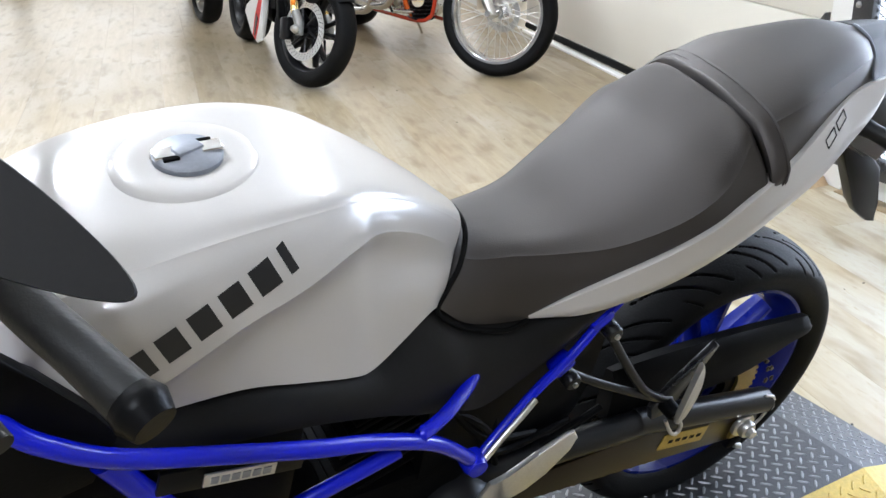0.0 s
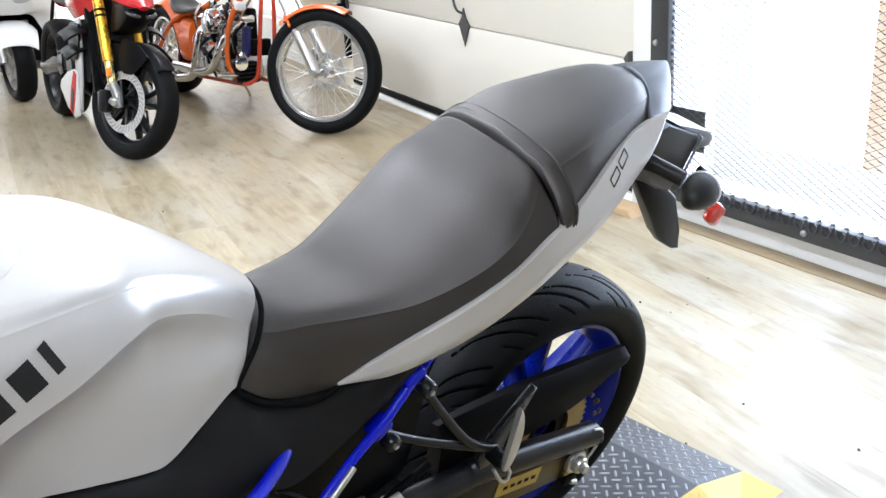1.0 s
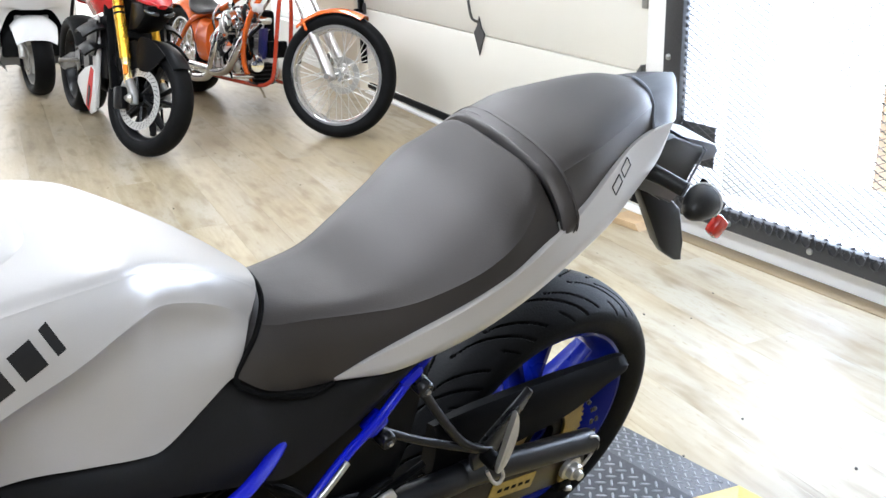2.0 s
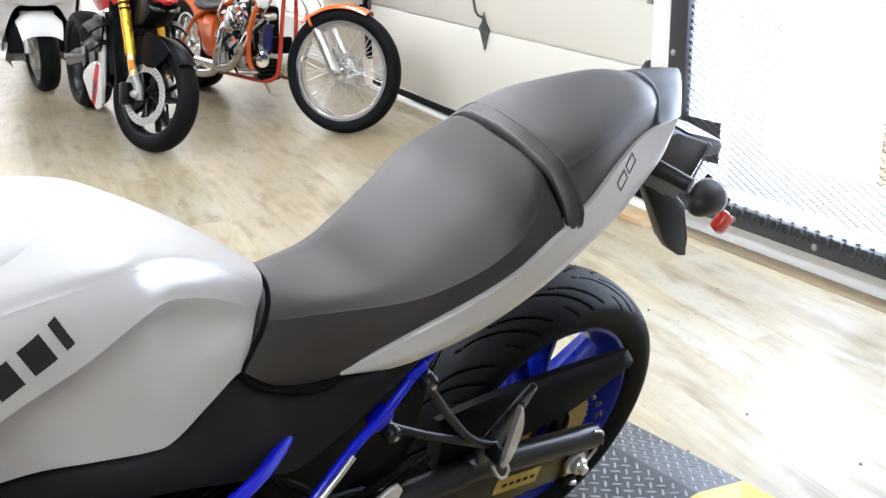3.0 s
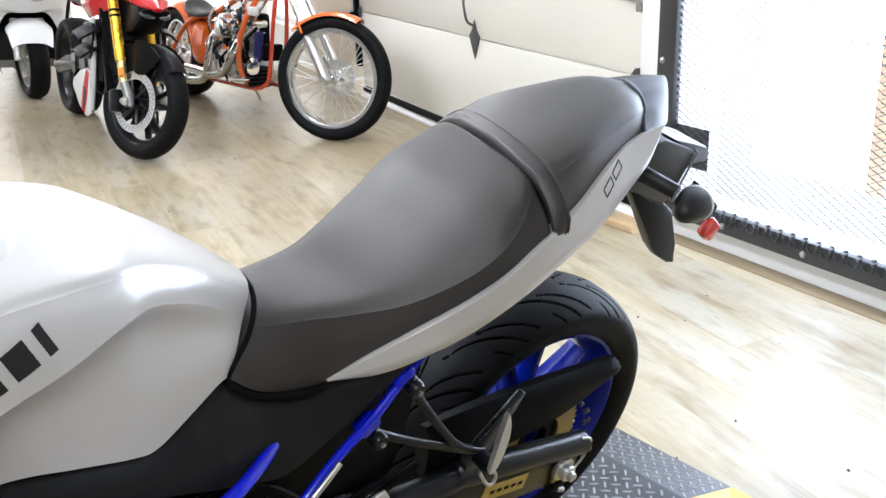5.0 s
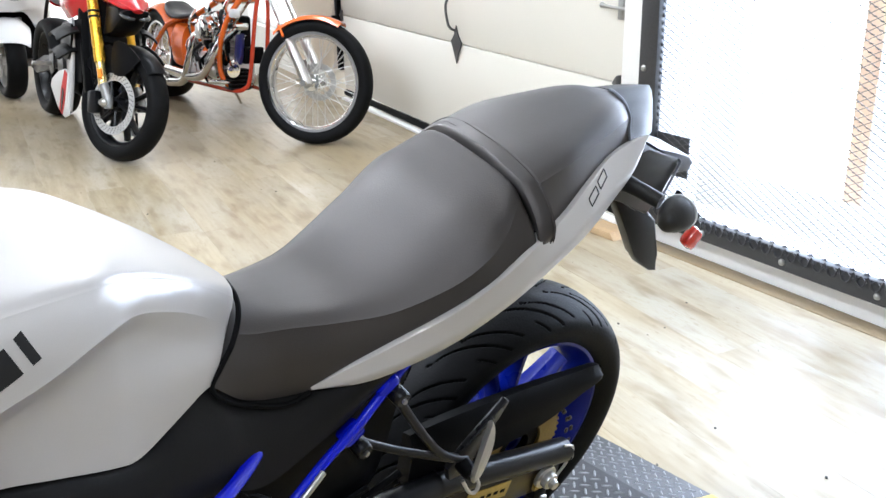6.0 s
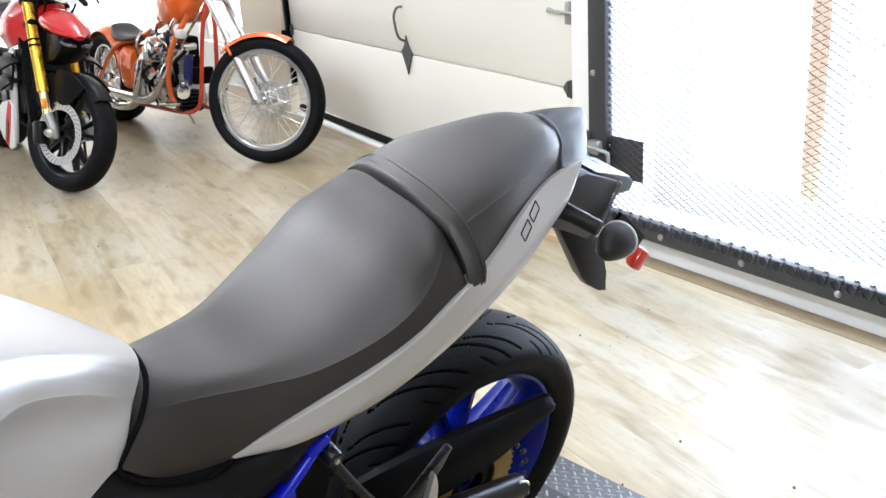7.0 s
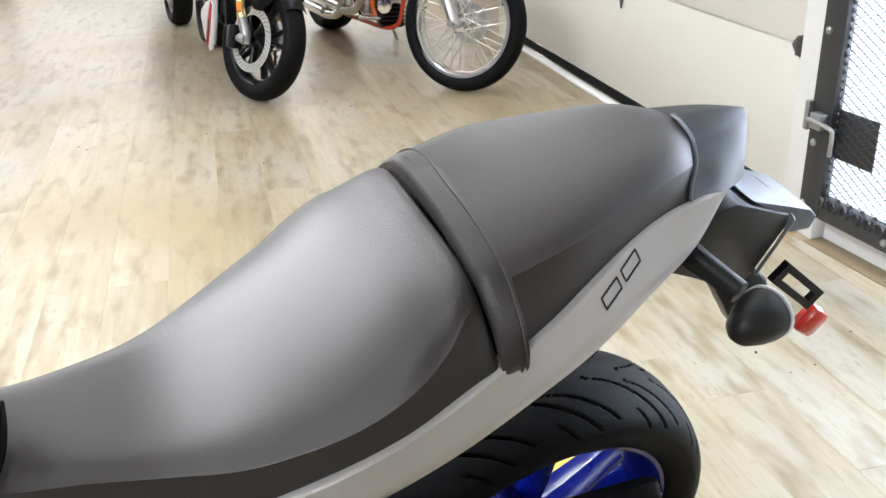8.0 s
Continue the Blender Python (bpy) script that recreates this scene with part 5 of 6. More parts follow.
def turned(axle, rake, steer):
    """The pose of a front wheel steered about its raked axis, from the straight one."""
    axis = Vector((math.sin(radians(rake)), 0, math.cos(radians(rake))))
    return Matrix.Translation(axle) @ Matrix.Rotation(radians(steer), 4, axis)


def put(bm, m):
    bmesh.ops.transform(bm, matrix=m, verts=bm.verts)
    return bm


def arc_guard(r, width, a0, a1, drop=0.02, thick=0.003, steps=22, at=(0, 0, 0)):
    """A curved mudguard over a wheel; angles from the rear, upwards."""
    rows = []
    for a in np.linspace(radians(a0), radians(a1), steps):
        row = []
        for q in np.linspace(-1, 1, 11):
            rr = r - drop * abs(q) ** 3
            row.append((at[0] + rr * math.cos(a), at[1] + q * width / 2, at[2] + rr * math.sin(a)))
        rows.append(row)
    return shell(rows, thick)


def wire_wheel(name, parent, m, R, width, rim_r, count, label):
    h = width * 0.42
    rim = lathe([(rim_r + 0.004, -h), (rim_r - 0.010, -h), (rim_r - 0.022, -h * 0.7), (rim_r - 0.030, 0), (rim_r - 0.022, h * 0.7), (rim_r - 0.010, h), (rim_r + 0.004, h), (rim_r + 0.006, h - 0.006), (rim_r - 0.006, 0), (rim_r + 0.006, -h + 0.006)], 80, ring=True)
    w = part(name, rim, CHROME, parent, label)
    w.matrix_local = m
    hub = lathe([(0, -0.075), (0.022, -0.074), (0.024, -0.05), (0.045, -0.048), (0.045, -0.042), (0.026, -0.038), (0.024, 0.038), (0.045, 0.042), (0.045, 0.048), (0.024, 0.05), (0.022, 0.074), (0, 0.075)], 28)
    part("hub", hub, CHROME, w)
    for k in range(count):
        a = 2 * math.pi * k / count
        side = 1 if k % 2 else -1
        lead = 0.9 if (k // 2) % 2 else -0.9
        p = (0.042 * math.cos(a + lead), side * 0.045, 0.042 * math.sin(a + lead))
        q = ((rim_r - 0.022) * math.cos(a), side * 0.008, (rim_r - 0.014) * math.sin(a))
        part("spoke", tube([p, q], 0.0026, 6, 1), ALLOY, w)
    part("tyre", tyre(R, width, rim_r), [RUBBER, GROOVE], w, "black rubber tyre")
    return w


def chopper():
    wb = 1.975
    b = thing("chopper_motorcycle", Matrix.Translation((-6.45, 1.45, 0)) @ pose(0, 0, 0, 0, 0, 192.2) @ pose(0, 0, 0, 5, 0, 0),
              "orange hardtail chopper with chrome engine, wire front wheel turned", "motorcycle")
    axle, rake = Vector((-wb, 0, 0.345)), 43
    m = turned(axle, 8, 34)
    wire_wheel("front_wheel", b, m, 0.345, 0.092, 0.272, 40, "chrome wire spoked front wheel")
    ax = Vector((math.sin(radians(rake)), 0, math.cos(radians(rake))))
    turn = m.to_3x3()
    side = turn @ Vector((0, 1, 0))
    for s in (-1, 1):
        o = axle + side * (0.105 * s)
        leg = tube([o - ax * 0.02, o + ax * 0.05, o + ax * 0.36], [0.022, 0.029, 0.027], 18, 3)
        fl = part("fork_leg", leg, STEEL, b, "polished fork leg")
        part("fork_collar", tube([o + ax * 0.345, o + ax * 0.40], 0.030, 18, 1), CHROME, fl)
        part("fork_tube", tube([o + ax * 0.36, o + ax * 0.98], 0.019, 16, 1), CHROME, fl, "chrome fork tube")
        part("axle_cap", tube([o - side * (0.02 * s), o + side * (0.055 * s)], 0.016, 14, 1), CHROME, fl)
    part("axle", tube([axle - side * 0.14, axle + side * 0.14], 0.010, 12, 1), CHROME, b)
    drilled = lathe([(0.070, -0.062), (0.104, -0.062), (0.104, -0.058), (0.070, -0.058)], 48, ring=True)
    part("brake_disc", put(drilled, m), STEEL, b, "steel brake disc")
    part("caliper", put(box(0.09, 0.05, 0.07, (0.10, -0.07, 0.07), 0.01, (0, 40, 0)), m), CHROME, b)
    fender = part("front_fender", put(arc_guard(0.368, 0.110, 44, 114, 0.026), m), ORANGE, b, "orange front fender")
    for s in (-1, 1):
        part("fender_strut", put(tube([(0.17, s * 0.085, 0.235), (0.19, s * 0.072, 0.262), (0.215, s * 0.056, 0.290)], 0.008, 8, 3), m), ORANGE, fender)
    for L in (0.74, 0.92):
        c = axle + ax * L
        part("triple_clamp", put(box(0.05, 0.27, 0.035, (0, 0, 0), 0.01), Matrix.Translation(c) @ turn.to_4x4() @ pose(0, 0, 0, 0, rake, 0)), CHROME, b)
    # headlamp and bars
    c = axle + ax * 0.83 + turn @ Vector((-0.13, 0, 0.02))
    lamp = lathe([(0, 0.10), (0.04, 0.09), (0.07, 0.04), (0.075, -0.03), (0.07, -0.045), (0, -0.05)], 32)
    hl = part("headlamp", put(lamp, Matrix.Translation(c) @ turn.to_4x4() @ pose(0, 0, 0, 0, 0, -90)), CHROME, b, "chrome headlamp")
    part("headlamp_lens", put(lathe([(0.068, -0.047), (0.05, -0.058), (0, -0.063)], 32), Matrix.Translation(c) @ turn.to_4x4() @ pose(0, 0, 0, 0, 0, -90)), HEADGLASS, hl)
    t = axle + ax * 0.98
    pts = [t + turn @ Vector(p) for p in ((0.10, -0.42, 0.22), (0.02, -0.33, 0.26), (-0.03, -0.14, 0.10), (0, 0, 0.04), (-0.03, 0.14, 0.10), (0.02, 0.33, 0.26), (0.10, 0.42, 0.22))]
    part("handlebar", tube(pts, 0.0125, 12, 6), CHROME, b)
    # frame
    neck = Vector((-1.42, 0, 0.93))
    part("backbone", tube([neck, (-1.20, 0, 0.86), (-0.80, 0, 0.72), (-0.40, 0, 0.585), (-0.18, 0, 0.50)], 0.021, 14, 5), ORANGE, b)
    for s in (-1, 1):
        part("frame_rail", tube([neck + Vector((0.03, 0, -0.03)), (-1.37, 0.04 * s, 0.70), (-1.318, 0.055 * s, 0.30), (-1.285, 0.075 * s, 0.225), (-1.20, 0.10 * s, 0.200), (-0.95, 0.115 * s, 0.195), (-0.45, 0.125 * s, 0.20), (0, 0.135 * s, 0.29)], 0.0130, 12, 5), CRIMSON, b)
        part("seat_stay", tube([(-0.42, 0.04 * s, 0.59), (-0.25, 0.11 * s, 0.53), (0, 0.135 * s, 0.31)], 0.016, 12, 5), ORANGE, b)
    part("fuel_tank", body([
        (-1.25, -1.25, [(0, 0.985), (0.03, 0.98), (0.05, 0.95), (0.05, 0.88), (0.04, 0.83), (0, 0.825)]),
        (-1.19, -1.19, [(0, 1.02), (0.06, 1.01), (0.105, 0.95), (0.115, 0.85), (0.095, 0.755), (0, 0.745)]),
        (-1.07, -1.07, [(0, 1.01), (0.075, 0.99), (0.125, 0.93), (0.135, 0.83), (0.11, 0.725), (0, 0.715)]),
        (-0.90, -0.90, [(0, 0.94), (0.06, 0.93), (0.10, 0.87), (0.105, 0.79), (0.085, 0.715), (0, 0.705)]),
        (-0.75, -0.75, [(0, 0.80), (0.02, 0.795), (0.035, 0.78), (0.035, 0.745), (0.025, 0.72), (0, 0.715)]),
    ], 5, 4), ORANGE, b, "orange teardrop tank")
    part("tank_cap", lathe([(0, 0.02), (0.03, 0.018), (0.034, 0.0), (0, 0)], 24, (-1.07, 0, 1.008), (90, 0, 0)), CHROME, b)
    part("saddle", body([
        (-0.50, -0.50, [(0, 0.625), (0.04, 0.622), (0.06, 0.612), (0.06, 0.60), (0, 0.595)]),
        (-0.38, -0.38, [(0, 0.605), (0.07, 0.61), (0.10, 0.598), (0.095, 0.575), (0, 0.57)]),
        (-0.25, -0.25, [(0, 0.625), (0.08, 0.63), (0.11, 0.612), (0.10, 0.58), (0, 0.575)]),
        (-0.16, -0.16, [(0, 0.675), (0.07, 0.67), (0.09, 0.645), (0.08, 0.61), (0, 0.60)]),
        (-0.13, -0.13, [(0, 0.68), (0.05, 0.675), (0.07, 0.65), (0.06, 0.625), (0, 0.62)]),
    ], 4, 4), LEATHER, b, "black leather solo saddle")
    wire_wheel("rear_wheel", b, Matrix.Translation((0, 0, 0.315)), 0.315, 0.20, 0.215, 24, "chrome rear wheel")
    part("rear_fender", arc_guard(0.352, 0.235, 8, 168, 0.045, 0.004, 26, (0, 0, 0.315)), ORANGE, b, "orange rear fender")
    part("oil_tank", body([
        (-0.45, -0.45, [(0, 0.53), (0.07, 0.52), (0.10, 0.45), (0.10, 0.32), (0.07, 0.26), (0, 0.25)]),
        (-0.33, -0.33, [(0, 0.55), (0.08, 0.54), (0.115, 0.46), (0.115, 0.33), (0.08, 0.26), (0, 0.25)]),
        (-0.28, -0.28, [(0, 0.53), (0.07, 0.52), (0.10, 0.45), (0.10, 0.34), (0.07, 0.28), (0, 0.27)]),
    ], 4, 4), ORANGE, b, "orange oil tank")
    # engine
    case = box(0.40, 0.19, 0.20, (-0.93, 0, 0.30), 0.05, seg=3)
    eng = part("engine", case, ALLOY, b, "polished twin cylinder engine")
    part("timing_cover", lathe([(0, 0.135), (0.055, 0.133), (0.085, 0.12), (0.09, 0.09), (0, 0.09)], 36, (-0.97, 0, 0.30)), CHROME, eng)
    part("gearbox", box(0.22, 0.20, 0.17, (-0.62, 0, 0.29), 0.04, seg=3), ALLOY, eng)
    for tilt in (-23, 22):
        cm = Matrix.Translation((-0.93, 0, 0.36)) @ pose(0, 0, 0, 0, tilt, 0)
        for k in range(9):
            r = 0.072 + (0.010 if k > 5 else 0.0)
            part("cooling_fin", put(lathe([(0.04, 0), (r, 0), (r + 0.002, 0.003), (r, 0.006), (0.04, 0.006)], 28, ring=True), cm @ pose(0, 0, 0.05 + 0.019 * k, 90, 0, 0)), CHROME if k > 5 else ALLOY, eng)
        part("cylinder", put(lathe([(0, 0), (0.052, 0), (0.052, 0.20), (0, 0.20)], 24), cm @ pose(0, 0, 0.03, 90, 0, 0)), ALLOY, eng)
        part("rocker_cover", put(box(0.13, 0.13, 0.05, (0, 0, 0.255), 0.018, seg=3), cm), CHROME, eng)
        for s in (0.02, -0.02):
            part("pushrod", put(tube([(s, 0.085, -0.01), (s, 0.080, 0.22)], 0.009, 8, 1), cm), CHROME, eng)
    part("air_cleaner", lathe([(0, 0.19), (0.05, 0.188), (0.075, 0.175), (0.08, 0.13), (0, 0.12)], 32, (-0.93, 0, 0.56)), CHROME, eng, "chrome air cleaner")
    for k, (x0, z0, yy, zz) in enumerate(((-1.07, 0.53, 0.165, 0.235), (-0.78, 0.55, 0.170, 0.165))):
        line = [(x0, 0.07, z0), (x0 - 0.03 + 0.05 * k, 0.15, z0 - 0.06), (x0 + 0.04, yy + 0.01, 0.36), (x0 + 0.16, yy, zz + 0.04), (x0 + 0.34, yy, zz), (-0.32, yy, zz), (0.10, yy, zz + 0.01)]
        pipe = part("exhaust_pipe", tube(line, [0.024, 0.026, 0.027, 0.028, 0.030, 0.032, 0.032], 16, 5), CHROME, b, "chrome exhaust pipe")
        part("heat_shield", tube([(x0 + 0.40, yy + 0.012, zz + 0.008), (-0.02, yy + 0.012, zz + 0.016)], 0.028, 14, 1), CHROME, pipe)
    part("cover_plate", plate([(-1.265, 0.55), (-1.185, 0.54), (-1.165, 0.41), (-1.225, 0.36), (-1.255, 0.41)], 0.06, 0.085, 0.006), NAVY, b, "small navy blue cover")
    # carburettor, covers, lines and brackets crowded round the cylinders
    rnd = random.Random(5)
    part("intake", tube([(-0.93, 0.05, 0.56), (-0.90, 0.11, 0.57), (-0.84, 0.13, 0.55)], 0.026, 14, 4), CHROME, eng)
    part("carburettor", box(0.09, 0.07, 0.09, (-0.84, 0.135, 0.53), 0.012), ALLOY, eng)
    part("primary_cover", plate([(-1.05, 0.36), (-0.95, 0.41), (-0.62, 0.38), (-0.52, 0.33), (-0.52, 0.24), (-0.62, 0.20), (-0.95, 0.19), (-1.06, 0.24)], -0.17, -0.10, 0.02, n=3), CHROME, eng)
    part("oil_filter", lathe([(0, 0.12), (0.034, 0.118), (0.038, 0.11), (0.038, 0.0), (0, 0)], 22, (-1.20, 0.10, 0.33), (0, 0, 60)), CHROME, eng)
    part("regulator", box(0.05, 0.13, 0.10, (-1.25, 0.0, 0.42), 0.008), DARK, b)
    for k in range(15):
        x, z = -1.22 + 0.045 * k, 0.40 + 0.27 * rnd.random()
        part("oil_line", tube([(x, 0.08, z), (x + rnd.uniform(-0.06, 0.06), 0.13 + 0.02 * rnd.random(), z - 0.08), (x + rnd.uniform(-0.08, 0.08), 0.11, z - 0.20)], rnd.choice((0.006, 0.008, 0.010)), 8, 5), CHROME if k % 3 else GRAIN, eng)
    for k in range(12):
        part("bolt", lathe([(0, 0.008), (0.007, 0.007), (0.008, 0.0), (0, 0)], 8, (-0.97 + 0.072 * math.cos(k * math.pi / 6), 0.128, 0.30 + 0.072 * math.sin(k * math.pi / 6))), CHROME, eng)
    for k in range(4):
        part("bracket", box(0.05, 0.02, 0.07, (-1.16 + 0.14 * k, 0.125, 0.46 - 0.05 * (k % 2)), 0.006, (0, 30 * k, 0)), CHROME if k % 2 else DARK, eng)
    part("ignition_cover", lathe([(0, 0.155), (0.035, 0.153), (0.045, 0.14), (0.045, 0.12), (0, 0.12)], 28, (-0.97, 0, 0.30)), STEEL, eng)
    horn = box(0.10, 0.14, 0.13, (-1.16, 0.055, 0.265), 0.015)
    for k in range(5):
        part("box_fin", box(0.108, 0.150, 0.006, (-1.16, 0.055, 0.215 + 0.025 * k), 0.001), SATIN, b)
    part("front_box", horn, DARK, b, "black box on the frame")
    part("front_loop", tube([(-1.27, 0.07, 0.78), (-1.17, 0.13, 0.62), (-1.11, 0.15, 0.45), (-1.10, 0.14, 0.30), (-1.16, 0.11, 0.215)], 0.017, 12, 5), ORANGE, b, "orange curved frame loop")
    part("white_fitting", box(0.07, 0.05, 0.05, (-1.27, 0.13, 0.67), 0.012), PALEPAINT, b)
    part("foot_peg", tube([(-1.18, 0.10, 0.25), (-1.18, 0.27, 0.26)], 0.014, 10, 1), CHROME, b)
    part("side_stand", tube([(-0.72, -0.10, 0.18), (-0.66, -0.19, 0.09), (-0.62, -0.24, 0.021)], 0.010, 8, 3), CHROME, b)
    part("engine_plate", box(0.34, 0.08, 0.34, (-0.90, -0.05, 0.47), 0.02), DARK, eng, "dark crankcase side behind the cylinders")
    # small castings, caps and unions packed round the cylinders
    for k in range(34):
        x, z = -1.20 + 0.46 * rnd.random(), 0.24 + 0.42 * rnd.random()
        yy, size = rnd.uniform(0.03, 0.15), rnd.uniform(0.012, 0.030)
        if k % 3 == 0:
            fitting = box(size * 2.2, size, size * 1.5, (x, yy, z), 0.004, (0, rnd.uniform(-60, 60), 0))
        elif k % 3 == 1:
            fitting = lathe([(0, 0.022), (size * 0.7, 0.020), (size, 0.010), (size, -0.010), (size * 0.6, -0.02), (0, -0.02)], 14, (x, yy, z))
        else:
            fitting = tube([(x, yy, z), (x + rnd.uniform(-0.04, 0.04), yy + 0.02, z + 0.05), (x + rnd.uniform(-0.07, 0.07), yy, z + 0.10)], size * 0.55, 8, 3)
        part("engine_fitting", fitting, (CHROME, SATIN, CHROME, DARK)[k % 4], eng)
    for k in range(2):
        part("cable", tube([(-1.40 + 0.02 * k, 0.03 * (k - 2), 0.93), (-1.30 - 0.02 * k, 0.06 + 0.02 * k, 0.72), (-1.12 + 0.05 * k, 0.09, 0.55)], 0.005, 6, 5), CHROME, b)
    return b


chopper()


def red_bike():
    wb = 1.53
    b = thing("naked_motorcycle", Matrix.Translation((-6.2, 0.66, 0)) @ pose(0, 0, 0, 0, 0, 187.1) @ pose(0, 0, 0, 7, 0, 0),
              "red and black naked sport motorcycle with gold fork, front wheel turned", "motorcycle")
    axle, rake = Vector((-wb, 0, 0.30)), 22.5
    m = turned(axle, rake, 25)
    w = cast_wheel("front_wheel", b, (0, 0, 0), 0.30, 0.12, 0.222, SATIN, 5, "black cast front wheel")
    w.matrix_local = m
    for s in (-1, 1):
        drilled_disc(w, s * 0.072, 0.162, 0.120, DISC)
        carrier = bmesh.new()
        for k in range(6):
            a = 2 * math.pi * k / 6
            tube([(0.04 * math.cos(a), s * 0.068, 0.04 * math.sin(a)), (0.12 * math.cos(a + 0.2), s * 0.072, 0.12 * math.sin(a + 0.2))], 0.007, 6, 1, carrier)
        part("disc_carrier", carrier, SATIN, w)
    A = Matrix.Rotation(radians(rake), 4, "Y")
    for s in (-1, 1):
        y = 0.108 * s
        g = lambda p: m @ A @ Vector(p)
        foot = tube([g((0, y, -0.03)), g((-0.005, y, 0.03)), g((0.015, y, 0.10))], [0.022, 0.027, 0.024], 16, 4)
        leg = part("fork_leg", foot, FORKFOOT, b, "grey cast fork foot")
        part("fork_slider", tube([g((0.02, y, 0.09)), g((0.02, y, 0.22))], 0.0225, 16, 1), CHAMPAGNE, leg, "pale gold fork slider")
        part("fork_tube", tube([g((0.02, y, 0.22)), g((0.02, y, 0.235)), g((0.02, y, 0.24)), g((0.02, y, 0.50)), g((0.02, y, 0.72))], [0.028, 0.031, 0.029, 0.029, 0.027], 18, 2), GOLD, leg, "gold anodised fork tube")
        for z in (0.455, 0.485):
            part("fork_band", tube([g((0.02, y, z)), g((0.02, y, z + 0.012))], 0.0305, 16, 1), BLACK, leg)
        cal = put(box(0.07, 0.05, 0.12, (0.105, y * 0.95, 0.03), 0.014, (0, -12, 0)), m @ A)
        part("caliper", cal, SATIN, leg, "black radial brake caliper")
        part("reflector", put(box(0.03, 0.012, 0.05, (0.0, y + 0.026 * s, 0.155), 0.004), m @ A), AMBER, leg, "amber fork reflector")
        part("axle_nut", put(lathe([(0, -0.022), (0.020, -0.02), (0.024, 0.0), (0.012, 0.02), (0, 0.02)], 18, (0, y + 0.03 * s, 0)), m), STEEL, leg)
        part("brake_hose", tube([g((0.09, y, 0.10)), g((0.06, y * 1.2, 0.25)), g((0.05, y, 0.5)), g((0.03, y * 0.5, 0.75))], 0.005, 6, 5), BLACK, leg)
    fend = put(arc_guard(0.318, 0.135, 20, 140, 0.03, 0.004), m)
    fender = part("front_fender", fend, BLACK, b, "black front fender")
    for s in (-1, 1):
        flap = put(plate([(0.02, 0.26), (0.10, 0.30), (0.20, 0.24), (0.25, 0.17), (0.12, 0.10), (0.05, 0.12)], s * 0.066, s * 0.074, 0.003, n=3), m)
        part("fender_side", flap, BLACK, fender)
        apron = put(plate([(-0.17, 0.25), (-0.06, 0.312), (0.05, 0.312), (0.035, 0.165), (-0.05, 0.150), (-0.10, 0.185)], s * 0.076, s * 0.084, 0.003, n=3), m)
        part("fender_apron", apron, BLACK, fender)
    for z in (0.58, 0.70):
        part("yoke", put(box(0.07, 0.27, 0.03, (0.02, 0, z), 0.01), m @ A), DARK, b)
    bar = put(tube([(0.14, -0.38, 0.80), (0.07, -0.26, 0.825), (0.02, -0.10, 0.79), (0.01, 0, 0.78), (0.02, 0.10, 0.79), (0.07, 0.26, 0.825), (0.14, 0.38, 0.80)], 0.0125, 12, 6), m @ A)
    hb = part("handlebar", bar, SATIN, b, "black handlebar")
    for s in (-1, 1):
        part("grip", put(tube([(0.075, s * 0.265, 0.825), (0.135, s * 0.37, 0.803)], 0.017, 14, 1), m @ A), RUBBERY, hb)
        part("lever", put(tube([(0.02, s * 0.22, 0.82), (-0.02, s * 0.28, 0.82), (0.06, s * 0.40, 0.79)], 0.007, 8, 4), m @ A), SATIN, hb)
        part("reservoir", put(lathe([(0, 0), (0.02, 0), (0.02, 0.045), (0, 0.045)], 18, (-0.02, s * 0.19, 0.84), (90, 0, 0)), m @ A), SMOKE, hb)
        part("mirror_stem", put(tube([(0.04, s * 0.24, 0.83), (-0.02, s * 0.32, 0.90), (0.0, s * 0.44, 0.93)], 0.006, 8, 4), m @ A), SATIN, hb)
        part("mirror", put(lathe([(0, -0.014), (0.05, -0.01), (0.058, 0.0), (0.05, 0.006), (0, 0.008)], 24), m @ A @ pose(0.0, s * 0.47, 0.94, 0, 0, 80) @ Matrix.Diagonal((1.2, 1, 0.6, 1))), BLACK, hb, "black mirror")
    part("screen", put(shell([[(-0.14 + 0.10 * q, yy, 0.66 + 0.17 * q) for yy in np.linspace(-0.09 + 0.02 * q, 0.09 - 0.02 * q, 7)] for q in np.linspace(0, 1, 6)], 0.003), m @ A), PALEGLASS, b, "small clear screen")
    # head cowl and lamps
    ms = turned(axle, rake, 8) @ Matrix.Translation(-axle)
    cowl = body([
        (-1.665, -1.64, [(0, 0.805), (0.012, 0.803), (0.022, 0.798), (0.022, 0.790), (0.016, 0.784), (0, 0.782)]),
        (-1.61, -1.58, [(0, 0.850), (0.034, 0.846), (0.074, 0.826), (0.080, 0.806), (0.055, 0.793), (0, 0.785)]),
        (-1.53, -1.51, [(0, 0.895), (0.045, 0.890), (0.098, 0.858), (0.104, 0.828), (0.070, 0.800), (0, 0.790)]),
        (-1.42, -1.41, [(0, 0.925), (0.045, 0.920), (0.100, 0.885), (0.106, 0.850), (0.075, 0.815), (0, 0.80)]),
        (-1.38, -1.38, [(0, 0.915), (0.040, 0.910), (0.088, 0.880), (0.094, 0.850), (0.070, 0.82), (0, 0.81)]),
    ], 4, 4, crease=(2,), tight=0.2)
    part("head_cowl", put(cowl, ms), RED, b, "small red head cowl")
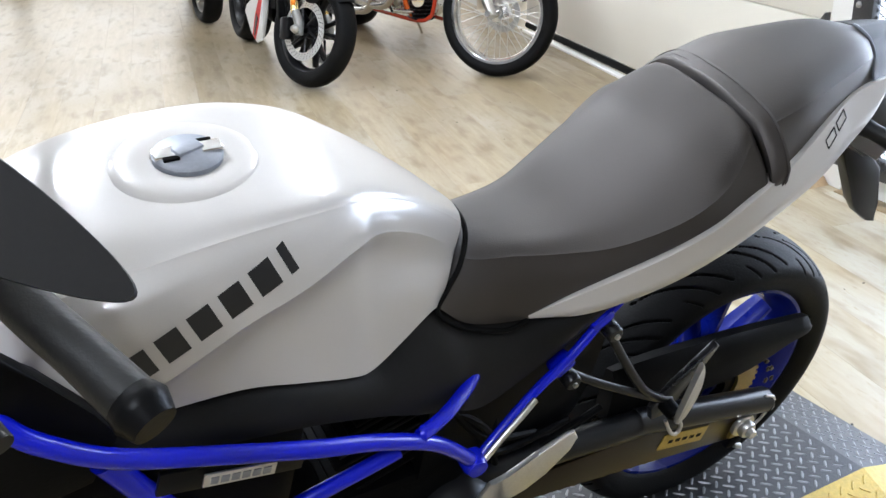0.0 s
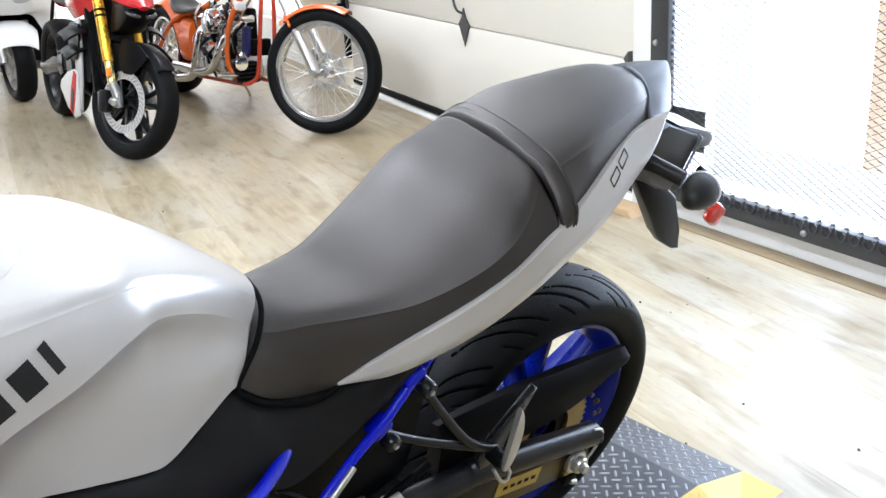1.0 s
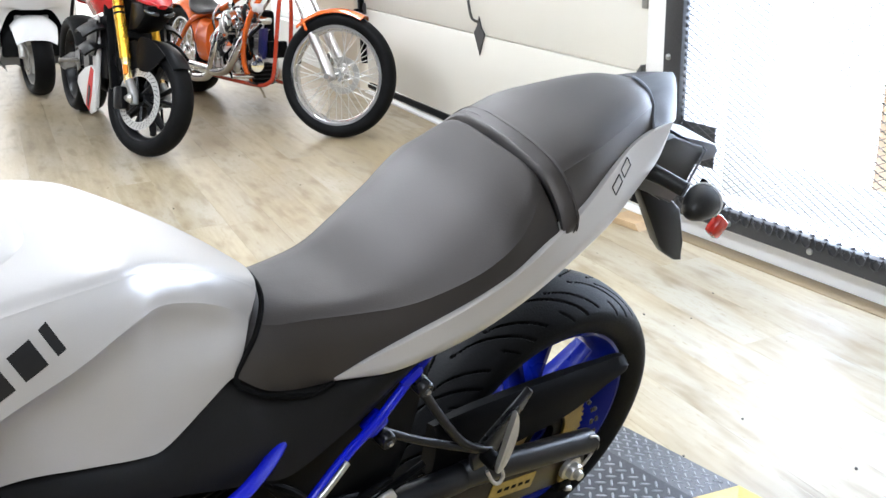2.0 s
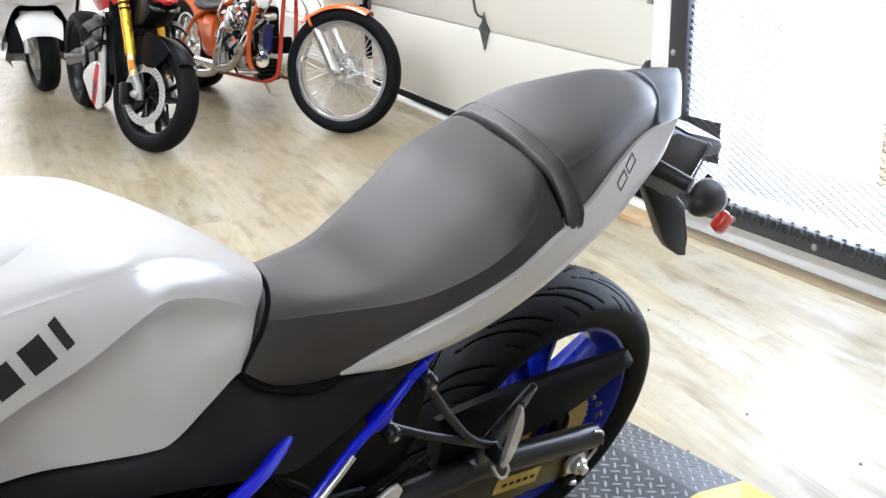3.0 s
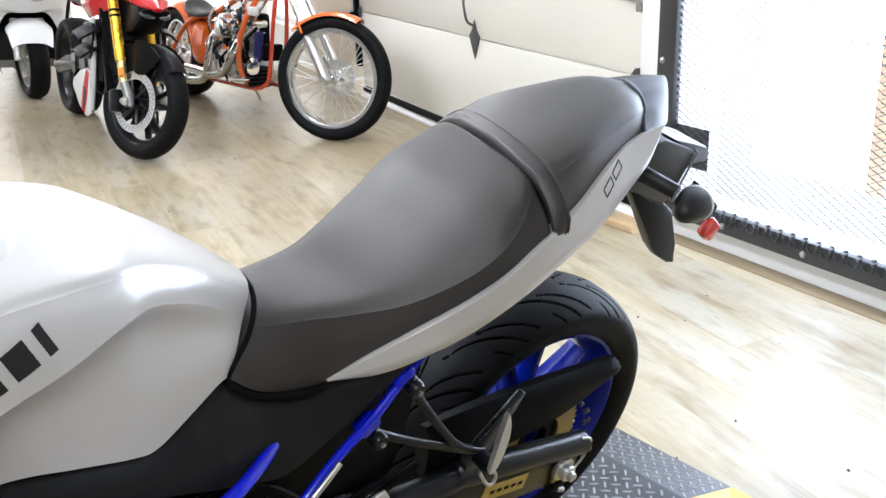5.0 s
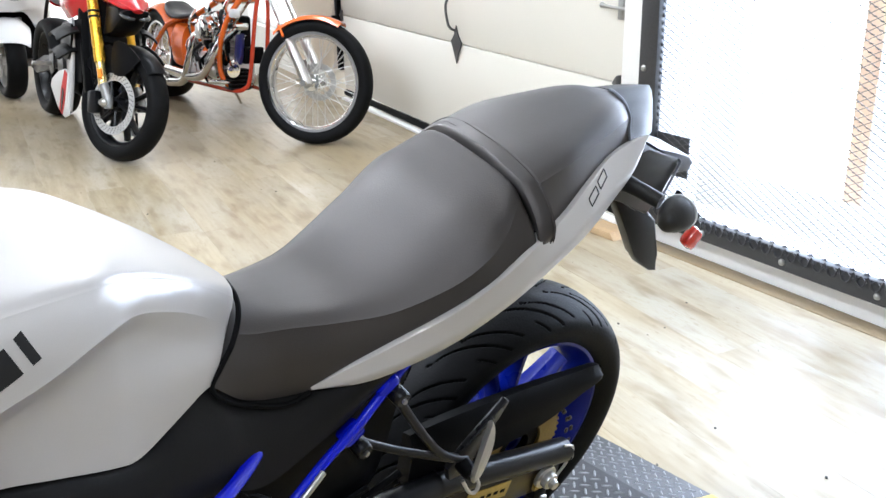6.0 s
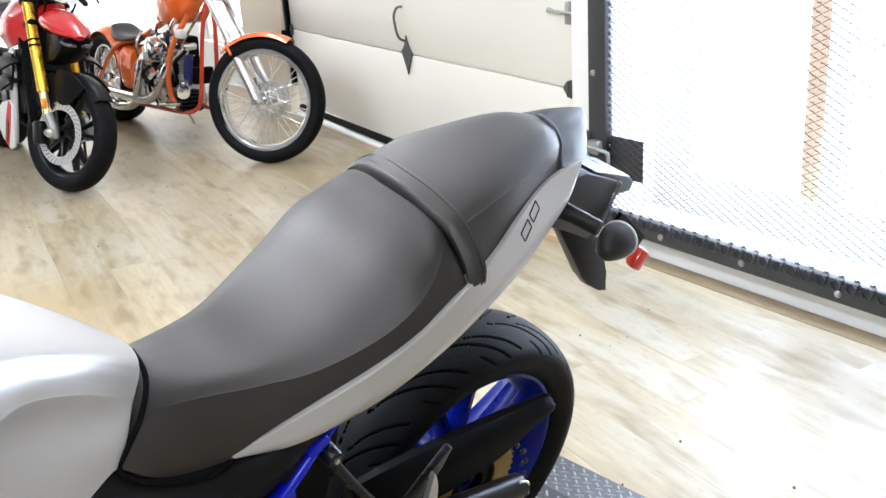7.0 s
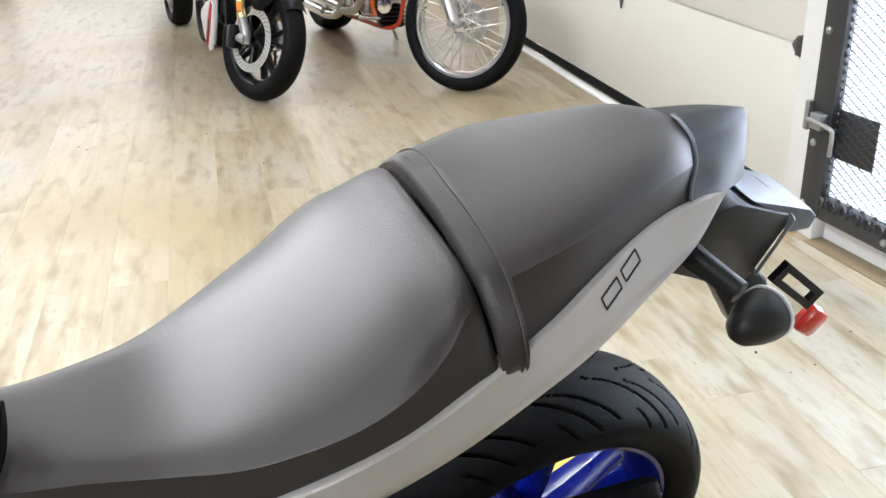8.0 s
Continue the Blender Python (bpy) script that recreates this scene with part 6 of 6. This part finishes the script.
    for s in (-1, 1):
        l = put(lathe([(0, -0.03), (0.5, -0.025), (0.9, -0.01), (1, 0.0), (0, 0.02)], 24), ms @ Matrix.Translation((-1.625, s * 0.046, 0.762)) @ pose(0, 0, 0, 0, 0, -90 - s * 28) @ pose(0, 0, 0, 20, s * 14, 0) @ Matrix.Diagonal((0.040, 1, 0.014, 1)))
        part("headlamp", l, SMOKE, b, "narrow headlamp")
    part("lamp_surround", put(plate([(-1.650, 0.795), (-1.58, 0.80), (-1.42, 0.825), (-1.38, 0.64), (-1.50, 0.665), (-1.60, 0.735)], -0.078, 0.078, 0.028), ms), BLACK, b)
    # tank, shoulders, radiator
    part("fuel_tank", body([
        (-1.33, -1.29, [(0, 0.91), (0.04, 0.905), (0.07, 0.890), (0.100, 0.86), (0.115, 0.82), (0.11, 0.77)]),
        (-1.22, -1.20, [(0, 0.965), (0.07, 0.955), (0.115, 0.925), (0.180, 0.87), (0.195, 0.80), (0.17, 0.72)]),
        (-1.02, -1.02, [(0, 0.975), (0.08, 0.965), (0.14, 0.93), (0.19, 0.86), (0.20, 0.78), (0.16, 0.70)]),
        (-0.82, -0.85, [(0, 0.90), (0.07, 0.895), (0.11, 0.87), (0.13, 0.82), (0.12, 0.77), (0.10, 0.73)]),
        (-0.74, -0.80, [(0, 0.84), (0.05, 0.835), (0.08, 0.82), (0.095, 0.79), (0.09, 0.76), (0.08, 0.73)]),
    ], 5, 4), RED, b, "glossy red fuel tank")
    part("tank_cap", lathe([(0, 0.012), (0.03, 0.011), (0.036, 0.0), (0, 0)], 24, (-1.12, 0, 0.972), (90, 0, 0)), CHROME, b)
    part("instrument_panel", put(box(0.03, 0.16, 0.09, (-0.03, 0, 0.80), 0.012, (0, -30, 0)), m @ A), BLACK, b)
    part("fork_cover", put(box(0.10, 0.18, 0.40, (0.055, 0, 0.53), 0.02), m @ A), BLACK, b, "black cover between the fork tubes")
    part("bar_clamp", put(box(0.06, 0.12, 0.05, (0.02, 0, 0.745), 0.012), m @ A), DARK, b)
    for k, yy in enumerate((-0.12, -0.07, 0.06, 0.11)):
        part("control_cable", put(tube([(0.05, yy * 2.2, 0.82), (-0.05, yy * 1.4, 0.80), (-0.06, yy, 0.68), (0.06, yy * 0.6, 0.56)], 0.006, 6, 5), m @ A), GRAIN, b)
    part("radiator", box(0.05, 0.31, 0.46, (-1.285, 0, 0.56), 0.008, (0, 14, 0)), DARK, b, "black radiator")
    for s in (-1, 1):
        part("radiator_shroud", shell([[(-1.29 + 0.03 * q, s * 0.150, 0.72 - 0.34 * q), (-1.22 + 0.05 * q, s * (0.172 + 0.01 * math.sin(math.pi * q)), 0.71 - 0.33 * q), (-1.12 + 0.06 * q, s * 0.178, 0.69 - 0.30 * q)] for q in np.linspace(0, 1, 9)], 0.004), BLACK, b, "black radiator shroud")
        for z, dx, out in ((0.655, 0.0, 0.105), (0.555, 0.04, 0.095)):
            rows = []
            for q in np.linspace(0, 1, 8):
                sweep = 0.05 * q * q
                yv = s * (0.165 + out * q)
                zz = z - 0.055 * q * q
                rows.append([(-1.30 + dx + sweep, yv, zz), (-1.25 + dx + sweep, yv, zz + 0.022), (-1.15 + dx + sweep, yv, zz + 0.030), (-1.07 + dx + sweep * 0.4, yv, zz + 0.012)])
            part("winglet", shell(rows, 0.012), BLACK, b, "dark grey winglet")
        part("side_plate", plate([(-1.25, 0.69), (-1.06, 0.68), (-1.00, 0.60), (-1.04, 0.49), (-1.16, 0.50), (-1.23, 0.58)], s * 0.182, s * 0.196, 0.005, n=3), BLACK, b)
        part("side_fairing", plate([(-1.235, 0.72), (-1.13, 0.70), (-1.08, 0.56), (-1.085, 0.36), (-1.14, 0.20), (-1.20, 0.36), (-1.235, 0.56)], s * 0.172, s * 0.186, 0.005), GREYPAINT, b, "silver grey side fairing")
        bp = part("belly_fairing", plate([(-1.14, 0.42), (-1.06, 0.43), (-0.92, 0.40), (-0.74, 0.335), (-0.70, 0.29), (-0.86, 0.19), (-1.02, 0.15), (-1.12, 0.18)], s * 0.180, s * 0.193, 0.005), PALEPAINT, b, "pale silver belly fairing with red and black stripes")
        part("stripe", plate([(-1.13, 0.41), (-1.07, 0.425), (-0.97, 0.30), (-0.92, 0.185), (-0.99, 0.165), (-1.06, 0.26)], s * 0.192, s * 0.1955, 0.0), STRIPERED, bp, "red stripe")
        part("stripe", plate([(-1.05, 0.30), (-1.02, 0.32), (-0.975, 0.24), (-0.965, 0.19), (-0.985, 0.185)], s * 0.195, s * 0.1985, 0.0), BLACK, bp, "black stripe")
        part("vent_slot", plate([(-1.20, 0.60), (-1.15, 0.59), (-1.12, 0.50), (-1.16, 0.49)], s * 0.185, s * 0.189, 0.0), BLACK, b)
    eng = part("engine", box(0.46, 0.26, 0.34, (-0.92, 0, 0.44), 0.05, seg=3), DARK, b, "black engine")
    part("clutch_cover", lathe([(0, 0.16), (0.07, 0.157), (0.088, 0.14), (0.09, 0.12), (0, 0.12)], 32, (-0.80, 0, 0.42)), SATIN, eng)
    part("exhaust_pipe", tube([(-1.10, -0.04, 0.34), (-1.14, -0.06, 0.20), (-0.95, -0.08, 0.15), (-0.6, -0.10, 0.17), (-0.35, -0.14, 0.24)], [0.024, 0.024, 0.03, 0.05, 0.05], 14, 5), DARK, b)
    part("seat", body([
        (-0.78, -0.80, [(0, 0.845), (0.06, 0.84), (0.10, 0.82), (0.11, 0.78), (0.10, 0.75)]),
        (-0.55, -0.55, [(0, 0.83), (0.09, 0.828), (0.14, 0.81), (0.14, 0.77), (0.12, 0.75)]),
        (-0.32, -0.30, [(0, 0.865), (0.09, 0.86), (0.13, 0.84), (0.13, 0.80), (0.11, 0.78)]),
        (-0.26, -0.24, [(0, 0.91), (0.08, 0.905), (0.11, 0.88), (0.11, 0.84), (0.09, 0.81)]),
        (0.0, 0.0, [(0, 0.945), (0.06, 0.94), (0.08, 0.92), (0.08, 0.90), (0.07, 0.88)]),
    ], 4, 4), LEATHER, b, "black seat")
    part("tail", body([
        (-0.45, -0.45, [(0, 0.79), (0.10, 0.785), (0.13, 0.76), (0.10, 0.73), (0, 0.72)]),
        (-0.15, -0.15, [(0, 0.89), (0.09, 0.885), (0.11, 0.85), (0.08, 0.81), (0, 0.80)]),
        (0.10, 0.10, [(0, 0.955), (0.06, 0.95), (0.07, 0.92), (0.05, 0.89), (0, 0.88)]),
        (0.20, 0.20, [(0, 0.965), (0.03, 0.96), (0.035, 0.945), (0.03, 0.93), (0, 0.925)]),
    ], 4, 4), RED, b, "red tail")
    cast_wheel("rear_wheel", b, (0, 0, 0.315), 0.315, 0.19, 0.222, SATIN, 5, "black cast rear wheel")
    for s in (-1, 1):
        part("swingarm", plate([(-0.62, 0.46), (-0.62, 0.38), (-0.05, 0.28), (0.05, 0.29), (0.05, 0.34), (-0.3, 0.42)], s * 0.115, s * 0.14, 0.008), SATIN, b)
        part("foot_peg", tube([(-0.55, s * 0.14, 0.40), (-0.55, s * 0.26, 0.40)], 0.012, 10, 1), STEEL, b)
        part("peg_plate", plate([(-0.60, 0.46), (-0.50, 0.48), (-0.46, 0.38), (-0.52, 0.33), (-0.60, 0.36)], s * 0.142, s * 0.150, 0.003), SATIN, b)
    part("side_stand", tube([(-0.72, -0.12, 0.24), (-0.68, -0.21, 0.12), (-0.66, -0.263, 0.046)], 0.011, 8, 3), STEEL, b)
    part("plate_hanger", tube([(0.05, 0, 0.86), (0.22, 0, 0.72), (0.30, 0, 0.60)], 0.012, 8, 4), BLACK, b)
    return b


red_bike()


def scooter():
    b = thing("scooter", Matrix.Translation((-8.52, 0.40, 0)) @ pose(0, 0, 0, 0, 0, 181) @ pose(0, 0, 0, 4, 0, 0),
              "white maxi scooter with black screen and twin headlamps", "scooter")
    ax = -1.50
    fw = cast_wheel("front_wheel", b, (ax, 0, 0.275), 0.275, 0.14, 0.19, ALLOY, 5, "alloy front wheel", twin=False)
    fw.rotation_euler = (0, 0, radians(9))
    drilled_disc(fw, 0.07, 0.12, 0.085)
    cast_wheel("rear_wheel", b, (0, 0, 0.275), 0.275, 0.15, 0.18, ALLOY, 5, "alloy rear wheel", twin=False)
    fender = []
    for a in np.linspace(radians(15), radians(150), 20):
        up = max(0, math.sin(a))
        fender.append([(ax + (0.300 + 0.02 * up) * math.cos(a), q * (0.11 + 0.045 * up), 0.275 + (0.300 - 0.07 * abs(q) ** 3) * math.sin(a)) for q in np.linspace(-1, 1, 11)])
    part("front_fender", shell(fender, 0.004), WHITEPAINT, b, "white front fender")
    for s in (-1, 1):
        part("fork_leg", tube([(ax, s * 0.09, 0.275), (ax + 0.10, s * 0.09, 0.56)], 0.026, 14, 1), ALLOY, b)
    nose = part("nose", body([
        (ax - 0.16, ax - 0.06, [(0, 0.76), (0.06, 0.755), (0.12, 0.73), (0.14, 0.69), (0.11, 0.64), (0.04, 0.615)]),
        (ax - 0.08, ax + 0.02, [(0, 0.87), (0.12, 0.86), (0.22, 0.81), (0.255, 0.73), (0.235, 0.63), (0.15, 0.59)]),
        (ax + 0.04, ax + 0.12, [(0, 1.00), (0.15, 0.985), (0.27, 0.90), (0.31, 0.76), (0.30, 0.55), (0.25, 0.36)]),
        (ax + 0.20, ax + 0.22, [(0, 1.04), (0.15, 1.02), (0.28, 0.93), (0.325, 0.76), (0.32, 0.50), (0.26, 0.26)]),
        (ax + 0.36, ax + 0.34, [(0, 1.00), (0.13, 0.98), (0.25, 0.90), (0.30, 0.72), (0.30, 0.45), (0.25, 0.22)]),
    ], 5, 5), WHITEPAINT, b, "white front fairing")
    front = bmesh.new()
    front.from_mesh(nose.data)
    face = bvh(front)
    front.free()

    def on_nose(cy, cz, ry, rz, tilt, lift, n=7, seg=28):
        rows = []
        for q in np.linspace(0.02, 1, n):
            row = []
            for a in np.linspace(0, 2 * math.pi, seg):
                u, v = ry * q * math.cos(a) * (1 + 0.25 * math.cos(a)), rz * q * math.sin(a)
                yv, z = cy + u * math.cos(tilt) - v * math.sin(tilt), cz + u * math.sin(tilt) + v * math.cos(tilt)
                hit = face.ray_cast(Vector((ax - 1, yv, z)), Vector((1, 0, 0)))[0]
                row.append(((hit.x if hit else ax) - lift * (1 - q ** 4) - 0.003, yv, z))
            rows.append(row)
        return shell(rows)

    for s in (-1, 1):
        hl = part("headlamp", on_nose(s * 0.112, 0.775, 0.088, 0.062, s * 0.62, 0.012), HEADGLASS, b, "swept clear headlamp")
        part("lamp_bowl", on_nose(s * 0.085, 0.765, 0.034, 0.034, 0, 0.02), CHROME, hl)
        part("lamp_bowl", on_nose(s * 0.150, 0.800, 0.028, 0.028, 0, 0.02), CHROME, hl)
        part("vent", put(box(0.05, 0.10, 0.012, (0, 0, 0), 0.004), Matrix.Translation((ax - 0.03, s * 0.20, 0.90)) @ pose(0, 0, 0, 0, -35, s * 30)), BLACK, b)
        part("mirror", put(lathe([(0, -0.02), (0.05, -0.014), (0.06, 0), (0, 0.01)], 24), Matrix.Translation((ax + 0.12, s * 0.40, 1.16)) @ pose(0, 0, 0, 0, 0, 90) @ Matrix.Diagonal((1.3, 1, 0.8, 1))), WHITEPAINT, b)
        part("mirror_stem", tube([(ax + 0.10, s * 0.22, 1.0), (ax + 0.10, s * 0.34, 1.10), (ax + 0.12, s * 0.39, 1.15)], 0.009, 8, 4), BLACK, b)
        part("indicator", put(box(0.05, 0.05, 0.035, (ax + 0.07, s * 0.275, 0.44), 0.012), Matrix()), CLEARLENS, b)
        part("lower_panel", shell([[(ax + 0.13 + 1.0 * q, s * (0.22 + 0.05 * math.sin(math.pi * min(1, 3 * q))), 0.34), (ax + 0.13 + 1.0 * q, s * (0.25 + 0.04 * math.sin(math.pi * min(1, 3 * q))), 0.22), (ax + 0.16 + 1.0 * q, s * 0.20, 0.15)] for q in np.linspace(0, 1, 8)], 0.004), WHITEPAINT, b)
    part("inner_shield", box(0.06, 0.44, 0.42, (ax + 0.24, 0, 0.46), 0.02, (0, 12, 0)), BLACK, b, "black inner wheel arch")
    part("screen", shell([[(ax - 0.085 + 0.405 * q - 0.06 * yy * yy * 10, yy * (1 - 0.15 * q), 0.865 + 0.545 * q) for yy in np.linspace(-0.23, 0.23, 9)] for q in np.linspace(0, 1, 8)], 0.004), SMOKE, b, "dark smoked windscreen")
    part("floor_tunnel", body([
        (ax + 0.34, ax + 0.34, [(0, 0.62), (0.12, 0.60), (0.22, 0.45), (0.26, 0.30), (0.22, 0.18)]),
        (-0.85, -0.85, [(0, 0.50), (0.12, 0.49), (0.22, 0.40), (0.27, 0.30), (0.22, 0.18)]),
        (-0.60, -0.60, [(0, 0.66), (0.14, 0.64), (0.22, 0.50), (0.27, 0.34), (0.22, 0.20)]),
    ], 4, 4), GREYPAINT, b)
    part("seat", body([
        (-0.66, -0.68, [(0, 0.74), (0.08, 0.735), (0.13, 0.71), (0.14, 0.67), (0.13, 0.64)]),
        (-0.40, -0.40, [(0, 0.76), (0.12, 0.755), (0.18, 0.73), (0.19, 0.69), (0.17, 0.65)]),
        (-0.12, -0.12, [(0, 0.84), (0.12, 0.835), (0.17, 0.81), (0.18, 0.77), (0.16, 0.73)]),
        (0.22, 0.22, [(0, 0.88), (0.08, 0.875), (0.12, 0.85), (0.12, 0.82), (0.11, 0.79)]),
    ], 4, 4), LEATHER, b, "black scooter seat")
    part("tail", body([
        (-0.62, -0.60, [(0, 0.68), (0.13, 0.66), (0.19, 0.60), (0.22, 0.50), (0.20, 0.36)]),
        (-0.20, -0.20, [(0, 0.74), (0.16, 0.72), (0.21, 0.66), (0.22, 0.56), (0.18, 0.46)]),
        (0.25, 0.22, [(0, 0.82), (0.10, 0.80), (0.14, 0.74), (0.13, 0.66), (0.10, 0.60)]),
        (0.36, 0.33, [(0, 0.80), (0.05, 0.79), (0.07, 0.75), (0.06, 0.70), (0.04, 0.67)]),
    ], 4, 4), WHITEPAINT, b, "white tail fairing")
    part("handlebar", tube([(ax + 0.30, -0.33, 1.06), (ax + 0.22, -0.15, 1.06), (ax + 0.2, 0, 1.04), (ax + 0.22, 0.15, 1.06), (ax + 0.30, 0.33, 1.06)], 0.016, 12, 5), BLACK, b)
    part("engine", box(0.5, 0.2, 0.2, (-0.3, 0, 0.30), 0.04), DARK, b)
    part("side_stand", tube([(-0.80, -0.17, 0.20), (-0.76, -0.26, 0.06), (-0.75, -0.30, 0.031)], 0.011, 8, 3), SATIN, b)
    return b


scooter()

# ---- small things ----
CARDWOOD = material("brown_timber", (0.42, 0.29, 0.16), 0.6, 0, 0.2, 8, 80, 0.1, stretch=(1, 6, 6))
wedge = plate([(-0.085, 0), (0.085, 0), (0.06, 0.028), (-0.075, 0.028)], -0.05, 0.05, 0.003)
stop = part("door_wedge", wedge, CARDWOOD, None, "brown timber wedge on the floor by the post")
stop.matrix_world = pose(-2.42, 2.375, 0.002, 0, 0, 8)
tagged(stop, category="wedge")

# crumbs of dirt on the floor near the gate
DIRT = material("dark_dirt", (0.03, 0.028, 0.025), 0.8, 0, 0.2, 40, 200, 0.1)
specks = bmesh.new()
rnd = random.Random(11)
for k in range(46):
    sx, sy = rnd.uniform(-2.6, -0.6), rnd.uniform(1.3, 2.35)
    if k > 22:
        sx, sy = rnd.uniform(-4.6, -2.0), rnd.uniform(-0.4, 2.2)
    r = rnd.uniform(0.0016, 0.0042)
    bmesh.ops.create_icosphere(specks, subdivisions=1, radius=r, matrix=pose(sx, sy, 0.002 + r * 0.3, 0, 0, rnd.uniform(0, 360)) @ Matrix.Diagonal((1.6, 1, 0.5, 1)))
crumbs = part("floor_dirt", specks, DIRT, None, "scattered dark crumbs of dirt on the floor")
tagged(crumbs, category="dirt", kind="stuff")

# ---- floor ----


def plank_material():
    """Limed oak vinyl: streaks along each plank, broad warm and pale patches, worn gloss."""
    m = bpy.data.materials.new("oak_vinyl_planks")
    m.use_nodes = True
    n, link = m.node_tree.nodes, m.node_tree.links.new
    b = n["Principled BSDF"]
    geo, info = n.new("ShaderNodeNewGeometry"), n.new("ShaderNodeObjectInfo")

    def noise_at(scale, stretch, detail, shift=True, rough=0.6):
        mul = n.new("ShaderNodeVectorMath")
        mul.operation = "MULTIPLY"
        mul.inputs[1].default_value = stretch
        link(geo.outputs["Position"], mul.inputs[0])
        t = n.new("ShaderNodeTexNoise")
        t.inputs["Scale"].default_value, t.inputs["Detail"].default_value, t.inputs["Roughness"].default_value = scale, detail, rough
        if shift:
            off = n.new("ShaderNodeVectorMath")
            off.operation = "MULTIPLY_ADD"
            off.inputs[1].default_value = (37, 19, 11)
            link(info.outputs["Random"], off.inputs[0])
            link(mul.outputs[0], off.inputs[2])
            link(off.outputs[0], t.inputs[0])
        else:
            link(mul.outputs[0], t.inputs[0])
        return t.outputs[0]

    def mixed(factor, lo, hi, a, c):
        r = n.new("ShaderNodeMapRange")
        r.interpolation_type = "SMOOTHSTEP"
        r.inputs[1].default_value, r.inputs[2].default_value = lo, hi
        link(factor, r.inputs[0])
        x = n.new("ShaderNodeMix")
        x.data_type = "RGBA"
        link(r.outputs[0], x.inputs[0])
        for k, v in ((6, a), (7, c)):
            if isinstance(v, tuple):
                x.inputs[k].default_value = (*v, 1)
            else:
                link(v, x.inputs[k])
        return x.outputs[2]

    streak = noise_at(3.2, (1.0, 12, 1), 4)
    grain = noise_at(9.0, (1.6, 45, 1), 3)
    patch = noise_at(1.7, (0.8, 2.6, 1), 1)
    stain = noise_at(0.75, (1, 1, 1), 1, False)
    mottle = noise_at(4.6, (1.0, 3.4, 1), 2, rough=0.50)
    fleck = noise_at(26.0, (1.0, 3.0, 1), 2)
    pale = mixed(streak, 0.28, 0.74, (0.285, 0.228, 0.138), (0.370, 0.312, 0.215))
    worn = mixed(patch, 0.38, 0.74, pale, (0.365, 0.330, 0.262))
    warm = mixed(stain, 0.44, 0.74, worn, (0.275, 0.210, 0.112))
    knots = mixed(mottle, 0.46, 0.78, warm, (0.200, 0.150, 0.080))
    specks = mixed(fleck, 0.56, 0.84, knots, (0.235, 0.180, 0.104))
    fine = mixed(grain, 0.26, 0.48, (0.30, 0.240, 0.150), specks)
    tint = n.new("ShaderNodeMapRange")
    tint.inputs[3].default_value, tint.inputs[4].default_value = 0.93, 1.06
    link(info.outputs["Random"], tint.inputs[0])
    sc = n.new("ShaderNodeVectorMath")
    sc.operation = "SCALE"
    link(fine, sc.inputs[0])
    link(tint.outputs[0], sc.inputs["Scale"])
    link(sc.outputs[0], b.inputs["Base Color"])
    rg = n.new("ShaderNodeMapRange")
    rg.inputs[3].default_value, rg.inputs[4].default_value = 0.30, 0.38
    link(patch, rg.inputs[0])
    link(rg.outputs[0], b.inputs["Roughness"])
    bump = n.new("ShaderNodeBump")
    bump.inputs["Strength"].default_value, bump.inputs["Distance"].default_value = 0.08, 0.002
    link(grain, bump.inputs["Height"])
    link(bump.outputs[0], b.inputs["Normal"])
    return m


FLOOR = plank_material()
SUBFLOOR = material("floor_joint", (0.30, 0.25, 0.18), 0.8, 0, 0.1, 6, 100, 0.05)
ground = part("floor", box(14.2, 9.4, 0.10, (-2.8, -1.55, -0.056)), SUBFLOOR, None, "pale oak vinyl plank floor with fine grain")
tagged(ground, kind="structure", category="floor")
PW, PL = 0.178, 1.22


def plank_mesh(length):
    return box(length - 0.0002, PW - 0.0002, 0.008, (0, 0, -0.002), 0.0004, seg=1)


full = part("plank", plank_mesh(PL), FLOOR, ground, smooth=False)
rest = bmesh.new()
count, used = 0, False
rng = random.Random(4)
y = -6.0
while y < 2.62:
    x = -9.55 - rng.random() * PL
    while x < 4.0:
        cx, cy = x + PL / 2, y + PW / 2
        if -6.2 < cx < 0.3 and -0.6 < cy < 2.5 and count < 300:
            ob = full if not used else new("plank", full.data)
            used = True
            ob.parent = ground
            ob.location = (cx, cy, 0)
            count += 1
        else:
            a, b = max(x, -9.5), min(x + PL, 4.0)
            if b - a > 0.02:
                bmesh.ops.create_cube(rest, size=1, matrix=pose((a + b) / 2, cy, -0.002) @ Matrix.Diagonal((b - a - 0.0006, PW - 0.0006, 0.008, 1)))
        x += PL
    y += PW
tagged(part("planks", rest, FLOOR, ground, smooth=False), kind="stuff")
